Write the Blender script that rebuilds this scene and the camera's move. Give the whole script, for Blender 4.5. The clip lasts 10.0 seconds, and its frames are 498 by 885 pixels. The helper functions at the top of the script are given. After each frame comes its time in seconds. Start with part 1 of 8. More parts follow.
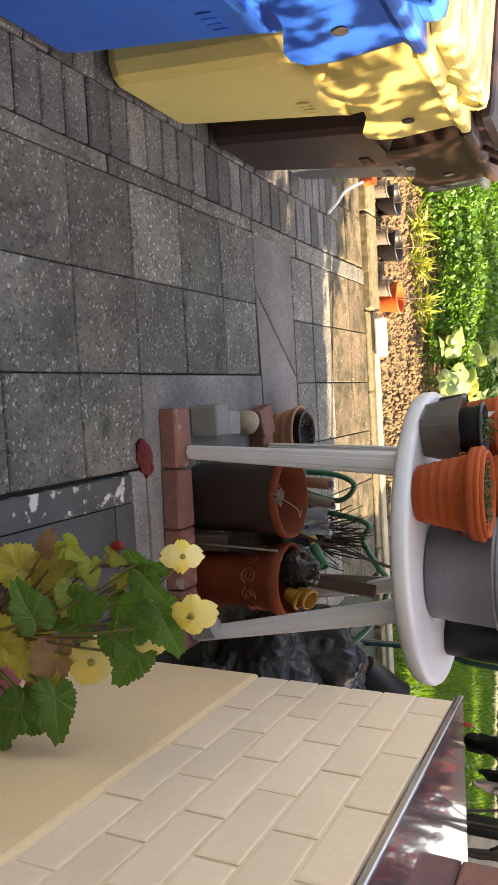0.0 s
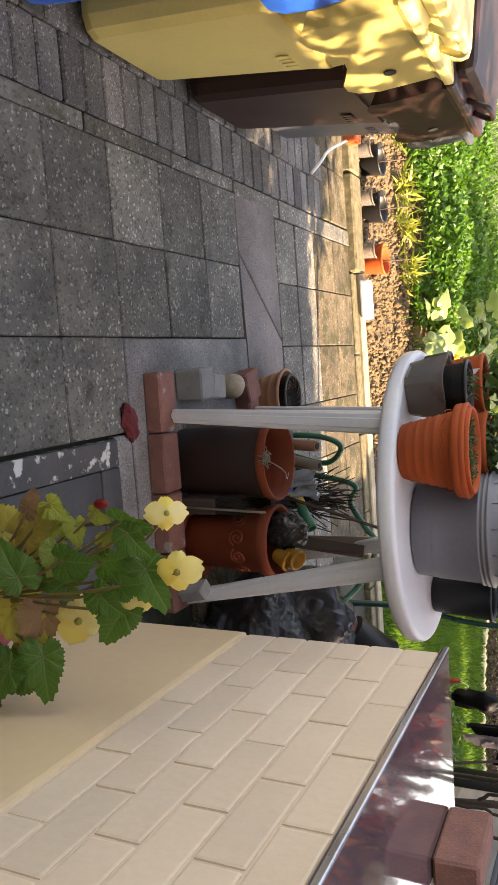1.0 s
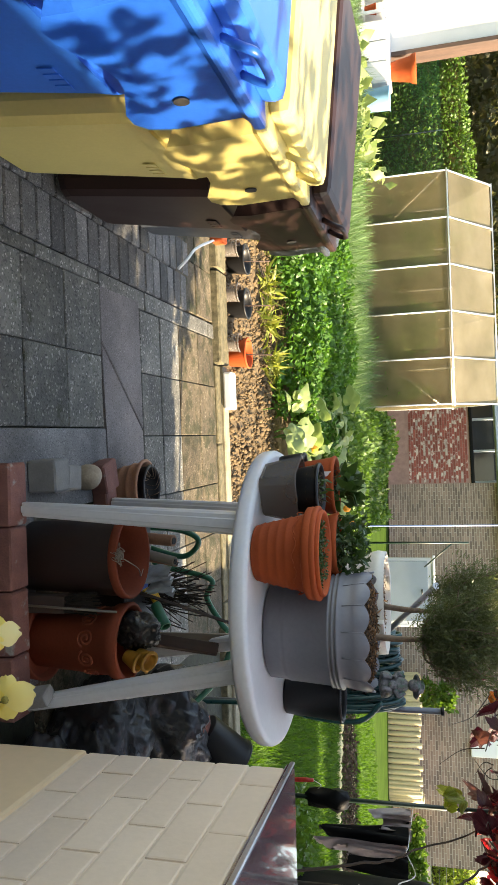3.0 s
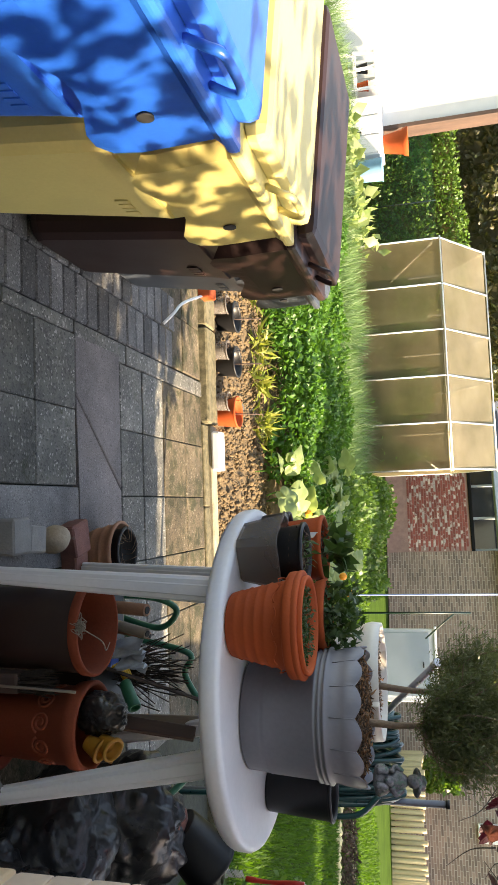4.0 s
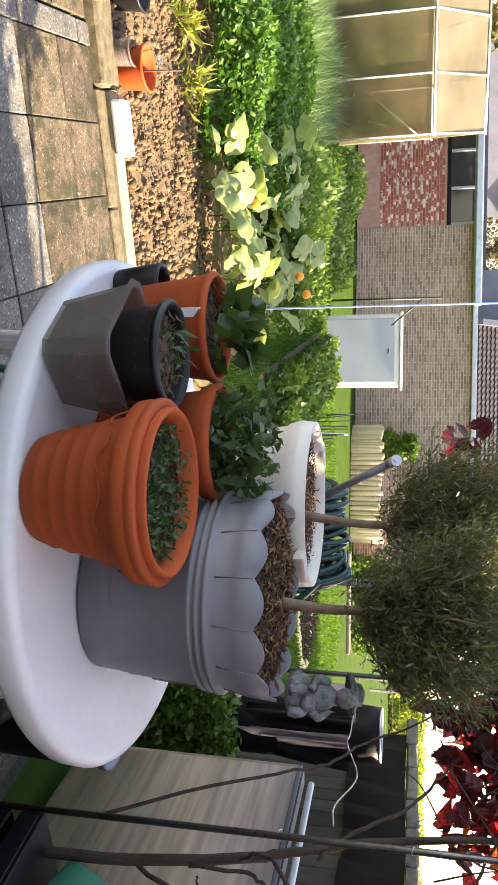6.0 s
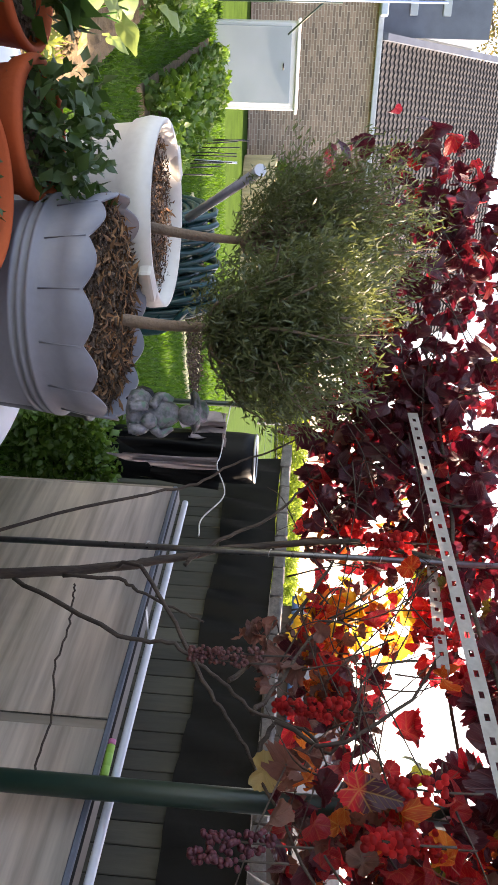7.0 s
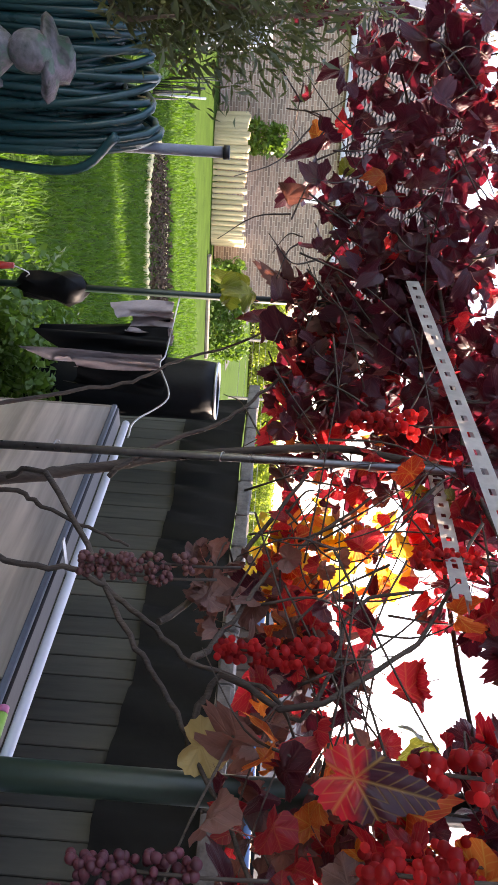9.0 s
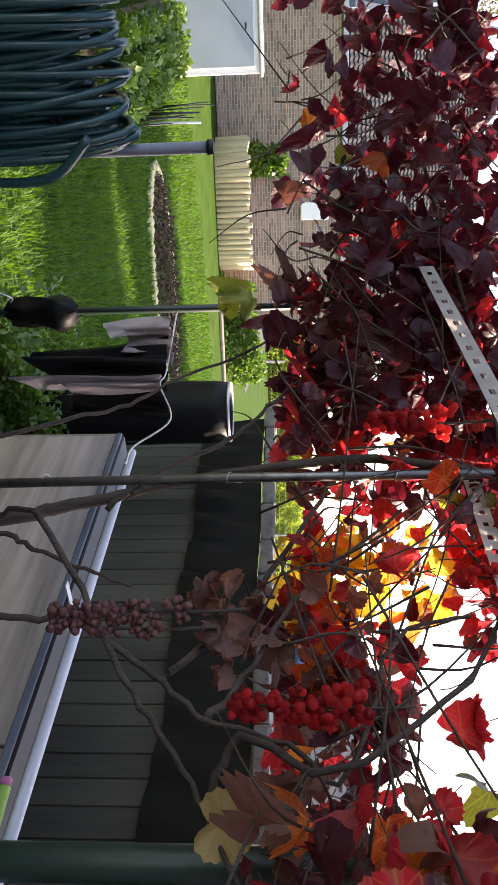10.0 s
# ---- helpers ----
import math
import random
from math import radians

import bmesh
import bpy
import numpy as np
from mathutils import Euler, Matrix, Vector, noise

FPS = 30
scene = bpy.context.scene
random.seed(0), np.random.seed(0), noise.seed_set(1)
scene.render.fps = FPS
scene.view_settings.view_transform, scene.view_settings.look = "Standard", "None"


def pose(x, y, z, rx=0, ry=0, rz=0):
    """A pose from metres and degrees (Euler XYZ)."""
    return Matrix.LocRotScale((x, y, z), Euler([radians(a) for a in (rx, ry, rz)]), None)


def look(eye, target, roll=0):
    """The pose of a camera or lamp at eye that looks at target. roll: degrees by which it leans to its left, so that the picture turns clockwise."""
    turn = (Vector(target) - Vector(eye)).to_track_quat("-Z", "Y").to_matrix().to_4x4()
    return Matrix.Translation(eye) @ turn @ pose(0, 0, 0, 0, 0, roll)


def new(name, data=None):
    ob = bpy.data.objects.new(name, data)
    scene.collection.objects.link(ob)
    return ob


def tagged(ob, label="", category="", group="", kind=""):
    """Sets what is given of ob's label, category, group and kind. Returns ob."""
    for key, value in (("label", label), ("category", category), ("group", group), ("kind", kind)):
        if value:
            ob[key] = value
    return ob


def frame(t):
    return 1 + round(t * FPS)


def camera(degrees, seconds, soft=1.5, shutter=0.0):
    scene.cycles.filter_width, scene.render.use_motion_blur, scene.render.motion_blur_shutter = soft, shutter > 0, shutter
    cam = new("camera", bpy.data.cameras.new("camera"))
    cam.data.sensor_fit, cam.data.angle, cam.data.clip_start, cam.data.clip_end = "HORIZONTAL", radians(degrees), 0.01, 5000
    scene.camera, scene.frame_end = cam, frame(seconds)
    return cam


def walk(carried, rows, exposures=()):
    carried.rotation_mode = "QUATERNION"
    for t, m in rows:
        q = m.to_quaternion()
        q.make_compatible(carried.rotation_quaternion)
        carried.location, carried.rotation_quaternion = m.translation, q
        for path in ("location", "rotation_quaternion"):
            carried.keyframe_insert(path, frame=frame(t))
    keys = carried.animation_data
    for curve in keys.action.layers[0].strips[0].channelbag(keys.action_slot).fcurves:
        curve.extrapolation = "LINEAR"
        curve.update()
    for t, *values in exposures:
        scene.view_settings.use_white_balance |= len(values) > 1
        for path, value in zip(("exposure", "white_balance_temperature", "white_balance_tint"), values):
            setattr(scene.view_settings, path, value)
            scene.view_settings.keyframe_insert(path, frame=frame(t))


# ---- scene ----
cam = camera(37.24, 10.0)
PATH = [
    (0, (0.0983, -1.9750, 1.3262), (0.2174, -0.1786, 0.4552), 88.41),
    (0.5, (0.1057, -1.9717, 1.3289), (0.2338, -0.1624, 0.4862), 88.23),
    (1, (0.1216, -1.9664, 1.3320), (0.3254, -0.1658, 0.4858), 88.44),
    (1.5, (0.1018, -1.9543, 1.3444), (0.2529, -0.1003, 0.6097), 88.14),
    (2, (0.0955, -1.9369, 1.3611), (0.2078, -0.0209, 0.7987), 87.92),
    (2.5, (0.0841, -1.9354, 1.3637), (0.1276, -0.0014, 0.8562), 87.39),
    (2.7, (0.0668, -1.9460, 1.3617), (0.1035, -0.0075, 0.8710), 88.20),
    (3.8, (0.0880, -1.7902, 1.3521), (-0.0294, 0.1362, 0.8275), 85.61),
    (4, (0.0998, -1.7135, 1.3577), (-0.0710, 0.2182, 0.8684), 86.82),
    (4.5, (0.0459, -1.5123, 1.3367), (-0.0469, 0.4201, 0.8299), 87.83),
    (5, (-0.0150, -1.1965, 1.3393), (0.2751, 0.7152, 0.8285), 88.66),
    (5.2, (-0.0233, -1.0971, 1.3408), (0.3055, 0.8127, 0.8465), 88.76),
    (6.3, (-0.0081, -0.7449, 1.3757), (0.9084, 1.0000, 1.0362), 91.37),
    (6.5, (0.0019, -0.7267, 1.3907), (1.0809, 0.9390, 1.1429), 91.44),
    (7, (0.0652, -0.7408, 1.4270), (1.3527, 0.7852, 1.3088), 93.38),
    (7.5, (0.2147, -0.7182, 1.4274), (1.4645, 0.8265, 1.1999), 91.43),
    (8, (0.3909, -0.6426, 1.4585), (1.6105, 0.9338, 1.2927), 91.05),
    (8.5, (0.4956, -0.5458, 1.4444), (1.8262, 0.9391, 1.2874), 94.37),
    (9, (0.6082, -0.4756, 1.4675), (1.9330, 1.0222, 1.4285), 94.03),
    (9.5, (0.6943, -0.4207, 1.5059), (2.0350, 1.0628, 1.4665), 91.35),
    (10, (0.7317, -0.3516, 1.4977), (2.0087, 1.1837, 1.3873), 89.29),
]
EXPOSURES = [(0, 2.6, 10500, 20), (1, 2.52, 10300, 21), (1.5, 2.55, 10100, 20), (2, 2.22, 9300, 14), (2.5, 2.17, 8800, 10), (4, 2.12, 8900, 13), (4.5, 2.12, 8750, 18), (5, 2.17, 8700, 20), (6.5, 2.5, 8700, 20), (7, 2.5, 8300, 22), (7.5, 2.2, 8000, 24), (8, 2.48, 8000, 24), (8.5, 2.72, 7900, 23), (9, 2.5, 7800, 25), (10, 2.2, 7900, 21)]
walk(cam, [(t, look(eye, target, roll)) for t, eye, target, roll in PATH], EXPOSURES)

# ---------- light ----------
SUN_AZ, SUN_EL = 100.0, 31.0
world = bpy.data.worlds.new("sky")
scene.world = world
world.use_nodes = True
wn = world.node_tree.nodes
sky = wn.new("ShaderNodeTexSky")
sky.sky_type, sky.sun_disc = "NISHITA", False
sky.sun_elevation, sky.sun_rotation = radians(SUN_EL), radians(SUN_AZ)
sky.air_density, sky.dust_density = 1.0, 1.5
wn["Background"].inputs[1].default_value = 0.15
world.node_tree.links.new(sky.outputs[0], wn["Background"].inputs[0])
sun = new("sun", bpy.data.lights.new("sun", "SUN"))
sun.data.energy, sun.data.angle, sun.data.color = 4.6, radians(0.55), (1.0, 0.93, 0.82)
SUN_WAY = Vector((math.sin(radians(SUN_AZ)) * math.cos(radians(SUN_EL)), math.cos(radians(SUN_AZ)) * math.cos(radians(SUN_EL)), math.sin(radians(SUN_EL))))
sun.matrix_world = look(SUN_WAY * 30, (0, 0, 0))

# ---------- materials ----------
def nodes_of(name):
    m = bpy.data.materials.new(name)
    m.use_nodes = True
    nt = m.node_tree
    return m, nt, nt.nodes, nt.links


def mat(name, a, b=None, rough=0.8, metal=0.0, scale=6.0, fine=90.0, bump=0.25, spread=0.12, spots=None, spot_scale=25.0, spot_at=0.62, coat=0.0, stretch=(1, 1, 1), spec=0.5):
    """Two colours mixed by a coarse and a fine noise, with relief; spots: a third colour in blotches; spread: how much objects differ."""
    m, nt, n, l = nodes_of(name)
    p = n["Principled BSDF"]
    b = b or tuple(c * 0.72 for c in a)
    co = n.new("ShaderNodeTexCoord")
    mp = n.new("ShaderNodeMapping")
    mp.inputs["Scale"].default_value = stretch
    info = n.new("ShaderNodeObjectInfo")
    shift = n.new("ShaderNodeVectorMath")
    shift.operation = "MULTIPLY_ADD"
    comb = n.new("ShaderNodeCombineXYZ")
    for k in range(3):
        l.new(info.outputs["Random"], comb.inputs[k])
    l.new(comb.outputs[0], shift.inputs[0])
    shift.inputs[1].default_value = (37.0, 19.0, 53.0)
    l.new(co.outputs["Object"], mp.inputs[0])
    l.new(mp.outputs[0], shift.inputs[2])
    big, small = n.new("ShaderNodeTexNoise"), n.new("ShaderNodeTexNoise")
    big.inputs["Scale"].default_value, small.inputs["Scale"].default_value = scale, fine
    big.inputs["Detail"].default_value, small.inputs["Detail"].default_value = 6, 4
    for t in (big, small):
        l.new(shift.outputs[0], t.inputs["Vector"])
    add = n.new("ShaderNodeMath")
    add.operation = "MULTIPLY_ADD"
    l.new(small.outputs["Fac"], add.inputs[0])
    add.inputs[1].default_value = 0.45
    l.new(big.outputs["Fac"], add.inputs[2])
    ramp = n.new("ShaderNodeMapRange")
    ramp.inputs["From Min"].default_value, ramp.inputs["From Max"].default_value = 0.5, 0.95
    l.new(add.outputs[0], ramp.inputs["Value"])
    mix = n.new("ShaderNodeMix")
    mix.data_type = "RGBA"
    mix.inputs["A"].default_value, mix.inputs["B"].default_value = (*b, 1), (*a, 1)
    l.new(ramp.outputs[0], mix.inputs["Factor"])
    out = mix.outputs["Result"]
    if spots:
        sn = n.new("ShaderNodeTexNoise")
        sn.inputs["Scale"].default_value, sn.inputs["Detail"].default_value = spot_scale, 5
        l.new(shift.outputs[0], sn.inputs["Vector"])
        sr = n.new("ShaderNodeMapRange")
        sr.inputs["From Min"].default_value, sr.inputs["From Max"].default_value = spot_at, spot_at + 0.06
        l.new(sn.outputs["Fac"], sr.inputs["Value"])
        m2 = n.new("ShaderNodeMix")
        m2.data_type = "RGBA"
        m2.inputs["B"].default_value = (*spots, 1)
        l.new(out, m2.inputs["A"])
        l.new(sr.outputs[0], m2.inputs["Factor"])
        out = m2.outputs["Result"]
    hsv = n.new("ShaderNodeHueSaturation")
    vr = n.new("ShaderNodeMapRange")
    vr.inputs["To Min"].default_value, vr.inputs["To Max"].default_value = 1 - spread, 1 + spread
    l.new(info.outputs["Random"], vr.inputs["Value"])
    l.new(vr.outputs[0], hsv.inputs["Value"])
    l.new(out, hsv.inputs["Color"])
    l.new(hsv.outputs[0], p.inputs["Base Color"])
    rr = n.new("ShaderNodeMapRange")
    rr.inputs["To Min"].default_value, rr.inputs["To Max"].default_value = max(rough - 0.1, 0.03), min(rough + 0.1, 1)
    l.new(big.outputs["Fac"], rr.inputs["Value"])
    l.new(rr.outputs[0], p.inputs["Roughness"])
    p.inputs["Metallic"].default_value = metal
    p.inputs["Coat Weight"].default_value = coat
    p.inputs["Specular IOR Level"].default_value = spec
    if bump:
        bp = n.new("ShaderNodeBump")
        bp.inputs["Strength"].default_value, bp.inputs["Distance"].default_value = bump, 0.01
        l.new(add.outputs[0], bp.inputs["Height"])
        l.new(bp.outputs[0], p.inputs["Normal"])
    return m


def pavingmat(name, a, b, pale, rough=0.85, grain=130.0, bump=0.6, spread=0.25, moss=None, moss_at=0.6, pale_at=0.69):
    """Old concrete: cloudy tone, grains of its own stones, pale blotches and specks, stains and, where given, moss."""
    m, nt, n, l = nodes_of(name)
    p = n["Principled BSDF"]
    co, info, comb, shift = n.new("ShaderNodeTexCoord"), n.new("ShaderNodeObjectInfo"), n.new("ShaderNodeCombineXYZ"), n.new("ShaderNodeVectorMath")
    for k in range(3):
        l.new(info.outputs["Random"], comb.inputs[k])
    shift.operation = "MULTIPLY_ADD"
    l.new(comb.outputs[0], shift.inputs[0])
    shift.inputs[1].default_value = (41.0, 23.0, 17.0)
    l.new(co.outputs["Object"], shift.inputs[2])

    def noise_of(scale, detail=6, rough_=0.6):
        t = n.new("ShaderNodeTexNoise")
        t.inputs["Scale"].default_value, t.inputs["Detail"].default_value, t.inputs["Roughness"].default_value = scale, detail, rough_
        l.new(shift.outputs[0], t.inputs["Vector"])
        return t.outputs["Fac"]

    def span(v, f0, f1, t0=0.0, t1=1.0):
        r = n.new("ShaderNodeMapRange")
        for k, x in (("From Min", f0), ("From Max", f1), ("To Min", t0), ("To Max", t1)):
            r.inputs[k].default_value = x
        l.new(v, r.inputs["Value"])
        return r.outputs[0]

    def blend(f, u, v, kind="MIX"):
        k = n.new("ShaderNodeMix")
        k.data_type, k.blend_type = "RGBA", kind
        if isinstance(f, float):
            k.inputs["Factor"].default_value = f
        else:
            l.new(f, k.inputs["Factor"])
        for s, w in (("A", u), ("B", v)):
            if isinstance(w, tuple):
                k.inputs[s].default_value = (*w, 1)
            else:
                l.new(w, k.inputs[s])
        return k.outputs["Result"]

    def times(u, v):
        k = n.new("ShaderNodeMath")
        k.operation = "MULTIPLY"
        l.new(u, k.inputs[0])
        l.new(v, k.inputs[1])
        return k.outputs[0]

    cloud = noise_of(6.0, 8, 0.7)
    vo = n.new("ShaderNodeTexVoronoi")
    vo.inputs["Scale"].default_value = grain
    l.new(shift.outputs[0], vo.inputs["Vector"])
    sep = n.new("ShaderNodeSeparateColor")
    l.new(vo.outputs["Color"], sep.inputs[0])
    col = blend(span(cloud, 0.3, 0.7), b, a)
    col = blend(span(sep.outputs[0], 0.89, 0.97, 0.0, 0.65), col, pale)
    col = blend(span(sep.outputs[1], 0.7, 0.98, 0.0, 0.6), col, tuple(c * 0.35 for c in b))
    col = blend(span(noise_of(16.0, 5), pale_at, pale_at + 0.06, 0.0, 0.5), col, pale)
    if moss:
        col = blend(span(noise_of(9.0, 7, 0.7), moss_at, moss_at + 0.12, 0.0, 0.9), col, moss)
    tone = n.new("ShaderNodeHueSaturation")
    l.new(times(span(noise_of(2.6, 5), 0.32, 0.68, 0.62, 1.22), span(info.outputs["Random"], 0, 1, 1 - spread, 1 + spread)), tone.inputs["Value"])
    l.new(col, tone.inputs["Color"])
    l.new(tone.outputs[0], p.inputs["Base Color"])
    p.inputs["Specular IOR Level"].default_value = 0.35
    l.new(span(cloud, 0.3, 0.7, rough - 0.15, min(1.0, rough + 0.1)), p.inputs["Roughness"])
    bp = n.new("ShaderNodeBump")
    bp.inputs["Strength"].default_value, bp.inputs["Distance"].default_value = bump, 0.004
    hs = n.new("ShaderNodeMath")
    hs.operation = "ADD"
    l.new(vo.outputs["Distance"], hs.inputs[0])
    l.new(noise_of(70.0, 5), hs.inputs[1])
    l.new(hs.outputs[0], bp.inputs["Height"])
    l.new(bp.outputs[0], p.inputs["Normal"])
    return m


def leafmat(name, a, b, through_col, share=0.4, rough=0.45, scale=30.0, island=True):
    """Leaves: a glossy skin that lets light through."""
    m, nt, n, l = nodes_of(name)
    p = n["Principled BSDF"]
    geo, info, co = n.new("ShaderNodeNewGeometry"), n.new("ShaderNodeObjectInfo"), n.new("ShaderNodeTexCoord")
    ns = n.new("ShaderNodeTexNoise")
    ns.inputs["Scale"].default_value = scale
    l.new(co.outputs["Object"], ns.inputs["Vector"])
    add = n.new("ShaderNodeMath")
    add.operation = "MULTIPLY_ADD"
    l.new(ns.outputs["Fac"], add.inputs[0])
    add.inputs[1].default_value = 0.5
    l.new(geo.outputs["Random Per Island"] if island else info.outputs["Random"], add.inputs[2])
    rg = n.new("ShaderNodeMapRange")
    rg.inputs["From Min"].default_value, rg.inputs["From Max"].default_value = 0.2, 1.3
    l.new(add.outputs[0], rg.inputs["Value"])
    mix, mixt = n.new("ShaderNodeMix"), n.new("ShaderNodeMix")
    for k, (u, v) in ((mix, (a, b)), (mixt, (through_col, tuple(c * 0.55 for c in through_col)))):
        k.data_type = "RGBA"
        k.inputs["A"].default_value, k.inputs["B"].default_value = (*u, 1), (*v, 1)
        l.new(rg.outputs[0], k.inputs["Factor"])
    l.new(mix.outputs["Result"], p.inputs["Base Color"])
    p.inputs["Roughness"].default_value = rough
    tr, ms = n.new("ShaderNodeBsdfTranslucent"), n.new("ShaderNodeMixShader")
    l.new(mixt.outputs["Result"], tr.inputs[0])
    ms.inputs[0].default_value = share
    l.new(p.outputs[0], ms.inputs[1])
    l.new(tr.outputs[0], ms.inputs[2])
    l.new(ms.outputs[0], n["Material Output"].inputs[0])
    return m


def sheetmat(name, tint, clear=0.25, cloudy=0.45, rough=0.3, scale=3.0, dirt=(0.3, 0.27, 0.2), stretch=(1, 1, 1)):
    """Cloudy plastic or dirty glass sheet: partly clear, partly scattering, with a gloss."""
    m, nt, n, l = nodes_of(name)
    p = n["Principled BSDF"]
    co, mp, ns = n.new("ShaderNodeTexCoord"), n.new("ShaderNodeMapping"), n.new("ShaderNodeTexNoise")
    mp.inputs["Scale"].default_value = stretch
    l.new(co.outputs["Object"], mp.inputs[0])
    l.new(mp.outputs[0], ns.inputs["Vector"])
    ns.inputs["Scale"].default_value, ns.inputs["Detail"].default_value = scale, 6
    mx = n.new("ShaderNodeMix")
    mx.data_type = "RGBA"
    mx.inputs["A"].default_value, mx.inputs["B"].default_value = (*dirt, 1), (*tint, 1)
    l.new(ns.outputs["Fac"], mx.inputs["Factor"])
    l.new(mx.outputs["Result"], p.inputs["Base Color"])
    p.inputs["Roughness"].default_value = rough
    tr, tp = n.new("ShaderNodeBsdfTranslucent"), n.new("ShaderNodeBsdfTransparent")
    l.new(mx.outputs["Result"], tr.inputs[0])
    tp.inputs[0].default_value = (*tint, 1)
    m1, m2 = n.new("ShaderNodeMixShader"), n.new("ShaderNodeMixShader")
    m1.inputs[0].default_value, m2.inputs[0].default_value = cloudy, clear
    l.new(p.outputs[0], m1.inputs[1])
    l.new(tr.outputs[0], m1.inputs[2])
    l.new(m1.outputs[0], m2.inputs[1])
    l.new(tp.outputs[0], m2.inputs[2])
    l.new(m2.outputs[0], n["Material Output"].inputs[0])
    return m


def brickmat(name, a, b, mortar, rough=0.85):
    """Far-off brickwork in the wall's own plane: x along, z up."""
    m, nt, n, l = nodes_of(name)
    p = n["Principled BSDF"]
    co, sep, com, br = n.new("ShaderNodeTexCoord"), n.new("ShaderNodeSeparateXYZ"), n.new("ShaderNodeCombineXYZ"), n.new("ShaderNodeTexBrick")
    l.new(co.outputs["Object"], sep.inputs[0])
    l.new(sep.outputs["X"], com.inputs["X"])
    l.new(sep.outputs["Z"], com.inputs["Y"])
    l.new(com.outputs[0], br.inputs["Vector"])
    br.inputs["Color1"].default_value, br.inputs["Color2"].default_value, br.inputs["Mortar"].default_value = (*a, 1), (*b, 1), (*mortar, 1)
    for k, v in (("Scale", 1.0), ("Mortar Size", 0.007), ("Mortar Smooth", 0.2), ("Bias", 0.0), ("Brick Width", 0.22), ("Row Height", 0.0625)):
        br.inputs[k].default_value = v
    ns = n.new("ShaderNodeTexNoise")
    ns.inputs["Scale"].default_value, ns.inputs["Detail"].default_value = 1.3, 8
    l.new(co.outputs["Object"], ns.inputs["Vector"])
    mr = n.new("ShaderNodeMapRange")
    mr.inputs["To Min"].default_value, mr.inputs["To Max"].default_value = 0.7, 1.3
    l.new(ns.outputs["Fac"], mr.inputs["Value"])
    hs = n.new("ShaderNodeHueSaturation")
    l.new(br.outputs["Color"], hs.inputs["Color"])
    l.new(mr.outputs[0], hs.inputs["Value"])
    l.new(hs.outputs[0], p.inputs["Base Color"])
    bp = n.new("ShaderNodeBump")
    bp.invert = True
    bp.inputs["Strength"].default_value, bp.inputs["Distance"].default_value = 0.6, 0.01
    l.new(br.outputs["Fac"], bp.inputs["Height"])
    l.new(bp.outputs[0], p.inputs["Normal"])
    p.inputs["Roughness"].default_value = rough
    return m


# ---------- mesh helpers ----------
def add_box(bm, x0, x1, y0, y1, z0, z1, bevel=0.0, m=None, segs=1):
    made = bmesh.ops.create_cube(bm, size=1.0, matrix=Matrix.LocRotScale(((x0 + x1) / 2, (y0 + y1) / 2, (z0 + z1) / 2), None, (x1 - x0, y1 - y0, z1 - z0)))["verts"]
    if bevel:
        edges = list({e for v in made for e in v.link_edges})
        res = bmesh.ops.bevel(bm, geom=edges, offset=bevel, segments=segs, affect="EDGES", profile=0.6)
        made = list({v for f in res["faces"] for v in f.verts} | {v for v in made if v.is_valid})
    if m is not None:
        bmesh.ops.transform(bm, matrix=m, verts=made)
    return made


def add_lathe(bm, prof, seg=32, c=(0, 0), m=None, wave=None, closed=True):
    """prof: rows of radius, height, from one end to the other; wave(i, a): added height of row i at angle a."""
    rings, made = [], []
    for i, (r, z) in enumerate(prof):
        ring = []
        for k in range(seg):
            a = 2 * math.pi * k / seg
            dz = wave(i, a) if wave else 0
            ring.append(bm.verts.new((c[0] + r * math.cos(a), c[1] + r * math.sin(a), z + dz)))
        rings.append(ring)
        made += ring
    for r0, r1 in zip(rings, rings[1:]):
        for k in range(seg):
            bm.faces.new((r0[k], r0[(k + 1) % seg], r1[(k + 1) % seg], r1[k])).smooth = True
    for ring, flip in ((rings[0], True), (rings[-1], False)) if closed else ():
        bm.faces.new(ring[::-1] if flip else ring)
    if m is not None:
        bmesh.ops.transform(bm, matrix=m, verts=made)
    return made


def add_tube(bm, pts, r, seg=8, caps=True):
    """A round bar along points; r: a radius or one for each point."""
    pts = [Vector(p) for p in pts]
    rs = r if hasattr(r, "__len__") else [r] * len(pts)
    rings, up = [], None
    for i, p in enumerate(pts):
        d = (pts[min(i + 1, len(pts) - 1)] - pts[max(i - 1, 0)]).normalized()
        if up is None:
            up = d.orthogonal().normalized()
        up = (up - d * up.dot(d)).normalized()
        side = d.cross(up)
        rings.append([bm.verts.new(p + (up * math.cos(2 * math.pi * k / seg) + side * math.sin(2 * math.pi * k / seg)) * rs[i]) for k in range(seg)])
    for a, b in zip(rings, rings[1:]):
        for k in range(seg):
            bm.faces.new((a[k], a[(k + 1) % seg], b[(k + 1) % seg], b[k])).smooth = True
    if caps:
        bm.faces.new(rings[0][::-1])
        bm.faces.new(rings[-1])


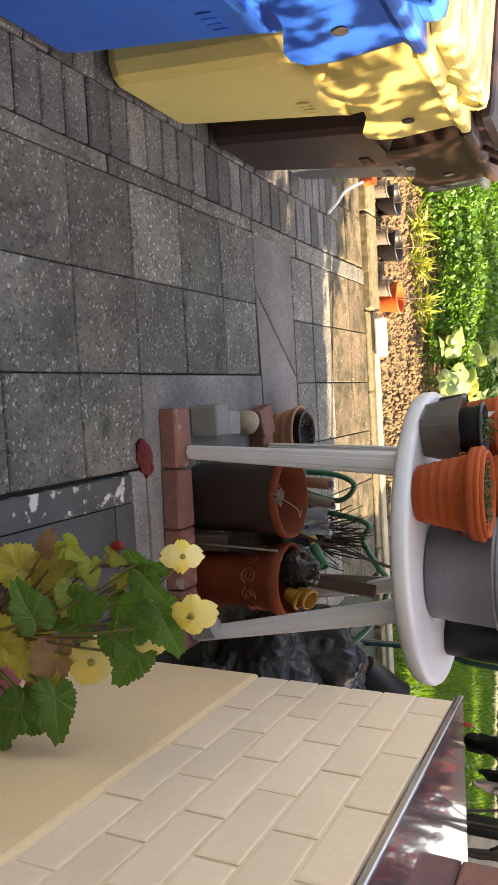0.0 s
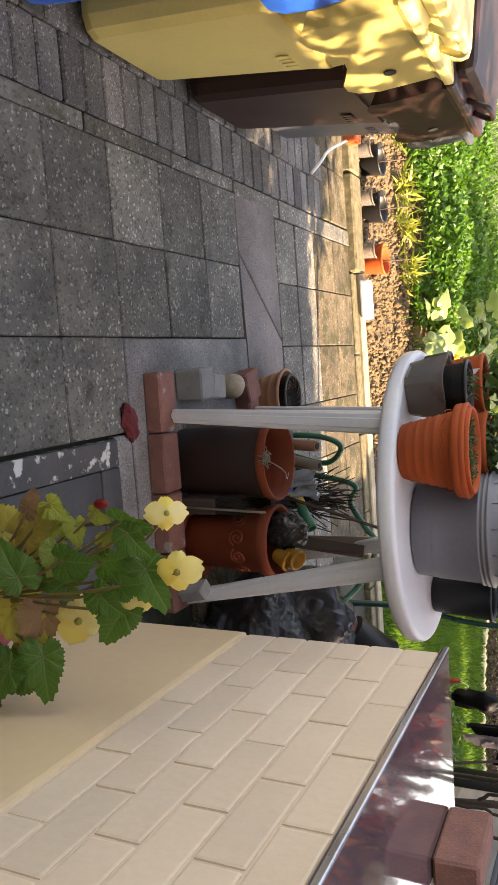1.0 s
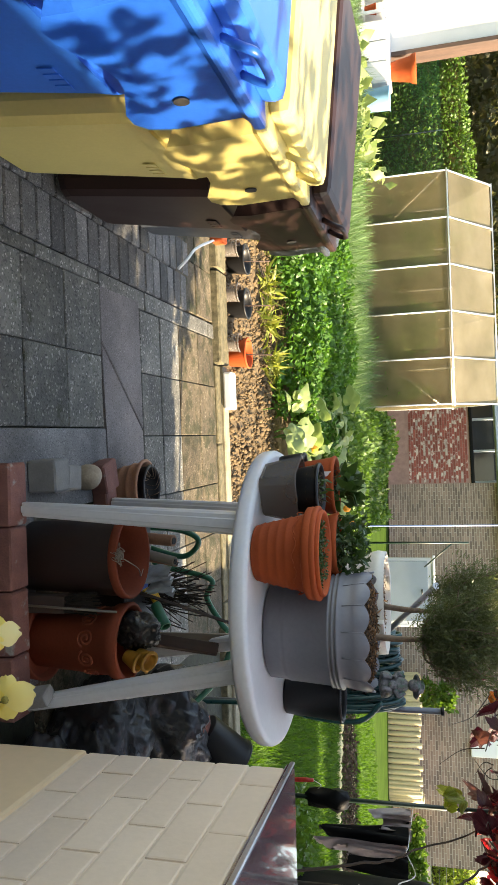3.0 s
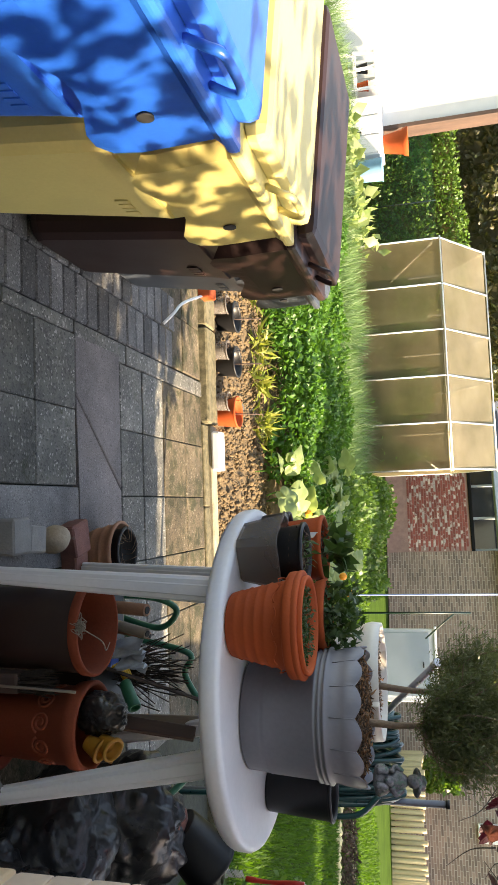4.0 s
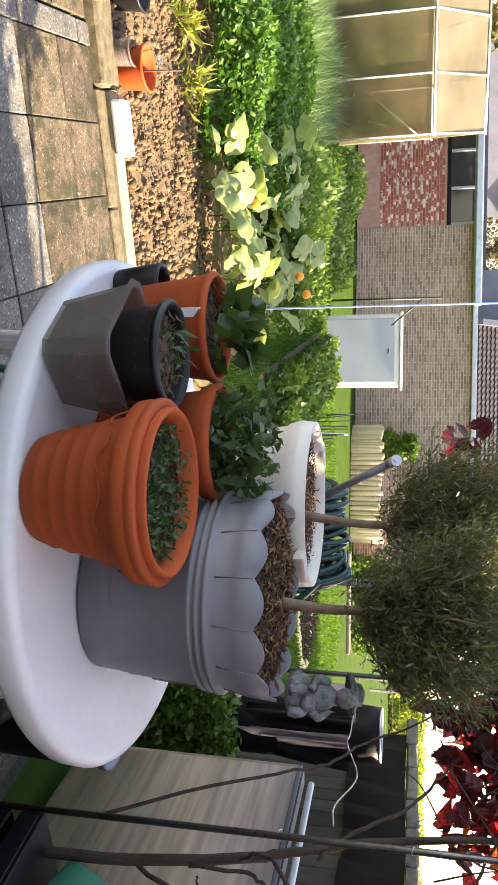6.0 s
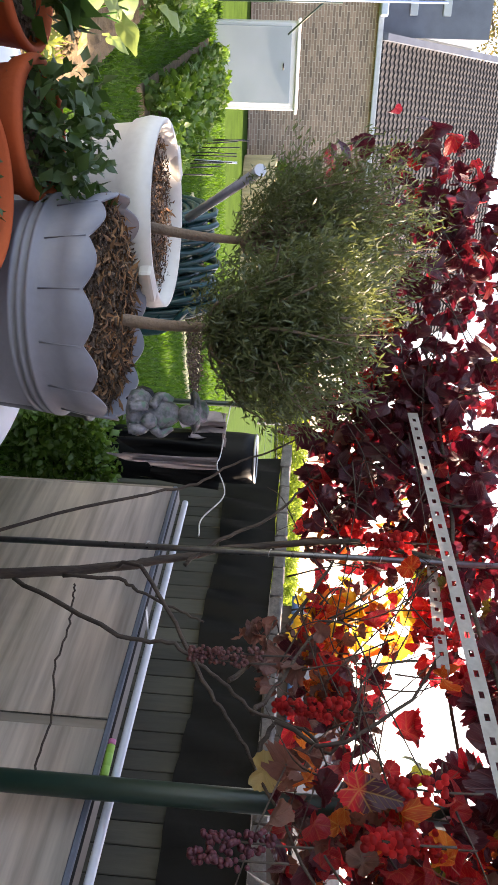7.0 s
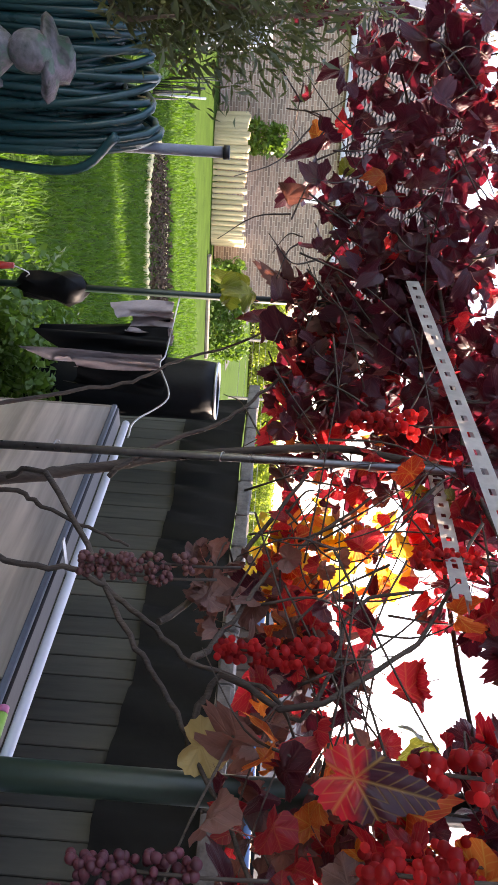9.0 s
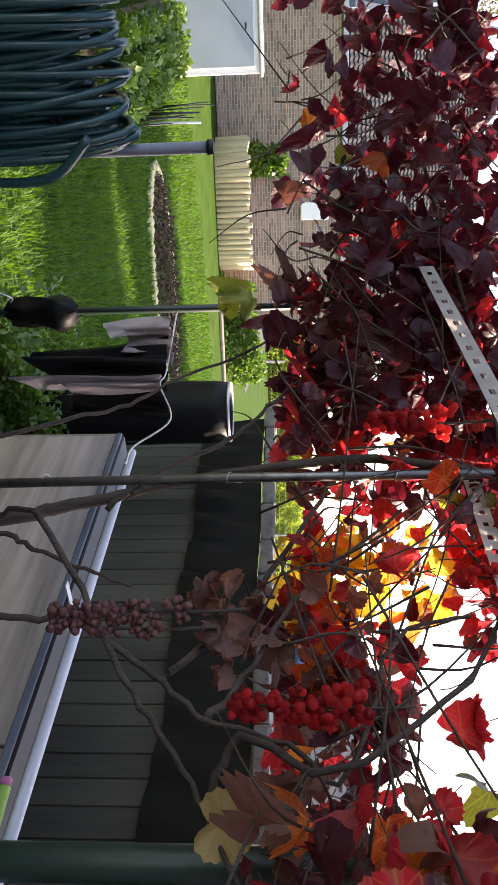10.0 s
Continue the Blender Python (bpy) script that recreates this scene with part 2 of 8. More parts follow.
def curve_pts(pts, n=8, jitter=0.0, rnd=random):
    """Catmull-Rom through the points."""
    pts = [Vector(p) for p in pts]
    ext = [pts[0] * 2 - pts[1]] + pts + [pts[-1] * 2 - pts[-2]]
    out = []
    for i in range(1, len(ext) - 2):
        p0, p1, p2, p3 = ext[i - 1:i + 3]
        for k in range(n):
            t = k / n
            q = 0.5 * (2 * p1 + (p2 - p0) * t + (2 * p0 - 5 * p1 + 4 * p2 - p3) * t * t + (3 * p1 - p0 - 3 * p2 + p3) * t ** 3)
            if jitter:
                q = q + Vector([rnd.uniform(-jitter, jitter) for _ in range(3)])
            out.append(q)
    out.append(pts[-1])
    return out


def part(name, bm, material, parent=None, label="", recalc=True):
    me = bpy.data.meshes.new(name)
    if recalc:
        bmesh.ops.recalc_face_normals(bm, faces=bm.faces)
    bm.to_mesh(me)
    bm.free()
    return part_of(name, me, material, parent, label)


def part_of(name, me, material, parent=None, label=""):
    if material and not me.materials:
        me.materials.append(material)
    ob = new(name, me)
    if parent:
        ob.parent = parent
    if label:
        ob["label"] = label
    return ob


def arrays(name, verts, faces, material, parent=None, label="", smooth=False):
    me = bpy.data.meshes.new(name)
    v, fc = np.asarray(verts, dtype=np.float32).reshape(-1, 3), np.asarray(faces, dtype=np.int32)
    me.vertices.add(len(v))
    me.vertices.foreach_set("co", v.ravel())
    me.loops.add(fc.size)
    me.loops.foreach_set("vertex_index", fc.ravel())
    me.polygons.add(len(fc))
    me.polygons.foreach_set("loop_start", np.arange(0, fc.size, fc.shape[1], dtype=np.int32))
    me.polygons.foreach_set("loop_total", np.full(len(fc), fc.shape[1], dtype=np.int32))
    if smooth:
        me.polygons.foreach_set("use_smooth", np.ones(len(fc), dtype=bool))
    me.update(calc_edges=True)
    return part_of(name, me, material, parent, label)


def thing(name, label, category, at=(0, 0, 0), rz=0.0, group="", rx=0.0, ry=0.0):
    ob = new(name)
    ob.empty_display_size = 0.05
    ob.matrix_world = pose(*at, rx, ry, rz)
    return tagged(ob, label, category, group)


def setting(ob, label, category):
    return tagged(ob, label, category, kind="structure")


def leaf_cloud(pos, way, size, width=0.5, fold=0.15, rng=None, bend=0.2):
    """Leaves as two folded quads each: pos, way (n x 3), size (n)."""
    rng = rng or np.random
    n = len(pos)
    way = way / np.linalg.norm(way, axis=1, keepdims=True)
    r = rng.normal(size=(n, 3))
    side = np.cross(way, r)
    side /= np.linalg.norm(side, axis=1, keepdims=True) + 1e-9
    nor = np.cross(side, way)
    s = size[:, None]
    w = s * width * 0.5
    base = pos
    mid = pos + way * s * 0.5 + nor * s * fold
    tip = pos + way * s - nor * s * bend
    v = np.stack([base, mid + side * w - nor * s * fold * 0.6, tip, mid - side * w - nor * s * fold * 0.6, mid], axis=1)
    idx = np.arange(n)[:, None] * 5
    f1 = idx + np.array([[0, 1, 4, 4]])
    tri = np.concatenate([idx + np.array([[0, 1, 4]]), idx + np.array([[1, 2, 4]]), idx + np.array([[2, 3, 4]]), idx + np.array([[3, 0, 4]])])
    return v.reshape(-1, 3), tri


def blades(pos, h, lean, w, rng):
    """Grass blades, three triangles each."""
    n = len(pos)
    a = rng.uniform(0, 2 * np.pi, n)
    d = np.stack([np.cos(a), np.sin(a), np.zeros(n)], 1)
    s = np.stack([-np.sin(a), np.cos(a), np.zeros(n)], 1) * w[:, None] * 0.5
    up = np.array([[0, 0, 1.0]])
    mid = pos + up * (h * 0.6)[:, None] + d * (lean * h * 0.3)[:, None]
    tip = pos + up * (h * (1 - 0.25 * lean))[:, None] + d * (lean * h)[:, None]
    v = np.stack([pos - s, pos + s, mid + s * 0.7, mid - s * 0.7, tip], 1)
    i = np.arange(n)[:, None] * 5
    tri = np.concatenate([i + np.array([[0, 1, 2]]), i + np.array([[0, 2, 3]]), i + np.array([[3, 2, 4]])])
    return v.reshape(-1, 3), tri

# ---------- the materials of the place ----------
M_TILE = pavingmat("paving_concrete", (0.19, 0.185, 0.16), (0.085, 0.086, 0.08), (0.46, 0.44, 0.4), moss=(0.045, 0.05, 0.026), moss_at=0.58, pale_at=0.66)
M_CLINKER = pavingmat("clinker", (0.175, 0.172, 0.165), (0.085, 0.086, 0.088), (0.34, 0.33, 0.32), grain=180.0, spread=0.35, moss=(0.045, 0.05, 0.03), moss_at=0.66)
M_TILEB = pavingmat("mossy_paving", (0.16, 0.125, 0.08), (0.065, 0.052, 0.034), (0.3, 0.26, 0.19), moss=(0.03, 0.032, 0.012), moss_at=0.47)
M_JOINT = mat("joint_sand", (0.045, 0.05, 0.03), (0.02, 0.022, 0.015), rough=0.95, scale=20, bump=0.5)
M_SLAB = pavingmat("cast_slab", (0.3, 0.29, 0.28), (0.19, 0.185, 0.185), (0.42, 0.41, 0.4), grain=260.0, bump=0.3, spread=0.08, moss=(0.09, 0.088, 0.08), moss_at=0.66)
M_MAUVE = pavingmat("mauve_slab", (0.21, 0.19, 0.182), (0.15, 0.135, 0.132), (0.3, 0.28, 0.27), grain=260.0, bump=0.25, spread=0.06)
M_MOSSKERB = mat("mossy_kerb", (0.2, 0.17, 0.1), (0.07, 0.065, 0.035), rough=0.95, scale=30, fine=250, bump=0.9)
# paler kerb colour that stands for sun falling on the concrete
M_KERB_LIT = mat("sunlit_kerb", (0.38, 0.34, 0.24), (0.2, 0.17, 0.11), rough=0.85, scale=8, bump=0.3)
M_SOIL = mat("garden_soil", (0.2, 0.137, 0.07), (0.08, 0.054, 0.029), rough=0.95, scale=12, fine=120, bump=0.9)
M_GRASSBASE = mat("turf_base", (0.045, 0.085, 0.016), (0.024, 0.05, 0.01), rough=1.0, scale=2.5, fine=60, bump=0.6, spec=0.03)
M_BEIGE = mat("beige_masonry_paint", (0.72, 0.545, 0.41), (0.64, 0.48, 0.36), rough=0.45, scale=3, fine=60, bump=0.12, spread=0.05)
M_PLINTH = mat("plinth_paint", (0.74, 0.525, 0.325), (0.67, 0.47, 0.285), rough=0.33, scale=2.5, fine=40, bump=0.06, spread=0.03)
M_GLOSSTOP = mat("dark_glazed_tile", (0.12, 0.085, 0.1), (0.09, 0.063, 0.075), rough=0.07, scale=3, fine=20, bump=0.015, spec=0.6, coat=0.5)
M_EDGE = mat("pale_metal_edge", (0.7, 0.7, 0.72), rough=0.3, metal=0.9, bump=0.05)
M_WHITEPL = mat("white_garden_plastic", (0.8, 0.8, 0.81), (0.72, 0.72, 0.73), rough=0.4, scale=5, fine=80, bump=0.05, spread=0.02)
M_TERRA = mat("terracotta", (0.46, 0.088, 0.027), (0.38, 0.068, 0.021), rough=0.75, scale=9, fine=140, bump=0.12, spread=0.12, spec=0.2)
M_TERRADK = mat("dark_terracotta", (0.27, 0.062, 0.03), (0.2, 0.045, 0.022), rough=0.75, scale=9, fine=140, bump=0.15, spec=0.2)
M_OLDTERRA = mat("old_terracotta", (0.42, 0.21, 0.12), (0.3, 0.15, 0.09), rough=0.85, scale=12, fine=140, bump=0.3)
M_GREYPOT = mat("grey_plastic_pot", (0.19, 0.188, 0.212), (0.155, 0.153, 0.175), rough=0.5, scale=4, fine=90, bump=0.04)
M_BLACKPL = mat("black_plastic", (0.015, 0.015, 0.016), (0.01, 0.01, 0.011), rough=0.42, scale=6, bump=0.05, spec=0.35)
M_BROWNPL = mat("brown_plastic", (0.04, 0.022, 0.017), (0.03, 0.017, 0.014), rough=0.45, scale=5, bump=0.04, spread=0.05)
M_WHITEPOT = mat("cream_plastic_pot", (0.72, 0.68, 0.62), (0.62, 0.58, 0.52), rough=0.45, scale=5, bump=0.06)
M_CLEAR = sheetmat("clear_brown_plastic", (0.55, 0.5, 0.46), clear=0.68, cloudy=0.1, rough=0.15, scale=3, dirt=(0.3, 0.27, 0.25))
M_BLUE = mat("blue_bin_plastic", (0.008, 0.13, 0.6), (0.006, 0.1, 0.5), rough=0.38, scale=4, bump=0.03)
M_YELLOW = mat("yellow_bin_plastic", (0.6, 0.515, 0.2), (0.52, 0.44, 0.165), rough=0.42, scale=4, bump=0.03, spread=0.02)
M_BROWNBIN = mat("brown_bin_plastic", (0.036, 0.017, 0.0145), (0.025, 0.0125, 0.0115), rough=0.45, scale=4, bump=0.03, spec=0.3)
M_GREYBIN = mat("dark_grey_bin_plastic", (0.05, 0.06, 0.075), (0.04, 0.047, 0.058), rough=0.42, scale=4, bump=0.03)
M_HOLE = mat("dark_recess", (0.012, 0.011, 0.01), rough=0.7, bump=0)
M_REDBRICK = mat("loose_red_brick", (0.3, 0.13, 0.1), (0.2, 0.085, 0.07), rough=0.9, scale=18, fine=200, bump=0.6, spots=(0.33, 0.3, 0.27), spot_scale=14, spot_at=0.62)
M_GREYBLOCK = mat("grey_block", (0.34, 0.33, 0.31), (0.24, 0.235, 0.225), rough=0.9, scale=15, fine=200, bump=0.5)
M_STONE = mat("pale_stone", (0.55, 0.45, 0.33), (0.36, 0.28, 0.2), rough=0.8, scale=12, fine=120, bump=0.4)
M_MULCH = mat("bark_mulch", (0.15, 0.095, 0.06), (0.03, 0.018, 0.012), rough=0.95, scale=60, fine=200, bump=0.9, spread=0.3)
M_BARKBIT = mat("bark_chip", (0.3, 0.15, 0.065), (0.13, 0.06, 0.03), rough=0.9, scale=40, bump=0.3, spread=0.3)
M_WOOD = mat("weathered_wood", (0.3, 0.25, 0.2), (0.19, 0.155, 0.12), rough=0.8, scale=8, fine=60, bump=0.3, stretch=(1, 1, 0.15))
M_DARKWOOD = mat("dark_wood", (0.1, 0.06, 0.045), (0.055, 0.035, 0.028), rough=0.75, scale=8, fine=60, bump=0.3, stretch=(1, 1, 0.15))
M_REED = mat("split_log_edging", (0.62, 0.5, 0.3), (0.45, 0.36, 0.2), rough=0.8, scale=6, fine=60, bump=0.3, spread=0.2, stretch=(1, 1, 0.2))
M_BARK = mat("vine_bark", (0.085, 0.06, 0.046), (0.03, 0.022, 0.018), rough=0.9, scale=30, fine=160, bump=0.8, stretch=(1, 1, 0.2))
M_TRUNK = mat("small_trunk", (0.26, 0.18, 0.13), (0.16, 0.11, 0.08), rough=0.85, scale=40, fine=200, bump=0.5)
M_STEEL = mat("galvanised_steel", (0.55, 0.55, 0.55), (0.42, 0.42, 0.42), rough=0.4, metal=0.85, scale=20, bump=0.08)
M_ALU = mat("aluminium_frame", (0.82, 0.82, 0.82), (0.72, 0.72, 0.72), rough=0.4, metal=0.6, bump=0.04)
M_GREENPOLE = mat("green_plastic_pole", (0.009, 0.03, 0.021), (0.006, 0.02, 0.015), rough=0.4, scale=8, bump=0.05)
M_HOSE = mat("teal_garden_hose", (0.012, 0.07, 0.07), (0.009, 0.05, 0.052), rough=0.3, scale=20, bump=0.05)
M_GREENHOSE = mat("green_garden_hose", (0.02, 0.17, 0.09), (0.015, 0.12, 0.065), rough=0.35, bump=0.04)
M_BLACKSHEET = mat("black_sheeting", (0.008, 0.0083, 0.0086), (0.004, 0.0042, 0.0046), rough=0.48, scale=3, fine=30, bump=0.3, spec=0.14)
M_OLIVE = mat("olive_stained_boards", (0.07, 0.068, 0.05), (0.025, 0.026, 0.02), rough=0.75, scale=4, fine=50, bump=0.3, spread=0.25, stretch=(1, 1, 0.12))
M_CAP = mat("stone_coping", (0.2, 0.18, 0.16), (0.09, 0.082, 0.074), rough=0.9, scale=20, bump=0.6)
M_PANEL = sheetmat("cloudy_twin_wall_sheet", (0.95, 0.85, 0.72), clear=0.05, cloudy=0.5, rough=0.3, scale=5, dirt=(0.12, 0.095, 0.07), stretch=(1, 0.35, 6))
M_GREENHOUSE = sheetmat("cloudy_greenhouse_sheet", (0.84, 0.78, 0.64), clear=0.5, cloudy=0.5, rough=0.3, scale=1.6, dirt=(0.2, 0.19, 0.12))
M_GREYBRICKS = brickmat("grey_brown_brickwork", (0.36, 0.25, 0.19), (0.17, 0.122, 0.098), (0.45, 0.38, 0.31))
M_REDBRICKS = mat("painted_red_brick", (0.36, 0.1, 0.075), (0.28, 0.075, 0.06), rough=0.85, scale=5, fine=60, bump=0.3, spread=0.25, spots=(0.6, 0.5, 0.44), spot_scale=4, spot_at=0.52)
M_ROOF = mat("roof_tile", (0.045, 0.042, 0.042), (0.026, 0.024, 0.024), rough=0.6, scale=4, fine=50, bump=0.3, spread=0.25)
M_SLATE = mat("blue_grey_slate", (0.1, 0.12, 0.16), (0.07, 0.085, 0.115), rough=0.6, scale=3, bump=0.2)
M_WHITEPAINT = mat("white_paint", (0.8, 0.8, 0.8), (0.72, 0.72, 0.72), rough=0.5, scale=3, bump=0.05)
M_GREYDOOR = mat("grey_door_paint", (0.38, 0.43, 0.46), (0.32, 0.37, 0.4), rough=0.5, scale=2, bump=0.05)
M_GLASSDARK = mat("window_glass", (0.03, 0.035, 0.045), (0.02, 0.025, 0.03), rough=0.05, scale=2, bump=0)
M_RENDER = mat("pale_render", (0.6, 0.57, 0.52), rough=0.85, scale=3, bump=0.3)
L_GRASS = leafmat("grass", (0.028, 0.085, 0.008), (0.06, 0.13, 0.014), (0.13, 0.3, 0.015), 0.35, rough=0.85)
L_HERB = leafmat("herb_leaf", (0.032, 0.11, 0.016), (0.07, 0.18, 0.028), (0.15, 0.36, 0.03), 0.36)
L_CHIVE = leafmat("chive_leaf", (0.07, 0.15, 0.05), (0.14, 0.23, 0.09), (0.18, 0.34, 0.07), 0.3)
L_SQUASH = leafmat("squash_leaf", (0.17, 0.26, 0.09), (0.36, 0.42, 0.2), (0.4, 0.52, 0.14), 0.4, island=True)
L_CLUMP = leafmat("strap_leaf", (0.13, 0.19, 0.03), (0.3, 0.3, 0.06), (0.4, 0.46, 0.06), 0.35)
L_HEDGE = leafmat("hedge_leaf", (0.05, 0.115, 0.018), (0.095, 0.18, 0.026), (0.18, 0.34, 0.03), 0.3)
# brighter copy of the hedge leaf, with strong sunlight put into its colour
L_HEDGE_LIT = leafmat("hedge_leaf_lit_copy", (0.17, 0.24, 0.03), (0.24, 0.31, 0.05), (0.45, 0.58, 0.06), 0.4)
# dark leaves; also colours the solid cores that stand for inner shade
L_DARK = leafmat("conifer_leaf_and_core_shade", (0.03, 0.05, 0.018), (0.09, 0.075, 0.02), (0.12, 0.13, 0.02), 0.25)
L_AUTUMN = leafmat("autumn_tree_leaf", (0.13, 0.11, 0.03), (0.06, 0.075, 0.03), (0.3, 0.22, 0.04), 0.3)
L_BUSH = leafmat("narrow_bush_leaf", (0.035, 0.055, 0.024), (0.12, 0.135, 0.06), (0.3, 0.34, 0.09), 0.3)
L_VINE = leafmat("begonia_bud", (0.13, 0.012, 0.015), (0.2, 0.02, 0.02), (0.85, 0.035, 0.025), 0.5, rough=0.4, island=False)
L_STALK = leafmat("begonia_stalk", (0.16, 0.14, 0.04), (0.2, 0.1, 0.05), (0.3, 0.25, 0.05), 0.15, island=False)
L_BEGY = leafmat("begonia_leaf_yellowing", (0.34, 0.3, 0.05), (0.24, 0.11, 0.04), (0.5, 0.42, 0.07), 0.3, scale=15, island=False)
L_PETAL = leafmat("yellow_petal", (0.88, 0.64, 0.1), (0.92, 0.78, 0.36), (0.95, 0.75, 0.2), 0.35, scale=25, island=False)
L_PINK = leafmat("pink_petal", (0.8, 0.2, 0.3), (0.85, 0.35, 0.42), (0.9, 0.3, 0.35), 0.35, island=False)
L_POTHERB = leafmat("small_pot_plant", (0.028, 0.06, 0.016), (0.06, 0.11, 0.035), (0.1, 0.2, 0.03), 0.25)
M_GRAPE = leafmat("red_grape_skin", (0.34, 0.02, 0.03), (0.14, 0.01, 0.018), (1.0, 0.2, 0.19), 0.78, rough=0.22, island=False)

# ---------- ground and paving ----------
def flat(name, x0, x1, y0, y1, z, material, nx=1, ny=1, rough=0.0, seed=1):
    rng = np.random.default_rng(seed)
    xs, ys = np.linspace(x0, x1, nx + 1), np.linspace(y0, y1, ny + 1)
    gx, gy = np.meshgrid(xs, ys, indexing="ij")
    gz = np.full_like(gx, z)
    if rough:
        gz = gz + rng.normal(size=gx.shape) * rough
        gz[0, :], gz[-1, :], gz[:, 0], gz[:, -1] = z, z, z, z
    v = np.stack([gx, gy, gz], -1).reshape(-1, 3)
    i, j = np.meshgrid(np.arange(nx), np.arange(ny), indexing="ij")
    a = (i * (ny + 1) + j).ravel()
    return arrays(name, v, np.stack([a, a + ny + 1, a + ny + 2, a + 1], 1), material, smooth=bool(rough))


ground = setting(flat("ground", -400, 400, -400, 400, -0.06, M_GRASSBASE), "grassy garden ground reaching the horizon", "ground")
patio = setting(flat("patio_bed", -1.6, 2.0, -4.5, 2.72, -0.03, M_JOINT), "dark sandy bed under the paving", "patio")


def rounded_slab(x, y, z0=-0.045, b=0.004):
    bm = bmesh.new()
    add_box(bm, -x / 2, x / 2, -y / 2, y / 2, z0, 0.0, b)
    me = bpy.data.meshes.new("paving_tile")
    bmesh.ops.recalc_face_normals(bm, faces=bm.faces)
    bm.to_mesh(me)
    bm.free()
    return me


rt = random.Random(4)


def lay(me, material, name, x, y, z=0.0, rz=0.0, tilt=0.004, parent=patio):
    ob = part_of(name, me, material, parent)
    ob.matrix_world = pose(x, y, z + rt.uniform(-0.002, 0.002), rt.uniform(-tilt, tilt) * 57, rt.uniform(-tilt, tilt) * 57, rz + rt.uniform(-0.3, 0.3))
    return ob

# ---------- the painted block beside the camera ----------
WALL = pose(0.728, -0.497, 0.262, 0, 0, -3.0) @ Matrix.Scale(0.8, 4)      # corner; local -y runs back along the face, local +x into the block
block = setting(new("wall_block"), "low beige painted brick wall block with glossy dark top", "wall")
block.matrix_world = WALL
bm = bmesh.new()
add_box(bm, 0.0035, 0.41, -3.0, -0.006, -0.36, 0.967)
part("core", bm, M_BEIGE, block)
bm = bmesh.new()
add_box(bm, -0.006, 0.415, -3.0, 0.002, -0.36, 0.424, 0.012, segs=2)
part("plinth", bm, M_PLINTH, block, "smooth glossy beige plinth")
bm = bmesh.new()
add_box(bm, -0.004, 0.42, -3.0, 0.012, 0.966, 0.988, 0.004)
part("top", bm, M_GLOSSTOP, block, "glossy dark mauve tiled top")
bm = bmesh.new()
add_box(bm, -0.01, -0.004, -3.0, 0.014, 0.976, 0.989, 0.002)
part("edge_strip", bm, M_EDGE, block, "thin pale shiny edge strip")

# ---------- walls that close the place, one of them added for shade ---
# unseen wall added to shade the patio; its notch lets sun onto the vine
bm = bmesh.new()
face = bm.faces.new([bm.verts.new((6.8, y, z)) for y, z in ((-9, -0.06), (0.34, -0.06), (0.34, 4.85), (-0.13, 4.5), (-0.75, 5.25), (-9, 5.25))])
ex = bmesh.ops.extrude_face_region(bm, geom=[face])
bmesh.ops.translate(bm, verts=[g for g in ex["geom"] if isinstance(g, bmesh.types.BMVert)], vec=(5.2, 0, 0))
setting(part("wall_house", bm, M_RENDER), "unseen plain wall with notched top, added to shade the patio", "wall")
bm = bmesh.new()
add_box(bm, -4.5, 6.8, -3.8, -3.3, -0.06, 5.0)
setting(part("wall_back", bm, M_RENDER), "plain rendered wall behind the patio", "wall")

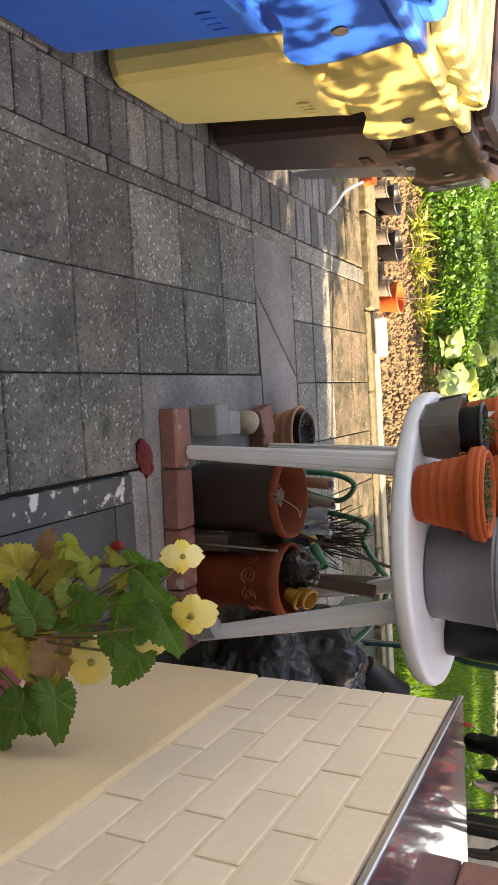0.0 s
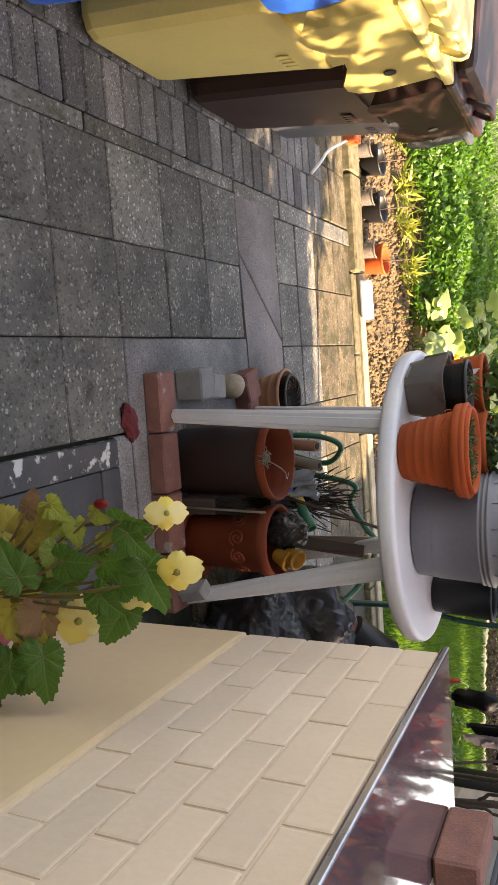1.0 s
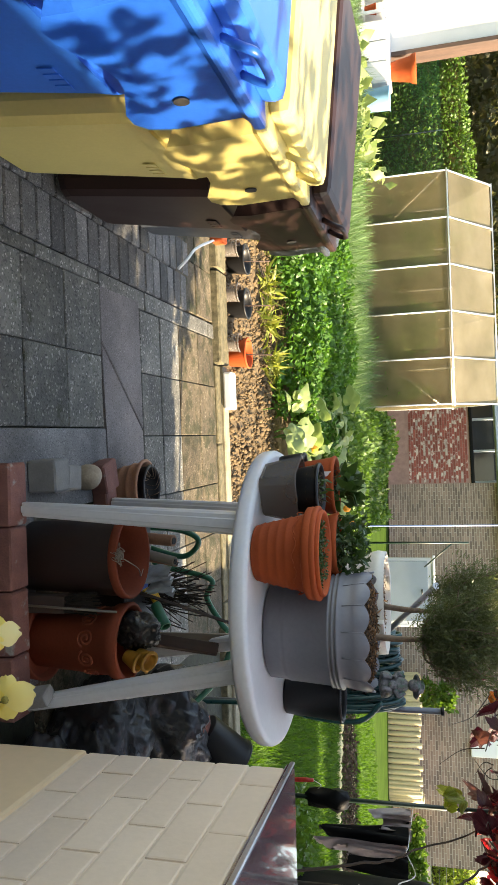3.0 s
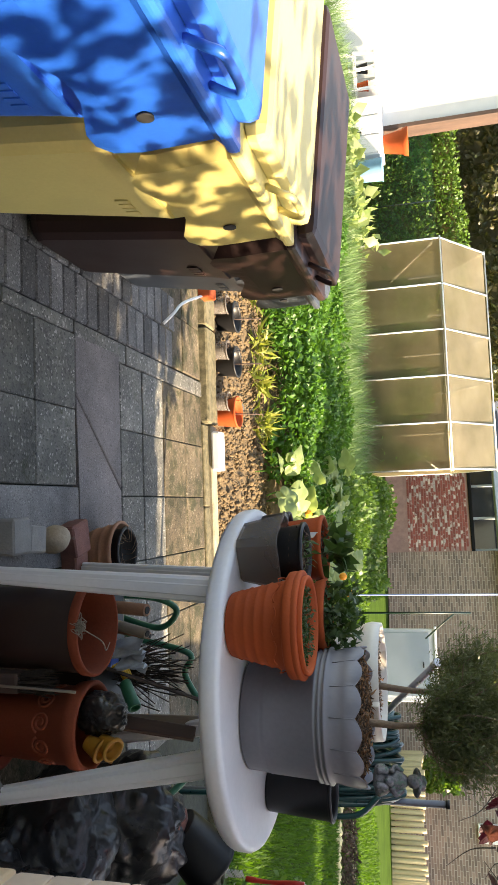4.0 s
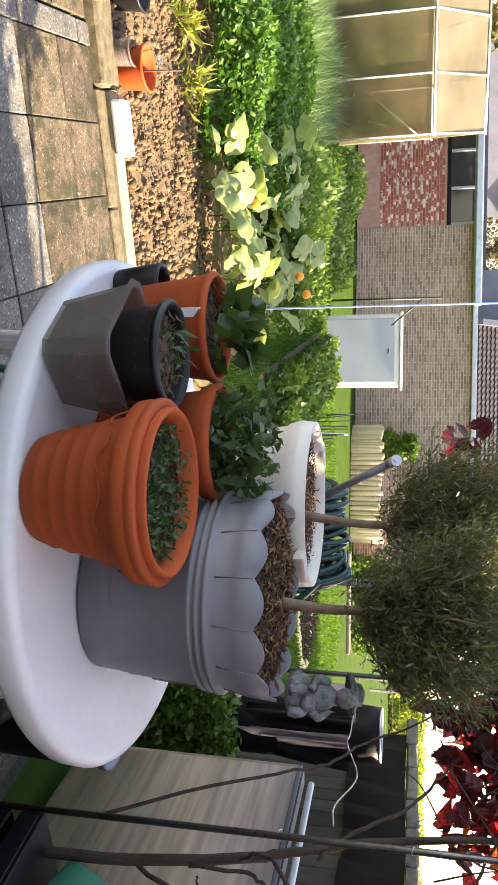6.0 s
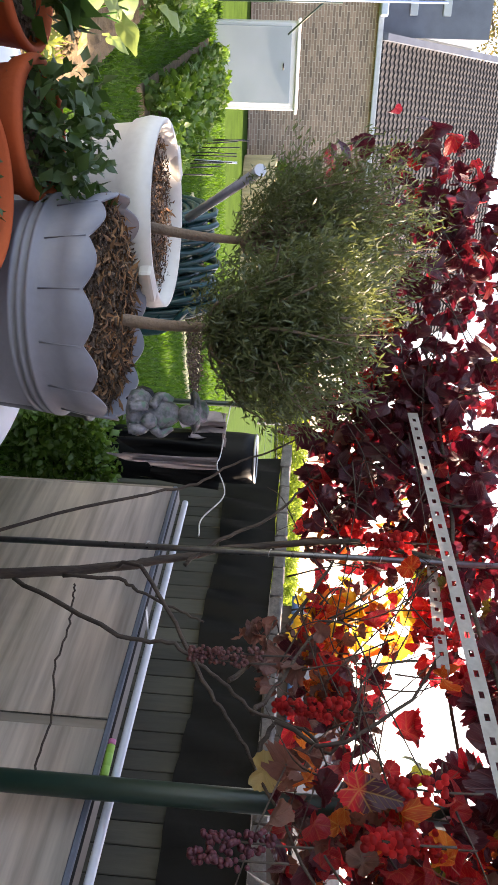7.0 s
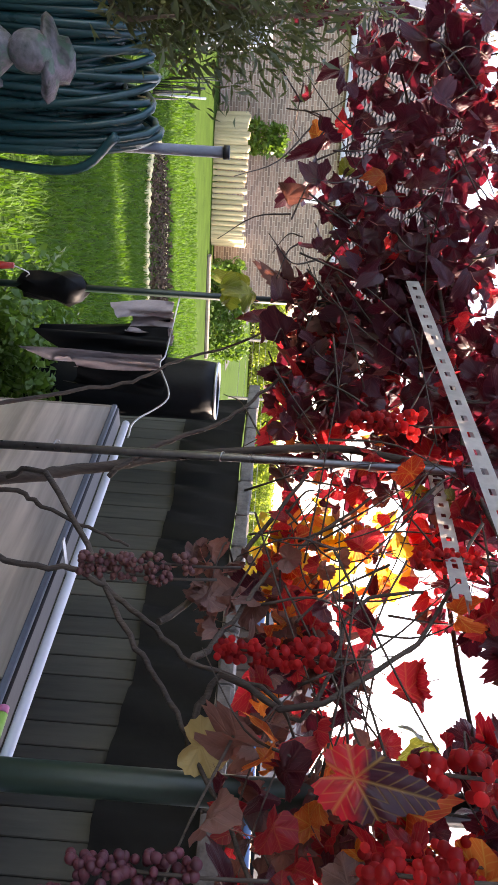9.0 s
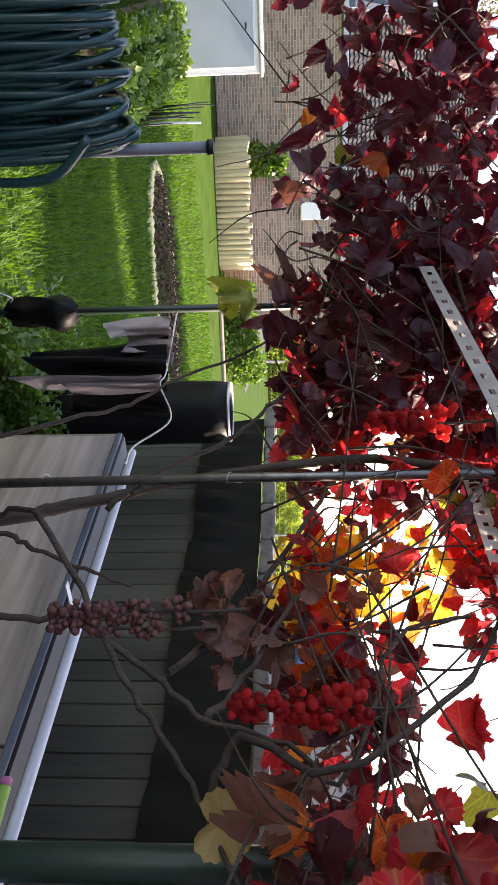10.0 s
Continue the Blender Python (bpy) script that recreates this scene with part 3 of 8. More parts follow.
# ---------- bins ----------
def wheelie_bin(name, label, material, y, scale=1.0, x=-0.86):
    b = thing(name, label, "bin", (x, y, 0.0), 0, "wheeled bins")
    bm = bmesh.new()
    sections = [(0.03, 0.0, -0.48, 0.225), (0.06, 0.005, -0.5, 0.24), (0.55, 0.075, -0.56, 0.268), (0.60, 0.085, -0.57, 0.272)]
    rings = []
    for z, xf, xb, hw in sections:
        c = 0.05
        pts = [(xf, -hw + c), (xf, hw - c), (xf - c * 0.3, hw - c * 0.3), (xf - c, hw), (xb + c, hw), (xb, hw - c), (xb, -hw + c), (xb + c, -hw), (xf - c, -hw), (xf - c * 0.3, -hw + c * 0.3)]
        rings.append([bm.verts.new((px, py, z)) for px, py in pts])
    for r0, r1 in zip(rings, rings[1:]):
        for k in range(len(r0)):
            bm.faces.new((r0[k], r0[(k + 1) % len(r0)], r1[(k + 1) % len(r0)], r1[k]))
    bm.faces.new(rings[0][::-1])
    bm.faces.new(rings[-1])
    part("body", bm, material, b)
    # flared collar with arched sides
    bm = bmesh.new()
    prof = [(0.60, 0.168, 0.283, 1), (0.74, 0.174, 0.288, 1), (0.90, 0.168, 0.292, 0), (0.915, 0.178, 0.305, 0)]
    rings = []
    for z, xf, hw, arch in prof:
        side = [(0.03, 0.102), (0.055, 0.12), (0.085, 0.118), (0.112, 0.1), (0.13, 0.066), (0.14, 0.024), (0.145, 0.0)]
        front = [(-0.03, 0.075), (-0.07, 0.052), (-0.12, 0.054), (-0.19, 0.082), (-0.24, 0.1)]
        pts = [(xf, -hw - e, up) for e, up in front] + [(xf, 0, 0.106)] + [(xf, hw + e, up) for e, up in front[::-1]]
        pts += [(xf - d, hw, up) for d, up in side] + [(-0.3, hw, 0), (-0.6, hw, 0), (-0.6, -hw, 0), (-0.3, -hw, 0)] + [(xf - d, -hw, up) for d, up in side[::-1]]
        ring = [bm.verts.new((px, py, z + (up if arch and z < 0.7 else 0.0))) for px, py, up in pts]
        rings.append(ring)
    for r0, r1 in zip(rings, rings[1:]):
        for k in range(len(r0)):
            bm.faces.new((r0[k], r0[(k + 1) % len(r0)], r1[(k + 1) % len(r0)], r1[k]))
    bmesh.ops.solidify(bm, geom=bm.faces[:], thickness=0.008)
    part("collar", bm, material, b)
    for q in (-1, 1):
        bm = bmesh.new()
        add_tube(bm, [(-0.09, q * 0.2425, 0.07), (-0.06, q * 0.2705, 0.56)], 0.0035, 6)
        part("crease", bm, material, b)
    bm = bmesh.new()
    add_box(bm, -0.56, 0.07, -0.266, 0.266, 0.59, 0.8, 0.01)
    part("neck", bm, material, b)
    # lid: stepped and domed
    bm = bmesh.new()
    add_box(bm, -0.63, 0.185, -0.312, 0.312, 0.915, 0.945, 0.012, segs=2)
    add_box(bm, -0.6, 0.14, -0.29, 0.29, 0.94, 1.0, 0.03, segs=2)
    for v in bm.verts:
        if v.co.z > 0.95:
            v.co.z += (0.14 - v.co.x) * 0.1
    lid = part("lid", bm, material, b)
    bm = bmesh.new()
    add_tube(bm, curve_pts([(0.16, -0.075, 0.945), (0.185, -0.075, 0.985), (0.195, -0.055, 1.01), (0.195, 0.055, 1.01), (0.185, 0.075, 0.985), (0.16, 0.075, 0.945)], 4), 0.0095, 7)
    part("lid_handle", bm, material, lid)
    bm = bmesh.new()
    add_lathe(bm, [(0.018, 0), (0.018, 0.004)], 12, m=pose(0.1745, 0.12, 0.8, 0, 90, 0))
    part("screw_hole", bm, M_HOLE, b)
    # wordless badge: pale bars
    for k in range(4):
        bm = bmesh.new()
        add_box(bm, 0.0, 0.003, 0.02 + k * 0.028, 0.04 + k * 0.028, -0.02, 0.02, m=pose(0.0705, 0.06, 0.5, 0, 7.6, 0))
        part("badge_bar", bm, material, b)
    for s in (-1, 1):
        bm = bmesh.new()
        add_lathe(bm, [(0.03, -0.025), (0.1, -0.025), (0.1, 0.025), (0.03, 0.025)], 24, m=pose(-0.52, s * 0.24, 0.1, 90, 0, 0))
        part("wheel", bm, M_BLACKPL, b, "black rubber wheel")
    b.scale = (scale, scale, scale * 1.035)
    return b


wheelie_bin("wheeled_bin", "bright blue plastic wheelie bin in dappled sun", M_BLUE, -0.5)
wheelie_bin("wheeled_bin", "yellow plastic wheelie bin in dappled sun", M_YELLOW, 0.12)
wheelie_bin("wheeled_bin", "dark brown plastic wheelie bin beside yellow bin", M_BROWNBIN, 0.755)
wheelie_bin("wheeled_bin", "dark blue-grey smaller wheelie bin at row's end", M_GREYBIN, 1.3, 0.9, -0.95)

# ---------- table ----------
TX, TY, TZ = 0.575, 0.411, 0.843
table = thing("round_table", "round white plastic garden table raised on bricks", "table", (TX, TY, 0))
bm = bmesh.new()
add_lathe(bm, [(0.415, TZ - 0.012), (0.445, TZ - 0.05), (0.457, TZ - 0.05), (0.463, TZ - 0.04), (0.465, TZ - 0.012), (0.459, TZ - 0.002), (0.445, TZ)], 72)
part("tabletop", bm, M_WHITEPL, table)
for foot, top in (((0.266, 0.16, 0.065), (0.312, 0.105, 0.825)), ((0.885, 0.15, 0.065), (0.725, 0.1, 0.825)), ((0.31, 0.82, 0.065), (0.35, 0.73, 0.825)), ((0.93, 0.83, 0.065), (0.8, 0.74, 0.825))):
    bm = bmesh.new()
    f0, t0 = Vector(foot) - Vector((TX, TY, 0)), Vector(top) - Vector((TX, TY, 0))
    add_box(bm, -0.026, 0.026, -0.018, 0.018, 0, 1, 0.005)
    add_box(bm, -0.012, 0.012, -0.023, -0.018, 0.0, 1.0, 0.002)
    for v in bm.verts:
        w = 0.85 + 0.45 * v.co.z
        q = f0.lerp(t0, v.co.z)
        v.co = Vector((q.x + v.co.x * w, q.y + v.co.y * w, q.z))
    part("leg", bm, M_WHITEPL, table)


# ---------- pots ----------
def pot_profile(r0, r1, h, rim=0.0, rim_h=0.0, wall=0.006, rings=()):
    """Outer and inner profile of a pot that stands at z = 0."""
    out = [(r0 * 0.93, 0.0), (r0, 0.004)]
    if rim_h:
        rb = r0 + (r1 - r0) * (h - rim_h) / h
        for z, d in rings:
            rz = r0 + (rb - r0) * z / (h - rim_h)
            out += [(rz, z - 0.004), (rz + d, z), (rz, z + 0.004)]
        out += [(rb, h - rim_h), (rb + rim * 0.8, h - rim_h + 0.006), (r1 + rim, h - 0.01), (r1 + rim, h - 0.003), (r1 + rim - 0.004, h)]
    else:
        for z, d in rings:
            rz = r0 + (r1 - r0) * z / h
            out += [(rz, z - 0.004), (rz + d, z), (rz, z + 0.004)]
        out += [(r1, h - 0.003), (r1 - 0.002, h)]
    out += [(r1 - wall, h), (r1 - wall - 0.002, h - 0.01), (r0 + (r1 - r0) * 0.55 - wall, h * 0.55)]
    return out


def soil_disc(parent, r, z, material=None, n=420, seed=1, chip=0.02, dome=0.005):
    """Mulch: a domed disc with loose chips on it."""
    bm = bmesh.new()
    add_lathe(bm, [(r, z - 0.015), (r * 0.97, z - 0.004), (r * 0.6, z + dome * 0.6), (0.01, z + dome + 0.003)], 24)
    soil = part("soil", bm, M_MULCH if material is None else material, parent, "dark crumbly soil")
    rng = np.random.default_rng(seed)
    a, q = rng.uniform(0, 2 * np.pi, n), np.sqrt(rng.uniform(0, 1, n)) * r * 0.95
    pos = np.stack([q * np.cos(a), q * np.sin(a), z + dome * (1 - (q / r) ** 2) + rng.uniform(-0.002, 0.012, n)], 1)
    way = rng.normal(size=(n, 3)) * [1, 1, 0.35]
    v, t = leaf_cloud(pos, way, rng.uniform(0.4, 1.2, n) * chip, 0.3, 0.1, rng)
    tagged(arrays("mulch", v, t, M_MULCH if material is None else material, soil), kind="stuff")
    if n > 1000:
        k = n // 6
        v, t = leaf_cloud(pos[:k] + [0, 0, 0.004], way[:k], rng.uniform(0.5, 1.3, k) * chip * 1.3, 0.22, 0.1, rng)
        tagged(arrays("bark_litter", v, t, M_BARKBIT, soil, "pale orange-brown bark bits"), kind="stuff")
    return soil


def plain_pot(name, label, material, at, r0, r1, h, rim=0.0, rim_h=0.0, rings=(), soil=None, category="flower pot", seg=40, tilt=(0, 0, 0)):
    p = thing(name, label, category, at, tilt[2], rx=tilt[0], ry=tilt[1])
    bm = bmesh.new()
    add_lathe(bm, pot_profile(r0, r1, h, rim, rim_h, rings=rings), seg)
    part("pot_wall", bm, material, p)
    if soil:
        soil_disc(p, r1 * 0.93, h - soil, n=160, seed=int(at[0] * 1000) % 97)
    return p


def pot_plant(p, r, z, n, size, material, height=0.05, seed=1, width=0.5, up=0.8):
    rng = np.random.default_rng(seed)
    a, q = rng.uniform(0, 2 * np.pi, n), np.sqrt(rng.uniform(0, 1, n)) * r
    pos = np.stack([q * np.cos(a), q * np.sin(a), z + rng.uniform(0, height, n)], 1)
    way = rng.normal(size=(n, 3)) + np.array([0, 0, up])
    v, t = leaf_cloud(pos, way, rng.uniform(0.5, 1.2, n) * size, width, 0.12, rng)
    return tagged(arrays("plant", v, t, material, p, "small green plant"), kind="stuff")


Z = TZ + 0.001
# ribbed terracotta pot with a scroll relief
p = plain_pot("terracotta_pot", "ribbed orange terracotta pot with scroll relief and small plant", M_TERRA, (0.392, 0.086, Z), 0.077, 0.118, 0.212, 0.013, 0.04, [(0.03, 0.0022), (0.06, 0.0022), (0.09, 0.0022), (0.118, 0.0022)], 0.03)
bm = bmesh.new()
for k in range(9):
    a0 = 2 * math.pi * k / 9
    pts = []
    for i in range(19):
        a = a0 + i / 18 * 0.6
        rr = 0.1125
        pts.append((rr * math.cos(a), rr * math.sin(a), 0.147 + 0.006 * math.sin(i / 18 * 2 * math.pi)))
    add_tube(bm, pts, 0.0016, 5)
part("scroll_relief", bm, M_TERRA, p)
p.scale = (1, 1, 0.87)
pot_plant(p, 0.095, 0.185, 900, 0.014, L_POTHERB, 0.03, 3)
bm = bmesh.new()
add_lathe(bm, [(0.113, 0.168), (0.122, 0.17), (0.1275, 0.174), (0.129, 0.186), (0.128, 0.197), (0.124, 0.201), (0.118, 0.202)], 44, closed=False)
part("rim_band", bm, M_TERRA, p)
# liner rim inside
bm = bmesh.new()
add_lathe(bm, [(0.114, 0.2), (0.118, 0.212), (0.119, 0.222), (0.115, 0.226), (0.109, 0.222), (0.103, 0.19)], 44, closed=False)
part("inner_rim", bm, M_TERRA, p)

p = plain_pot("terracotta_pot", "terracotta pot with leafy strawberry-like plant", M_TERRA, (0.406, 0.322, Z), 0.07, 0.092, 0.205, 0.008, 0.035, (), 0.02)
pot_plant(p, 0.095, 0.18, 420, 0.03, L_POTHERB, 0.1, 5, 0.6)
p = plain_pot("plastic_pot", "orange plastic pot with broad-leaved seedling and white label", M_TERRA, (0.228, 0.405, Z), 0.068, 0.092, 0.192, 0.003, 0.02, (), 0.02)
pot_plant(p, 0.06, 0.18, 60, 0.065, L_POTHERB, 0.06, 6, 0.6)
bm = bmesh.new()
add_box(bm, -0.05, -0.035, -0.082, -0.079, 0.14, 0.185)
part("plant_label", bm, M_WHITEPAINT, p, "small white label")
clear = thing("clear_planter", "see-through brown square plastic planter holding a black pot", "planter", (0.222, 0.208, Z), 25)
bm = bmesh.new()
a = [(0.058, 0.0), (0.062, 0.003), (0.08, 0.108), (0.086, 0.11), (0.086, 0.114), (0.077, 0.114), (0.058, 0.008)]
rings = []
for r, z in a:
    c = r * 0.25
    rings.append([bm.verts.new((px, py, z)) for px, py in ((r, -r + c), (r, r - c), (r - c, r), (-r + c, r), (-r, r - c), (-r, -r + c), (-r + c, -r), (r - c, -r))])
for r0, r1 in zip(rings, rings[1:]):
    for k in range(8):
        bm.faces.new((r0[k], r0[(k + 1) % 8], r1[(k + 1) % 8], r1[k]))
bm.faces.new(rings[-1])
part("planter_wall", bm, M_CLEAR, clear).visible_shadow = False
p = plain_pot("nursery_pot", "black round nursery pot standing in a clear planter", M_BLACKPL, (0.228, 0.214, Z + 0.009), 0.052, 0.079, 0.163, 0.003, 0.012, (), 0.02)
pot_plant(p, 0.05, 0.15, 30, 0.035, L_POTHERB, 0.01, 8, 0.25)
plain_pot("nursery_pot", "small black nursery pot at table's edge", M_BLACKPL, (0.16, 0.452, Z), 0.03, 0.04, 0.085)
plain_pot("nursery_pot", "black nursery pot behind the grey planter", M_BLACKPL, (0.905, 0.416, Z), 0.06, 0.077, 0.188, 0.004, 0.012)

# grey scalloped planter with a standard bush
gp = thing("grey_planter", "grey plastic planter with scalloped rim and grooved bands", "planter", (0.648, 0.252, Z))
NS = 14
prof = [(0.134, 0.0), (0.142, 0.004), (0.1455, 0.045), (0.147, 0.048), (0.1465, 0.052), (0.1485, 0.06), (0.15, 0.063), (0.1495, 0.067), (0.159, 0.185), (0.1655, 0.188), (0.1655, 0.193), (0.156, 0.197), (0.1675, 0.201), (0.1675, 0.206), (0.158, 0.21), (0.17, 0.214), (0.17, 0.219), (0.161, 0.223), (0.169, 0.262), (0.173, 0.305), (0.169, 0.305), (0.163, 0.26), (0.15, 0.17)]


def scallop(i, a):
    return (abs(math.sin(a * NS / 2)) - 0.75) * 0.016 if i in (19, 20) else 0.0


bm = bmesh.new()
add_lathe(bm, prof, NS * 8, wave=scallop)
part("planter_wall", bm, M_GREYPOT, gp)
for k in range(NS):
    a = 2 * math.pi * k / NS
    pts = [((r + 0.0008) * math.cos(a), (r + 0.0008) * math.sin(a), z) for r, z in ((0.1625, 0.23), (0.1725, 0.29))]
    bm = bmesh.new()
    add_tube(bm, pts, 0.0012, 4)
    part("seam", bm, M_GREYPOT, gp)
soil_disc(gp, 0.16, 0.277, n=4200, seed=5, chip=0.017, dome=0.022)
# cream planter
wp = thing("cream_planter", "cream white plastic planter with dark crumbly soil", "planter", (0.637, 0.586, Z))
bm = bmesh.new()
add_lathe(bm, [(0.118, 0), (0.123, 0.005), (0.148, 0.215), (0.158, 0.232), (0.161, 0.264), (0.167, 0.27), (0.173, 0.295), (0.17, 0.322), (0.16, 0.322), (0.155, 0.295), (0.133, 0.17)], 56)
part("planter_wall", bm, M_WHITEPOT, wp)
soil_disc(wp, 0.152, 0.292, n=1800, seed=7, chip=0.012)
for a in (-1.26, 1.78):
    bm = bmesh.new()
    add_box(bm, -0.012, 0.022, -0.035, 0.035, 0.3, 0.323, 0.006, segs=2)
    o = part("grip", bm, M_WHITEPOT, wp)
    o.matrix_local = pose(0.168 * math.cos(a), 0.168 * math.sin(a), 0.0, 0, 0, math.degrees(a))

# ---------- bushes on the table ----------
def standard_bush(name, label, base, top, crown, n, seed):
    """A small standard: a thin trunk, twigs, and a crown of narrow leaves."""
    b = thing(name, label, "bush", base)
    rng = np.random.default_rng(seed)
    o = Vector(base)
    bm = bmesh.new()
    tp = Vector(top) - o
    add_tube(bm, curve_pts([(0, 0, -0.03), tp * 0.5 + Vector((0.006, 0, 0)), tp], 6), [0.011 - 0.0003 * k for k in range(13)], 8)
    part("trunk", bm, M_TRUNK, b, "thin brown woody trunk")
    bm = bmesh.new()
    pos, way = [], []
    for (cx, cy, cz, rx, ry, rz, share) in crown:
        c, r = Vector((cx, cy, cz)) - o, (rx, ry, rz)
        m = int(n * share)
        for k in range(m // 30):
            d = rng.normal(size=3)
            d /= np.linalg.norm(d)
            tip = c + Vector([d[i] * r[i] * rng.uniform(0.5, 1.0 + 0.35 * rng.uniform(0, 1) ** 3) for i in range(3)])
            mid = tp.lerp(tip, 0.5) + Vector(rng.normal(size=3) * 0.02)
            if k < 16:
                add_tube(bm, curve_pts([tp, mid, tip], 4), [0.004, 0.0037, 0.0033, 0.003, 0.0026, 0.0022, 0.0018, 0.0014, 0.001], 4, False)
            out = np.array(tip - mid)
            out /= np.linalg.norm(out) + 1e-6
            for q in range(30):
                f = rng.uniform(0.05, 1.0)
                p = np.array(mid.lerp(tip, f)) + rng.normal(size=3) * 0.008
                pos.append(p)
                way.append(out * 0.6 + rng.normal(size=3) * 0.5 + np.array([0, 0, 0.15]))
    tagged(part("twig_mass", bm, M_TRUNK, b), kind="stuff")
    pos, way = np.array(pos), np.array(way)
    v, t = leaf_cloud(pos, way, rng.uniform(0.008, 0.021, len(pos)), 0.2, 0.03, rng, 0.2)
    tagged(arrays("crown", v, t, L_BUSH, b, "dense crown of narrow grey-green leaves"), kind="stuff")
    return b


standard_bush("standard_bush", "small standard bush with narrow grey-green leaves in the grey planter", (0.655, 0.245, Z + 0.28), (0.665, 0.24, 1.29),
              [(0.64, 0.22, 1.39, 0.125, 0.12, 0.105, 0.4), (0.61, 0.24, 1.49, 0.12, 0.12, 0.1, 0.33), (0.7, 0.17, 1.44, 0.1, 0.1, 0.12, 0.35)], 25000, 11)
standard_bush("standard_bush", "small standard bush with narrow grey-green leaves in the cream planter", (0.63, 0.53, Z + 0.292), (0.65, 0.52, 1.31),
              [(0.62, 0.52, 1.45, 0.15, 0.14, 0.14, 0.45), (0.6, 0.53, 1.58, 0.15, 0.14, 0.11, 0.3), (0.7, 0.5, 1.55, 0.11, 0.12, 0.11, 0.25)], 21000, 12)

# little garden figure: one plain shape
bm = bmesh.new()
add_lathe(bm, [(0.02, -0.02), (0.05, -0.012), (0.055, 0.004), (0.048, 0.022), (0.036, 0.034)], 22)
add_lathe(bm, [(0.03, 0.02), (0.037, 0.035), (0.036, 0.055), (0.029, 0.078), (0.017, 0.092), (0.012, 0.098)], 20)
for s in (-1, 1):
    add_tube(bm, curve_pts([(s * 0.03, 0, 0.078), (s * 0.044, -0.014, 0.056), (s * 0.022, -0.038, 0.042)], 4), 0.0105, 8)
    add_tube(bm, curve_pts([(s * 0.018, -0.02, 0.02), (s * 0.026, -0.05, 0.022), (s * 0.024, -0.056, -0.004)], 4), 0.0125, 8)
bmesh.ops.create_icosphere(bm, subdivisions=2, radius=0.019, matrix=pose(0.008, -0.044, 0.036))
bmesh.ops.create_uvsphere(bm, u_segments=18, v_segments=12, radius=0.024, matrix=pose(0, -0.003, 0.117))
add_lathe(bm, [(0.026, 0.126), (0.045, 0.12), (0.051, 0.126), (0.043, 0.134), (0.028, 0.139), (0.026, 0.151), (0.01, 0.158)], 24, m=pose(0, 0.006, 0.002, -14, 0, 0))
for k in range(10):
    a = 2 * math.pi * k / 10
    bmesh.ops.create_icosphere(bm, subdivisions=2, radius=0.0085, matrix=pose(0.047 * math.cos(a), 0.047 * math.sin(a), 0.0 + 0.006 * (k % 3)))
for v in bm.verts:
    v.co += Vector((noise.noise(v.co * 90), noise.noise(v.co * 90 + Vector((7, 0, 0))), noise.noise(v.co * 90 + Vector((0, 9, 0))))) * 0.0022
for f in bm.faces:
    f.smooth = True
fig = part("garden_figurine", bm, mat("painted_figurine", (0.24, 0.22, 0.25), (0.04, 0.055, 0.05), rough=0.5, scale=60, fine=160, bump=0.3, spots=(0.09, 0.16, 0.12), spot_scale=45, spot_at=0.56))
tagged(fig, "small weathered painted garden figurine in a wide hat", "figurine")
fig.matrix_world = pose(0.77, 0.152, 1.182, 0, 0, -25) @ Matrix.Diagonal((0.68, 0.68, 0.7, 1))

# ---------- kerb, bed, pots along it ----------
def pieces_along(name, material, x0, x1, step, y0, y1, z0, z1, bevel, parent):
    x = x0
    while x < x1 - 0.01:
        bm = bmesh.new()
        add_box(bm, x, min(x + step, x1) - 0.008, y0, y1, z0, z1, bevel)
        part(name, bm, material, parent)
        x += step


kerb = setting(new("kerb"), "low mossy concrete kerb along the garden bed", "kerb")
pieces_along("kerb_stone", M_MOSSKERB, -2.2, -0.4, 0.6, 2.51, 2.7, -0.06, 0.045, 0.012, kerb)
# this stretch is coloured pale as if in full sun
pieces_along("kerb_stone", M_KERB_LIT, -0.4, 2.3, 0.9, 2.6, 2.7, -0.06, 0.03, 0.008, kerb)
pieces_along("kerb_stone", M_MOSSKERB, -0.4, 2.3, 0.5, 2.5, 2.592, -0.06, 0.012, 0.006, kerb)
bm = bmesh.new()
add_box(bm, -0.36, -0.12, 2.585, 2.7, 0.03, 0.085, 0.012, segs=2)
tagged(part("pale_stone_block", bm, M_WHITEPAINT), "pale stone block lying on the kerb", "stone")
bed = setting(flat("soil_bed", -7.0, 1.32, 2.7, 9.6, -0.012, M_SOIL, 330, 260, 0.007, 5), "bare brown garden soil beyond the kerb", "soil")
co = np.empty(len(bed.data.vertices) * 3, dtype=np.float32)
bed.data.vertices.foreach_get("co", co)
co = co.reshape(-1, 3)
inner = (co[:, 1] > 2.72) & (co[:, 1] < 5.0) & (co[:, 0] > -6.9) & (co[:, 0] < 1.2)
co[inner, 2] += 0.016 * np.sin(co[inner, 0] * 9 + 2 * np.sin(co[inner, 1] * 7)) * np.sin(co[inner, 1] * 11 + np.sin(co[inner, 0] * 5)) + 0.012
bed.data.vertices.foreach_set("co", co.ravel())
rng = np.random.default_rng(21)
bm = bmesh.new()
bmesh.ops.create_icosphere(bm, subdivisions=1, radius=1.0)
ball = np.array([v.co[:] for v in bm.verts])
tri_ = np.array([[v.index for v in f.verts] for f in bm.faces])
bm.free()
n = 5200
px, py = rng.uniform(-2.3, 1.1, n), 2.74 + 1.5 * rng.uniform(0, 1, n) ** 1.3
size = 0.005 + 0.02 * rng.uniform(0, 1, n) ** 3
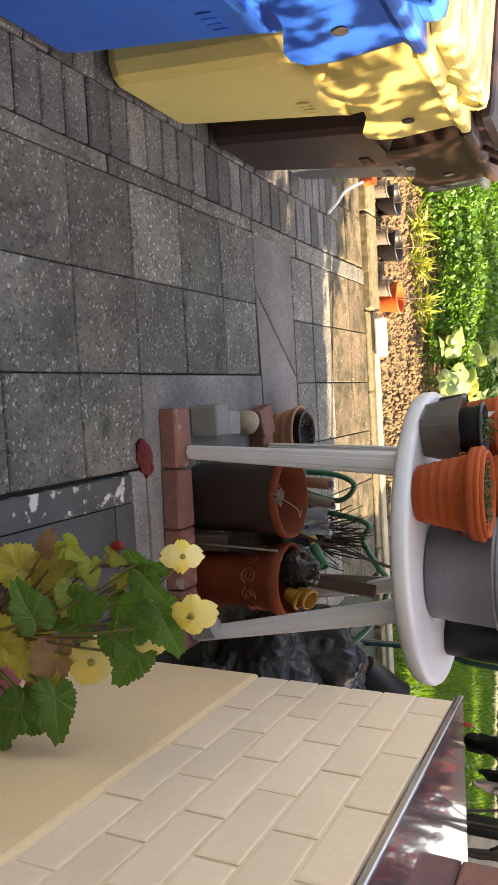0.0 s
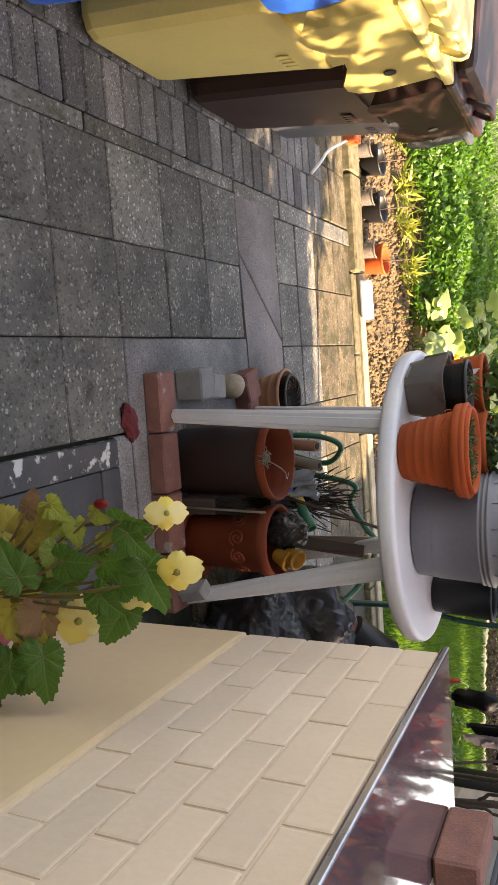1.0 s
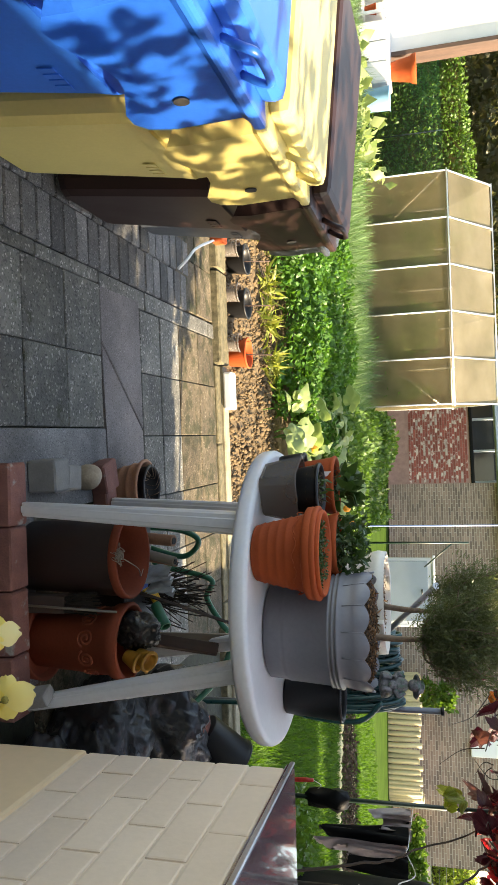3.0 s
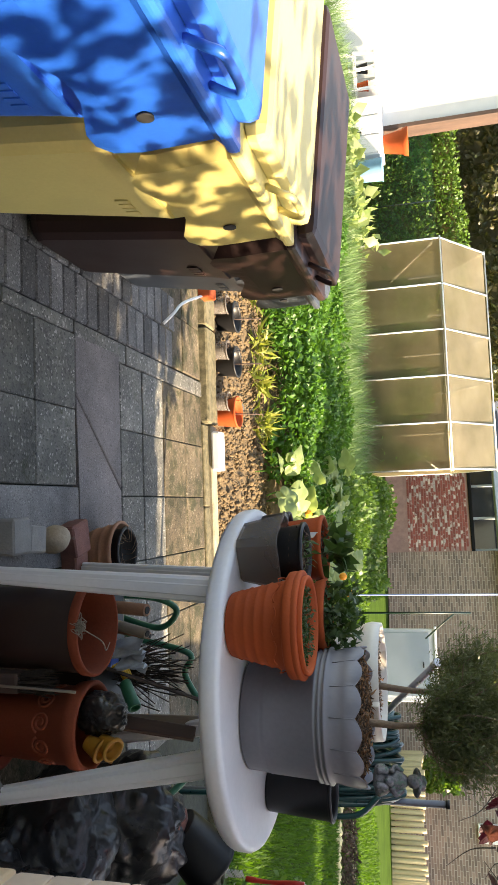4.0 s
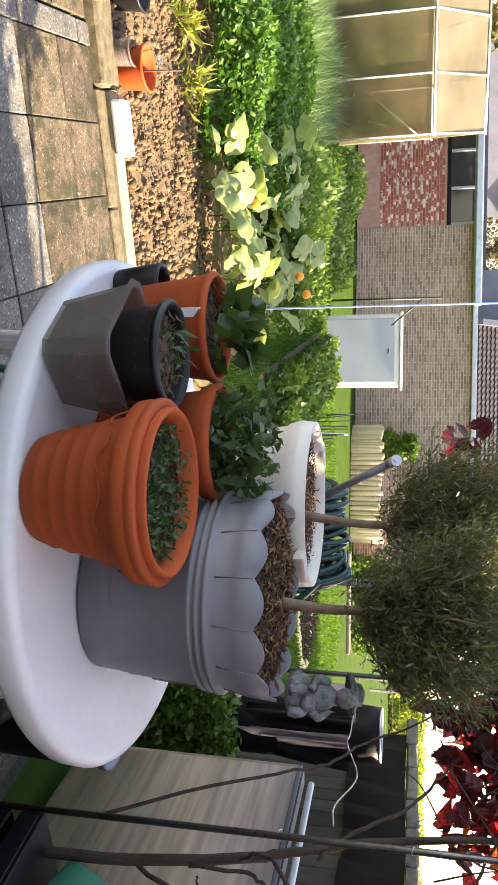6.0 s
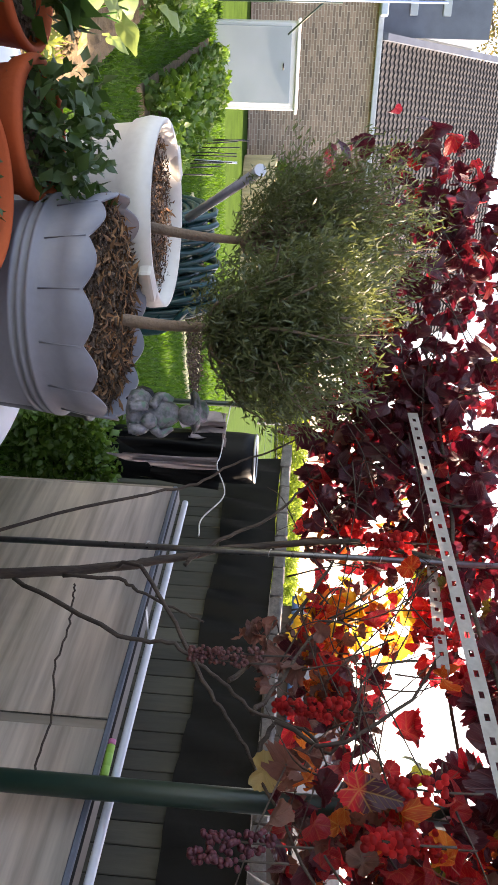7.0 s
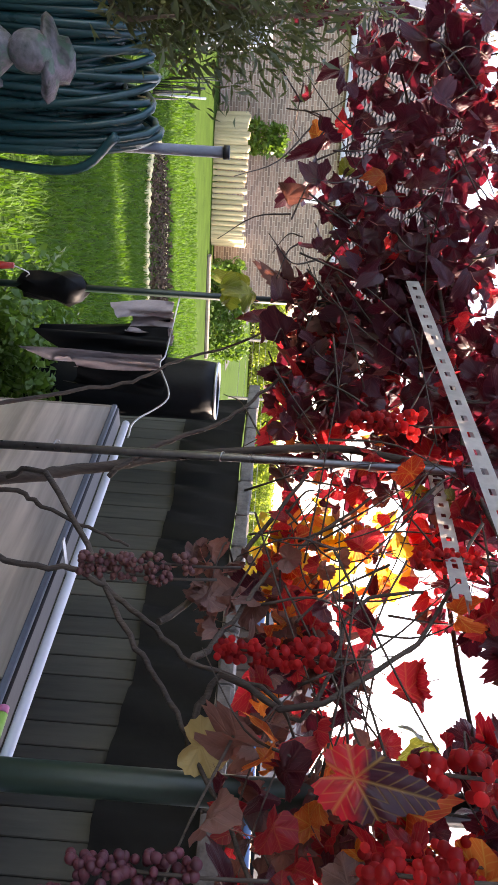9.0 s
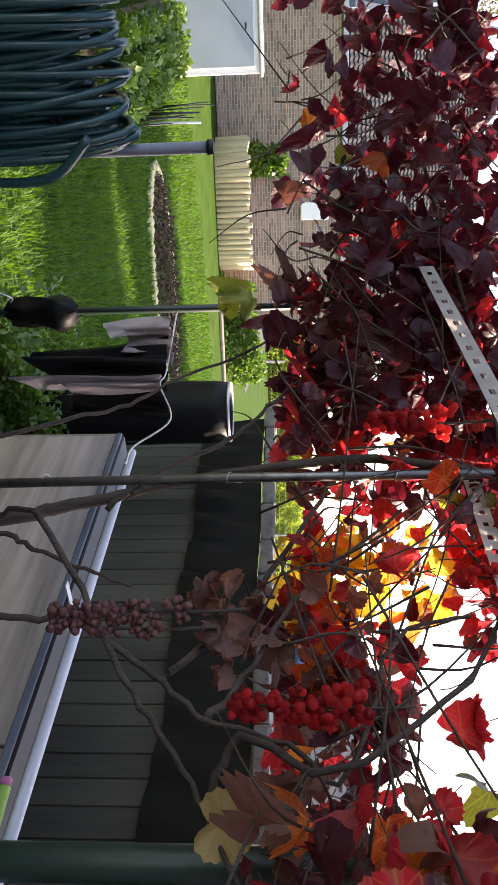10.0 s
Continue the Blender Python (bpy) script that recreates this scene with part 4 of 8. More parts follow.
vs = ball[None] * (size[:, None, None] * rng.uniform(0.65, 1.25, (n, len(ball), 1)) * rng.uniform(0.7, 1.2, (n, 1, 3))) + np.stack([px, py, 0.012 + size * 0.2], 1)[:, None, :]
fs = tri_[None] + (np.arange(n) * len(ball))[:, None, None]
tagged(arrays("soil_clods", vs.reshape(-1, 3), fs.reshape(-1, 3), M_SOIL), "loose crumbs and clods of brown soil", "soil", kind="stuff")

for x, y, m2, lab in ((-1.13, 2.86, M_BLACKPL, "black plastic nursery pot on the soil by the kerb"), (-0.83, 2.84, M_BLACKPL, "black plastic nursery pot on the soil by the kerb"), (-0.5, 2.82, M_TERRA, "orange plastic pot on the soil with a stick")):
    p = plain_pot("nursery_pot", lab, m2, (x, y, 0.0), 0.08, 0.1, 0.15, 0.004, 0.02, (), 0.0)
    q = plain_pot("clear_cup", "ribbed clear plastic cup leaning beside a nursery pot", M_CLEAR, (x - 0.06, y - 0.1, 0.0), 0.05, 0.062, 0.12, 0.003, 0.012, [(0.03 + 0.012 * k, 0.0015) for k in range(6)], category="cup")
    bm = bmesh.new()
    add_tube(bm, [(0.0, 0.02, 0.01), (0.02, 0.03, 0.3)], 0.004, 6)
    part("stick", bm, M_DARKWOOD, p)
# long-handled tool behind the bins
tool = thing("garden_hoe", "small garden hoe with pale bent handle and orange blade", "tool", (-0.93, 1.86, 0))
bm = bmesh.new()
add_tube(bm, curve_pts([(0.06, 0.02, 0.006), (0.0, 0.06, 0.05), (-0.08, 0.16, 0.07), (-0.2, 0.45, 0.1)], 6), 0.008, 8)
part("handle", bm, M_WHITEPAINT, tool, "pale curved handle")
bm = bmesh.new()
add_box(bm, -0.26, -0.18, 0.4, 0.52, 0.075, 0.15, 0.006)
part("blade", bm, M_TERRA, tool, "orange-red blade")

# ---------- planting ----------
def scatter(x0, x1, y0, y1, n, rng, shape=None):
    x, y = rng.uniform(x0, x1, n), rng.uniform(y0, y1, n)
    if shape is not None:
        keep = shape(x, y)
        x, y = x[keep], y[keep]
    return x, y


def wavy(x, y, s, seed=0.0):
    return 0.5 + 0.25 * np.sin(x * s + seed) + 0.25 * np.sin(y * s * 1.3 + x * s * 0.6 + seed * 2)


rng = np.random.default_rng(31)
x, y = scatter(-5.5, 0.25, 4.0, 6.5, 52000, rng, lambda x, y: (y > 4.15 + 0.12 * np.sin(x * 5)) & (x < 0.15 + 0.2 * np.sin(y * 4) - (y < 4.5) * 0.1))
h = (0.2 + 0.05 * (y - 4.0)) + 0.16 * wavy(x, y, 6.0) + 0.05 * wavy(x, y, 21.0, 2)
h *= np.clip((y - 4.05) * 3, 0.35, 1)
z = h * (1 - rng.uniform(0, 1, len(x)) ** 2 * 0.75)
v, t = leaf_cloud(np.stack([x, y, z], 1), rng.normal(size=(len(x), 3)) * [1, 1, 0.6] + np.array([0, -0.2, 0.45]), rng.uniform(0.03, 0.07, len(x)), 0.7, 0.12, rng)
tagged(arrays("herb_bed", v, t, L_HERB), "dense bright green leafy herbs filling the bed", "herbs", kind="stuff")
rng = np.random.default_rng(32)
x, y = scatter(-6.0, 0.5, 6.3, 8.6, 17000, rng)
v, t = blades(np.stack([x, y, np.zeros(len(x))], 1), rng.uniform(0.4, 0.68, len(x)) * (0.85 + 0.3 * wavy(x, y, 5)), rng.uniform(0.1, 0.75, len(x)), rng.uniform(0.008, 0.015, len(x)), rng)
tagged(arrays("chive_bed", v, t, L_CHIVE), "tall thin grassy chive leaves in rows", "chives", kind="stuff")
rng = np.random.default_rng(33)
x, y = scatter(-0.2, 1.3, 5.4, 9.6, 14000, rng)
h = 0.36 + 0.35 * wavy(x, y, 4.0, 1.0) * np.clip((y - 5) / 3, 0.3, 1)
v, t = leaf_cloud(np.stack([x, y, h * (1 - rng.uniform(0, 1, len(x)) ** 2 * 0.8)], 1), rng.normal(size=(len(x), 3)) + np.array([0, -0.2, 0.4]), rng.uniform(0.04, 0.1, len(x)), 0.6, 0.12, rng)
tagged(arrays("bean_plants", v, t, L_HEDGE), "mixed yellow-green vegetable plants behind squash", "plants", kind="stuff")


def fan_leaf(lobes, depth, radius, cup, segs=40, seed=1):
    """A lobed leaf as a fan with cupped, veined relief; its stalk end lies at the origin, tip along +y."""
    rr = random.Random(seed)
    bm = bmesh.new()
    c = bm.verts.new((0, radius * 0.42, cup * 0.25))
    ring, mid = [], []
    for k in range(segs):
        a = 2 * math.pi * k / segs - math.pi / 2
        w = 1 - depth * (0.5 - 0.5 * math.cos(lobes * (a + math.pi / 2)))
        notch = 1 - 0.75 * math.exp(-((k if k < segs / 2 else segs - k) / 1.6) ** 2)
        r = radius * w * (0.62 + 0.38 * max(0.0, math.sin(a)) ** 0.7) * notch * rr.uniform(0.94, 1.05)
        x, y = r * math.cos(a), radius * 0.42 + r * math.sin(a)
        z = cup * (1 - 2.4 * ((r / radius) ** 2)) + 0.12 * radius * math.cos(lobes * (a + math.pi / 2)) * (r / radius)
        ring.append(bm.verts.new((x, y, z * 0.6)))
        mid.append(bm.verts.new((x * 0.55, radius * 0.42 + (y - radius * 0.42) * 0.55, cup * 0.6 + 0.05 * radius * math.cos(lobes * (a + math.pi / 2)))))
    for k in range(segs):
        j = (k + 1) % segs
        bm.faces.new((c, mid[k], mid[j]))
        bm.faces.new((mid[k], ring[k], ring[j], mid[j]))
    for f in bm.faces:
        f.smooth = True
    me = bpy.data.meshes.new("leaf")
    bm.to_mesh(me)
    bm.free()
    return me


# big squash leaves
squash = thing("squash_plant", "sprawling squash plant with large pale green leaves", "plant", (0.3, 4.4, 0))
rs = random.Random(41)
forms = [fan_leaf(5, 0.2, 0.17, 0.05, 30, s) for s in (1, 2, 3)]
for me in forms:
    me.materials.append(L_SQUASH)
for k in range(120):
    x, y = rs.uniform(-0.55, 0.75), rs.uniform(-0.75, 1.3)
    z = rs.uniform(0.1, 0.26) + 0.14 * (y + 0.75) * rs.uniform(0.5, 1.0)
    o = part_of("leaf", rs.choice(forms), None, squash)
    s = rs.uniform(0.5, 1.1)
    o.matrix_local = pose(x, y, z, rs.uniform(-20, 70), rs.uniform(-40, 40), rs.uniform(0, 360)) @ Matrix.Scale(s, 4)
bm = bmesh.new()
for k in range(40):
    x, y = rs.uniform(-0.5, 0.7), rs.uniform(-0.6, 1.2)
    add_tube(bm, curve_pts([(x, y, -0.01), (x + rs.uniform(-0.05, 0.05), y, 0.12), (x + rs.uniform(-0.1, 0.1), y + rs.uniform(-0.1, 0.1), 0.3)], 3), 0.006, 5, False)
tagged(part("stalk_mass", bm, L_HERB, squash), kind="stuff")
for x, y, z in ((-0.12, -0.2, 0.33), (0.45, 0.5, 0.5), (0.62, 0.7, 0.52)):
    bm = bmesh.new()
    bmesh.ops.create_uvsphere(bm, u_segments=10, v_segments=7, radius=0.035, matrix=pose(x, y, z))
    part("flower", bm, mat("orange_flower", (0.85, 0.33, 0.02), (0.7, 0.2, 0.02), rough=0.6), squash, "orange flower")
# iris-like clumps by the bed's edge
for x, y in ((-1.55, 3.75), (-1.15, 3.8), (-0.85, 3.75), (-0.52, 3.85), (0.95, 3.2)):
    c = thing("leafy_clump", "yellow-green clump of strap leaves on the soil", "plant", (x, y, 0), group="leafy clumps")
    rng = np.random.default_rng(int(abs(x) * 100))
    n = 60
    pos = np.stack([rng.normal(0, 0.06, n), rng.normal(0, 0.06, n), rng.uniform(0, 0.1, n)], 1)
    v, t = leaf_cloud(pos, rng.normal(size=(n, 3)) * [1, 1, 0.3] + np.array([0, 0, 0.75]), rng.uniform(0.08, 0.19, n), 0.17, 0.04, rng, 0.45)
    arrays("leaves", v, t, L_CLUMP, c)

# ---------- greenhouse ----------
gh = thing("greenhouse", "small greenhouse of cloudy plastic sheets in a pale metal frame", "greenhouse", (-2.03, 9.25, 0))
GW, GD, GE, GR = 1.7, 1.9, 1.575, 2.24
for k in range(5):
    x0, x1 = -GW + k * 0.68 + 0.012, -GW + (k + 1) * 0.68 - 0.012
    for (ya, za, yb, zb) in ((0, 0.0, 0, GE - 0.015), (0.01, GE + 0.02, GD / 2, GR - 0.01), (GD / 2 + 0.01, GR - 0.01, GD - 0.01, GE + 0.02), (GD, 0.0, GD, GE - 0.015)):
        bm = bmesh.new()
        q = [bm.verts.new(p) for p in ((x0, ya, za), (x1, ya, za), (x1, yb, zb), (x0, yb, zb))]
        f = bm.faces.new(q)
        bmesh.ops.solidify(bm, geom=[f], thickness=0.006)
        part("sheet", bm, M_GREENHOUSE, gh)
for s in (-GW, GW):
    bm = bmesh.new()
    q = [bm.verts.new(p) for p in ((s, 0.02, 0), (s, GD - 0.02, 0), (s, GD - 0.02, GE), (s, GD / 2, GR - 0.02), (s, 0.02, GE))]
    f = bm.faces.new(q)
    bmesh.ops.solidify(bm, geom=[f], thickness=0.006)
    part("gable_sheet", bm, M_GREENHOUSE, gh)
for k in range(6):
    x = -GW + k * 0.68
    for a, b in (((x, -0.012, 0), (x, -0.012, GE)), ((x, -0.008, GE), (x, GD / 2, GR + 0.012)), ((x, GD / 2, GR + 0.012), (x, GD + 0.008, GE)), ((x, GD + 0.012, 0), (x, GD + 0.012, GE))):
        bm = bmesh.new()
        add_tube(bm, [a, b], 0.014, 4)
        part("bar", bm, M_ALU, gh)
for y, z in ((-0.014, 0.02), (-0.014, GE), (GD / 2, GR + 0.012), (GD + 0.012, GE)):
    bm = bmesh.new()
    add_tube(bm, [(-GW - 0.03, y, z), (GW + 0.03, y, z)], 0.016, 4)
    part("rail", bm, M_ALU, gh)
for a, b in (((-GW, 0.02, GE - 0.05), (-GW + 0.66, 0.02, 0.75)), ((GW, 0.02, GE - 0.2), (GW - 0.66, 0.02, 0.6))):
    bm = bmesh.new()
    add_tube(bm, [a, b], 0.008, 4)
    part("brace", bm, M_ALU, gh)
rng = np.random.default_rng(51)
n = 6000
pos = np.stack([rng.uniform(-3.5, -0.55, n), rng.uniform(9.5, 10.8, n), rng.uniform(0.05, 1.35, n)], 1)
pos = pos[0.6 * np.sin(pos[:, 0] * 5) + pos[:, 2] < 1.2]
front = np.stack([rng.uniform(-3.6, -0.45, 5000), rng.uniform(9.32, 9.7, 5000), rng.uniform(0.2, 1.05, 5000)], 1)
pos = np.concatenate([pos, front[0.35 * np.sin(front[:, 0] * 4.6) + front[:, 2] < 0.85]])
v, t = leaf_cloud(pos, rng.normal(size=pos.shape), rng.uniform(0.06, 0.14, len(pos)), 0.6, 0.1, rng)
tagged(arrays("greenhouse_plants", v, t, L_HERB), "green plants growing inside the greenhouse", "plants", kind="stuff")

# ---------- left background ----------
def leaf_wall(name, label, x0, x1, y0, y1, z0, z1, n, size, material, seed, category="hedge", bump=0.25):
    """A clipped hedge or thicket: leaves over its surface and a little inside it."""
    rng = np.random.default_rng(seed)
    x, y, z = rng.uniform(x0, x1, n), y0 + (y1 - y0) * rng.uniform(0, 1, n) ** 2.2, z0 + (z1 - z0) * rng.uniform(0, 1, n) ** 0.8
    y = y + bump * (wavy(x, z, 3.0, seed) - 0.5)
    z = z + bump * (wavy(x, y, 2.0, seed + 1) - 0.5) * (z - z0) / (z1 - z0)
    v, t = leaf_cloud(np.stack([x, y, z], 1), rng.normal(size=(n, 3)) + np.array([0, -0.5, 0.2]), rng.uniform(0.6, 1.3, n) * size, 0.65, 0.12, rng)
    return tagged(arrays(name, v, t, material), label, category, kind="stuff")


leaf_wall("hedge", "bright green clipped hedge behind wire netting", -12, -3.4, 12.2, 13.2, 0.0, 2.1, 26000, 0.075, L_HEDGE, 61)
# solid core whose dark colour stands for shade between the hedge leaves
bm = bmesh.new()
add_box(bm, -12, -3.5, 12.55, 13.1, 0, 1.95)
tagged(part("hedge_core", bm, L_DARK), "solid box, dark for the shade inside the clipped hedge", "hedge", kind="stuff")
leaf_wall("conifer_thicket", "dark tall autumn thicket behind the hedge", -16, -2.0, 15, 17.5, 0.2, 5.5, 24000, 0.16, L_DARK, 62, "trees", 1.2)
# filler box, its dark colour standing for the thicket's inner shade
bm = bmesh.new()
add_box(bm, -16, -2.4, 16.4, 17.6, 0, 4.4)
tagged(part("thicket_core", bm, L_DARK), "solid box, dark for the shade inside the tall thicket", "trees", kind="stuff")
net = thing("netting_fence", "green wire netting fence on thin posts", "fence", (0, 0, 0))
for x in (-6.6, -4.85, -3.95, -3.6):
    bm = bmesh.new()
    add_tube(bm, [(x, 10.6, 0), (x, 10.6, 1.58)], 0.012, 6)
    part("post", bm, M_GREENPOLE, net)
vs, fs = [], []
for s in (-1, 1):
    for k in range(110):
        xa = -7.6 + k * 0.05
        a, b = (xa, 10.6, 0.3), (xa + s * 1.25, 10.6, 1.55)
        if -7.4 < b[0] < -3.4:
            i = len(vs)
            w = 0.0022
            vs += [(a[0] - w, a[1], a[2]), (a[0] + w, a[1], a[2]), (b[0] + w, b[1], b[2]), (b[0] - w, b[1], b[2])]
            fs.append((i, i + 1, i + 2, i + 3))
tagged(arrays("wire_mesh", vs, fs, M_GREENHOSE, net), kind="stuff")
bm = bmesh.new()
add_box(bm, -12, -5.62, 9.4, 9.7, 0, 3.4)
setting(part("wall_white", bm, M_WHITEPAINT), "sunlit white garden building wall", "wall")
bm = bmesh.new()
add_box(bm, -5.62, -5.55, 9.36, 9.7, 0.0, 3.4, 0.006)
setting(part("trim", bm, M_DARKWOOD), "dark brown corner board on the white wall", "trim")
cab = thing("white_cabinet", "white garden cabinet in full sun under a terracotta pot", "cabinet", (-5.5, 8.95, 0))
bm = bmesh.new()
add_box(bm, -0.4, 0.5, 0, 0.42, 0.1, 0.84, 0.01)
part("body", bm, M_WHITEPAINT, cab)
for k in range(3):
    bm = bmesh.new()
    add_box(bm, -0.39 + 0.297 * k, -0.115 + 0.297 * k, -0.022, -0.003, 0.13, 0.81, 0.006)
    d = part("door", bm, M_WHITEPAINT, cab)
    bm = bmesh.new()
    add_box(bm, -0.16 + 0.297 * k, -0.13 + 0.297 * k, -0.032, -0.023, 0.44, 0.54, 0.004)
    part("handle", bm, M_HOLE, d)
shelf = thing("plant_stand", "open white painted plant stand with pots", "shelf", (-6.32, 8.98, 0))
for x in (-0.3, -0.05, 0.26):
    for y in (0.02, 0.33):
        bm = bmesh.new()
        add_box(bm, x - 0.02, x + 0.02, y - 0.02, y + 0.02, 0, 0.84, 0.004)
        part("post", bm, M_WHITEPAINT, shelf)
for z in (0.16, 0.46, 0.78):
    bm = bmesh.new()
    add_box(bm, -0.32, 0.28, 0.042, 0.31, z, z + 0.025, 0.004)
    part("board", bm, M_WHITEPAINT, shelf)
    bm = bmesh.new()
    add_box(bm, -0.32, 0.28, -0.012, -0.001, z - 0.01, z + 0.04, 0.003)
    part("front_rail", bm, M_WHITEPAINT, shelf)
for x, z, mt, lb in ((-6.48, 0.186, M_TERRA, "small terracotta pot on the white stand"), (-6.2, 0.186, M_BLACKPL, "small black pot on the white stand"), (-6.46, 0.486, M_BLACKPL, "small black pot on the white stand"), (-6.18, 0.486, M_TERRA, "small terracotta pot on the white stand")):
    plain_pot("flower_pot", lb, mt, (x, 9.15, z), 0.055, 0.08, 0.17, 0.005, 0.02)
for x in (-0.35, 0.45):
    for y in (0.04, 0.38):
        bm = bmesh.new()
        add_box(bm, x - 0.025, x + 0.025, y - 0.025, y + 0.025, 0, 0.1)
        part("leg", bm, M_WHITEPAINT, cab)
plain_pot("terracotta_pot", "terracotta pots stacked on the white cabinet", M_TERRA, (-5.22, 9.15, 0.841), 0.13, 0.19, 0.36, 0.02, 0.08)
tub = thing("blue_tub", "pale blue plastic tub beside the white cabinet", "tub", (-4.78, 9.0, 0))
bm = bmesh.new()
add_lathe(bm, [(0.12, 0), (0.13, 0.01), (0.17, 0.8), (0.18, 0.82), (0.16, 0.82), (0.12, 0.05)], 24)
part("tub_wall", bm, mat("pale_blue_plastic", (0.2, 0.42, 0.62), rough=0.45), tub)
leaf_wall("cabbage_row", "broad pale leafy vegetables near the cabinet", -4.9, -3.4, 7.4, 8.6, 0.1, 0.62, 560, 0.2, L_SQUASH, 63, "vegetables")

# ---------- far house ----------
FAC = pose(5.42, 17.0, 0.06, 0, 0, -18.0)      # facade frame: x along the wall, -y towards the garden
house = thing("bungalow", "low grey-brown brick bungalow with dark tiled roof", "house", (0, 0, 0))
house.matrix_world = FAC
EV = 2.7
bm = bmesh.new()
add_box(bm, -4.17, 4.9, 0, 8, -0.1, EV)
part("wall", bm, M_GREYBRICKS, house, "grey-brown brick wall")
bm = bmesh.new()
add_box(bm, -9, -4.17, 0.02, 8, -0.1, 2.05)
rw = part("red_wall", bm, mat("red_mortar", (0.42, 0.25, 0.21), rough=0.9, scale=10), house, "red painted brick wall")
bm = bmesh.new()
add_box(bm, 0, 0.205, -0.012, 0.02, 0, 0.053, 0.003)
me = bpy.data.meshes.new("brick")
bmesh.ops.recalc_face_normals(bm, faces=bm.faces)
bm.to_mesh(me)
bm.free()
for row in range(24):
    for k in range(12):
        o = part_of("brick", me, M_REDBRICKS, rw)
        o.matrix_local = pose(-4.4 - 0.217 * k - (0.108 if row % 2 else 0), 0.02, 0.46 + row * 0.064)
bm = bmesh.new()
add_box(bm, -9, -4.19, 0.25, 0.3, 2.14, EV)
part("window_pane", bm, M_GLASSDARK, house, "dark reflecting window")
bm = bmesh.new()
add_box(bm, -9, -4.17, -0.03, 0.3, 2.05, 2.14, 0.01)
part("window_sill", bm, M_BLACKSHEET, house)
for x in (-4.24, -5.1, -6.0, -6.9):
    bm = bmesh.new()
    add_box(bm, x - 0.03, x + 0.03, 0.18, 0.3, 2.14, EV, 0.005)
    part("window_frame", bm, M_GREYDOOR, house)
bm = bmesh.new()
add_box(bm, -9.3, 5.1, -0.14, 0.0, EV - 0.02, EV + 0.1, 0.02, segs=2)
part("gutter", bm, mat("grey_gutter", (0.5, 0.53, 0.58), rough=0.4), house, "pale grey gutter")
bm = bmesh.new()
add_box(bm, -9.3, -2.2, -0.35, -0.141, EV + 0.0, EV + 0.16, 0.02)
part("fascia", bm, mat("pale_blue_fascia", (0.5, 0.6, 0.75), rough=0.4), house, "pale blue fascia board")
# tiled roof: rows of rolled tiles, each row lapping the one below
vs, fs = [], []
rows, cols, pitch, run = 35, 47, 0.15, 0.17
for r in range(rows):
    for c in range(cols * 4 + 1):
        x = -1.75 + c * pitch / 4 + r * 0.0
        wv = 0.012 * math.cos(2 * math.pi * c / 4)
        for q, lift in ((0, 0.035), (1, 0.0)):
            s = (r + q) * run
            vs.append((x, s * 0.766 - 0.12, EV + 0.1 + s * 0.643 + lift + wv))
    base = r * (cols * 4 + 1) * 2
    for c in range(cols * 4):
        a = base + c * 2
        fs.append((a, a + 2, a + 3, a + 1))
roof = tagged(arrays("roof", vs, fs, M_ROOF, house, "dark brown rolled roof tiles", smooth=False), kind="stuff")
# lap edges coloured darker than the tiles, as a shade line under each row
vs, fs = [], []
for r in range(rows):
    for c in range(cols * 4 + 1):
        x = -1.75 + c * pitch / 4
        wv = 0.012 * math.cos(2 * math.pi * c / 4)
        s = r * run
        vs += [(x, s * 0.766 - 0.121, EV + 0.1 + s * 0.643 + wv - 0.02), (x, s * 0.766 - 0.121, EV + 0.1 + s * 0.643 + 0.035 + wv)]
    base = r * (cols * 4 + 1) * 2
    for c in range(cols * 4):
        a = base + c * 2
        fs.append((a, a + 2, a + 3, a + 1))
lap_shade_edges = arrays("tile_edge", vs, fs, mat("tile_edge", (0.02, 0.019, 0.019), (0.012, 0.011, 0.011), rough=0.9), roof)
tagged(lap_shade_edges, kind="stuff")
bm = bmesh.new()
add_box(bm, -1.9, -1.76, -0.15, 5, EV + 0.1, EV + 0.22)
for vert in bm.verts:
    vert.co.z += (vert.co.y + 0.15) * 0.84
part("verge", bm, M_SLATE, house)
bm = bmesh.new()
add_box(bm, -3.25, -1.95, 1.0, 5.0, EV, EV + 2.6)
dm = part("dormer", bm, M_SLATE, house, "blue-grey slate-hung dormer")
for z0 in (EV + 0.75, EV + 1.5):
    bm = bmesh.new()
    add_box(bm, -3.05, -2.4, 0.94, 0.999, z0, z0 + 0.18, 0.01)
    part("dormer_window", bm, M_GREYDOOR, dm)
bm = bmesh.new()
add_box(bm, -9, -3.26, 2.0, 6, EV + 0.1, EV + 0.45)
part("low_roof", bm, M_SLATE, house)
bm = bmesh.new()
add_box(bm, 2.1, 2.5, -0.12, -0.01, 1.75, 2.4, 0.02)
part("meter_box", bm, M_WHITEPAINT, house, "white meter box on the wall")
far = thing("far_house", "dark gabled house roof with white barge boards far behind", "house", (-1.0, 26, 0), 14)
bm = bmesh.new()
q = [bm.verts.new(p) for p in ((-3, 0, 0), (3, 0, 0), (3, 0, 4.2), (0, 0, 6.6), (-3, 0, 4.2))]
f = bm.faces.new(q)
ex = bmesh.ops.extrude_face_region(bm, geom=[f])
bmesh.ops.translate(bm, verts=[g for g in ex["geom"] if isinstance(g, bmesh.types.BMVert)], vec=(0, 7, 0))
part("gable_wall", bm, M_SLATE, far)
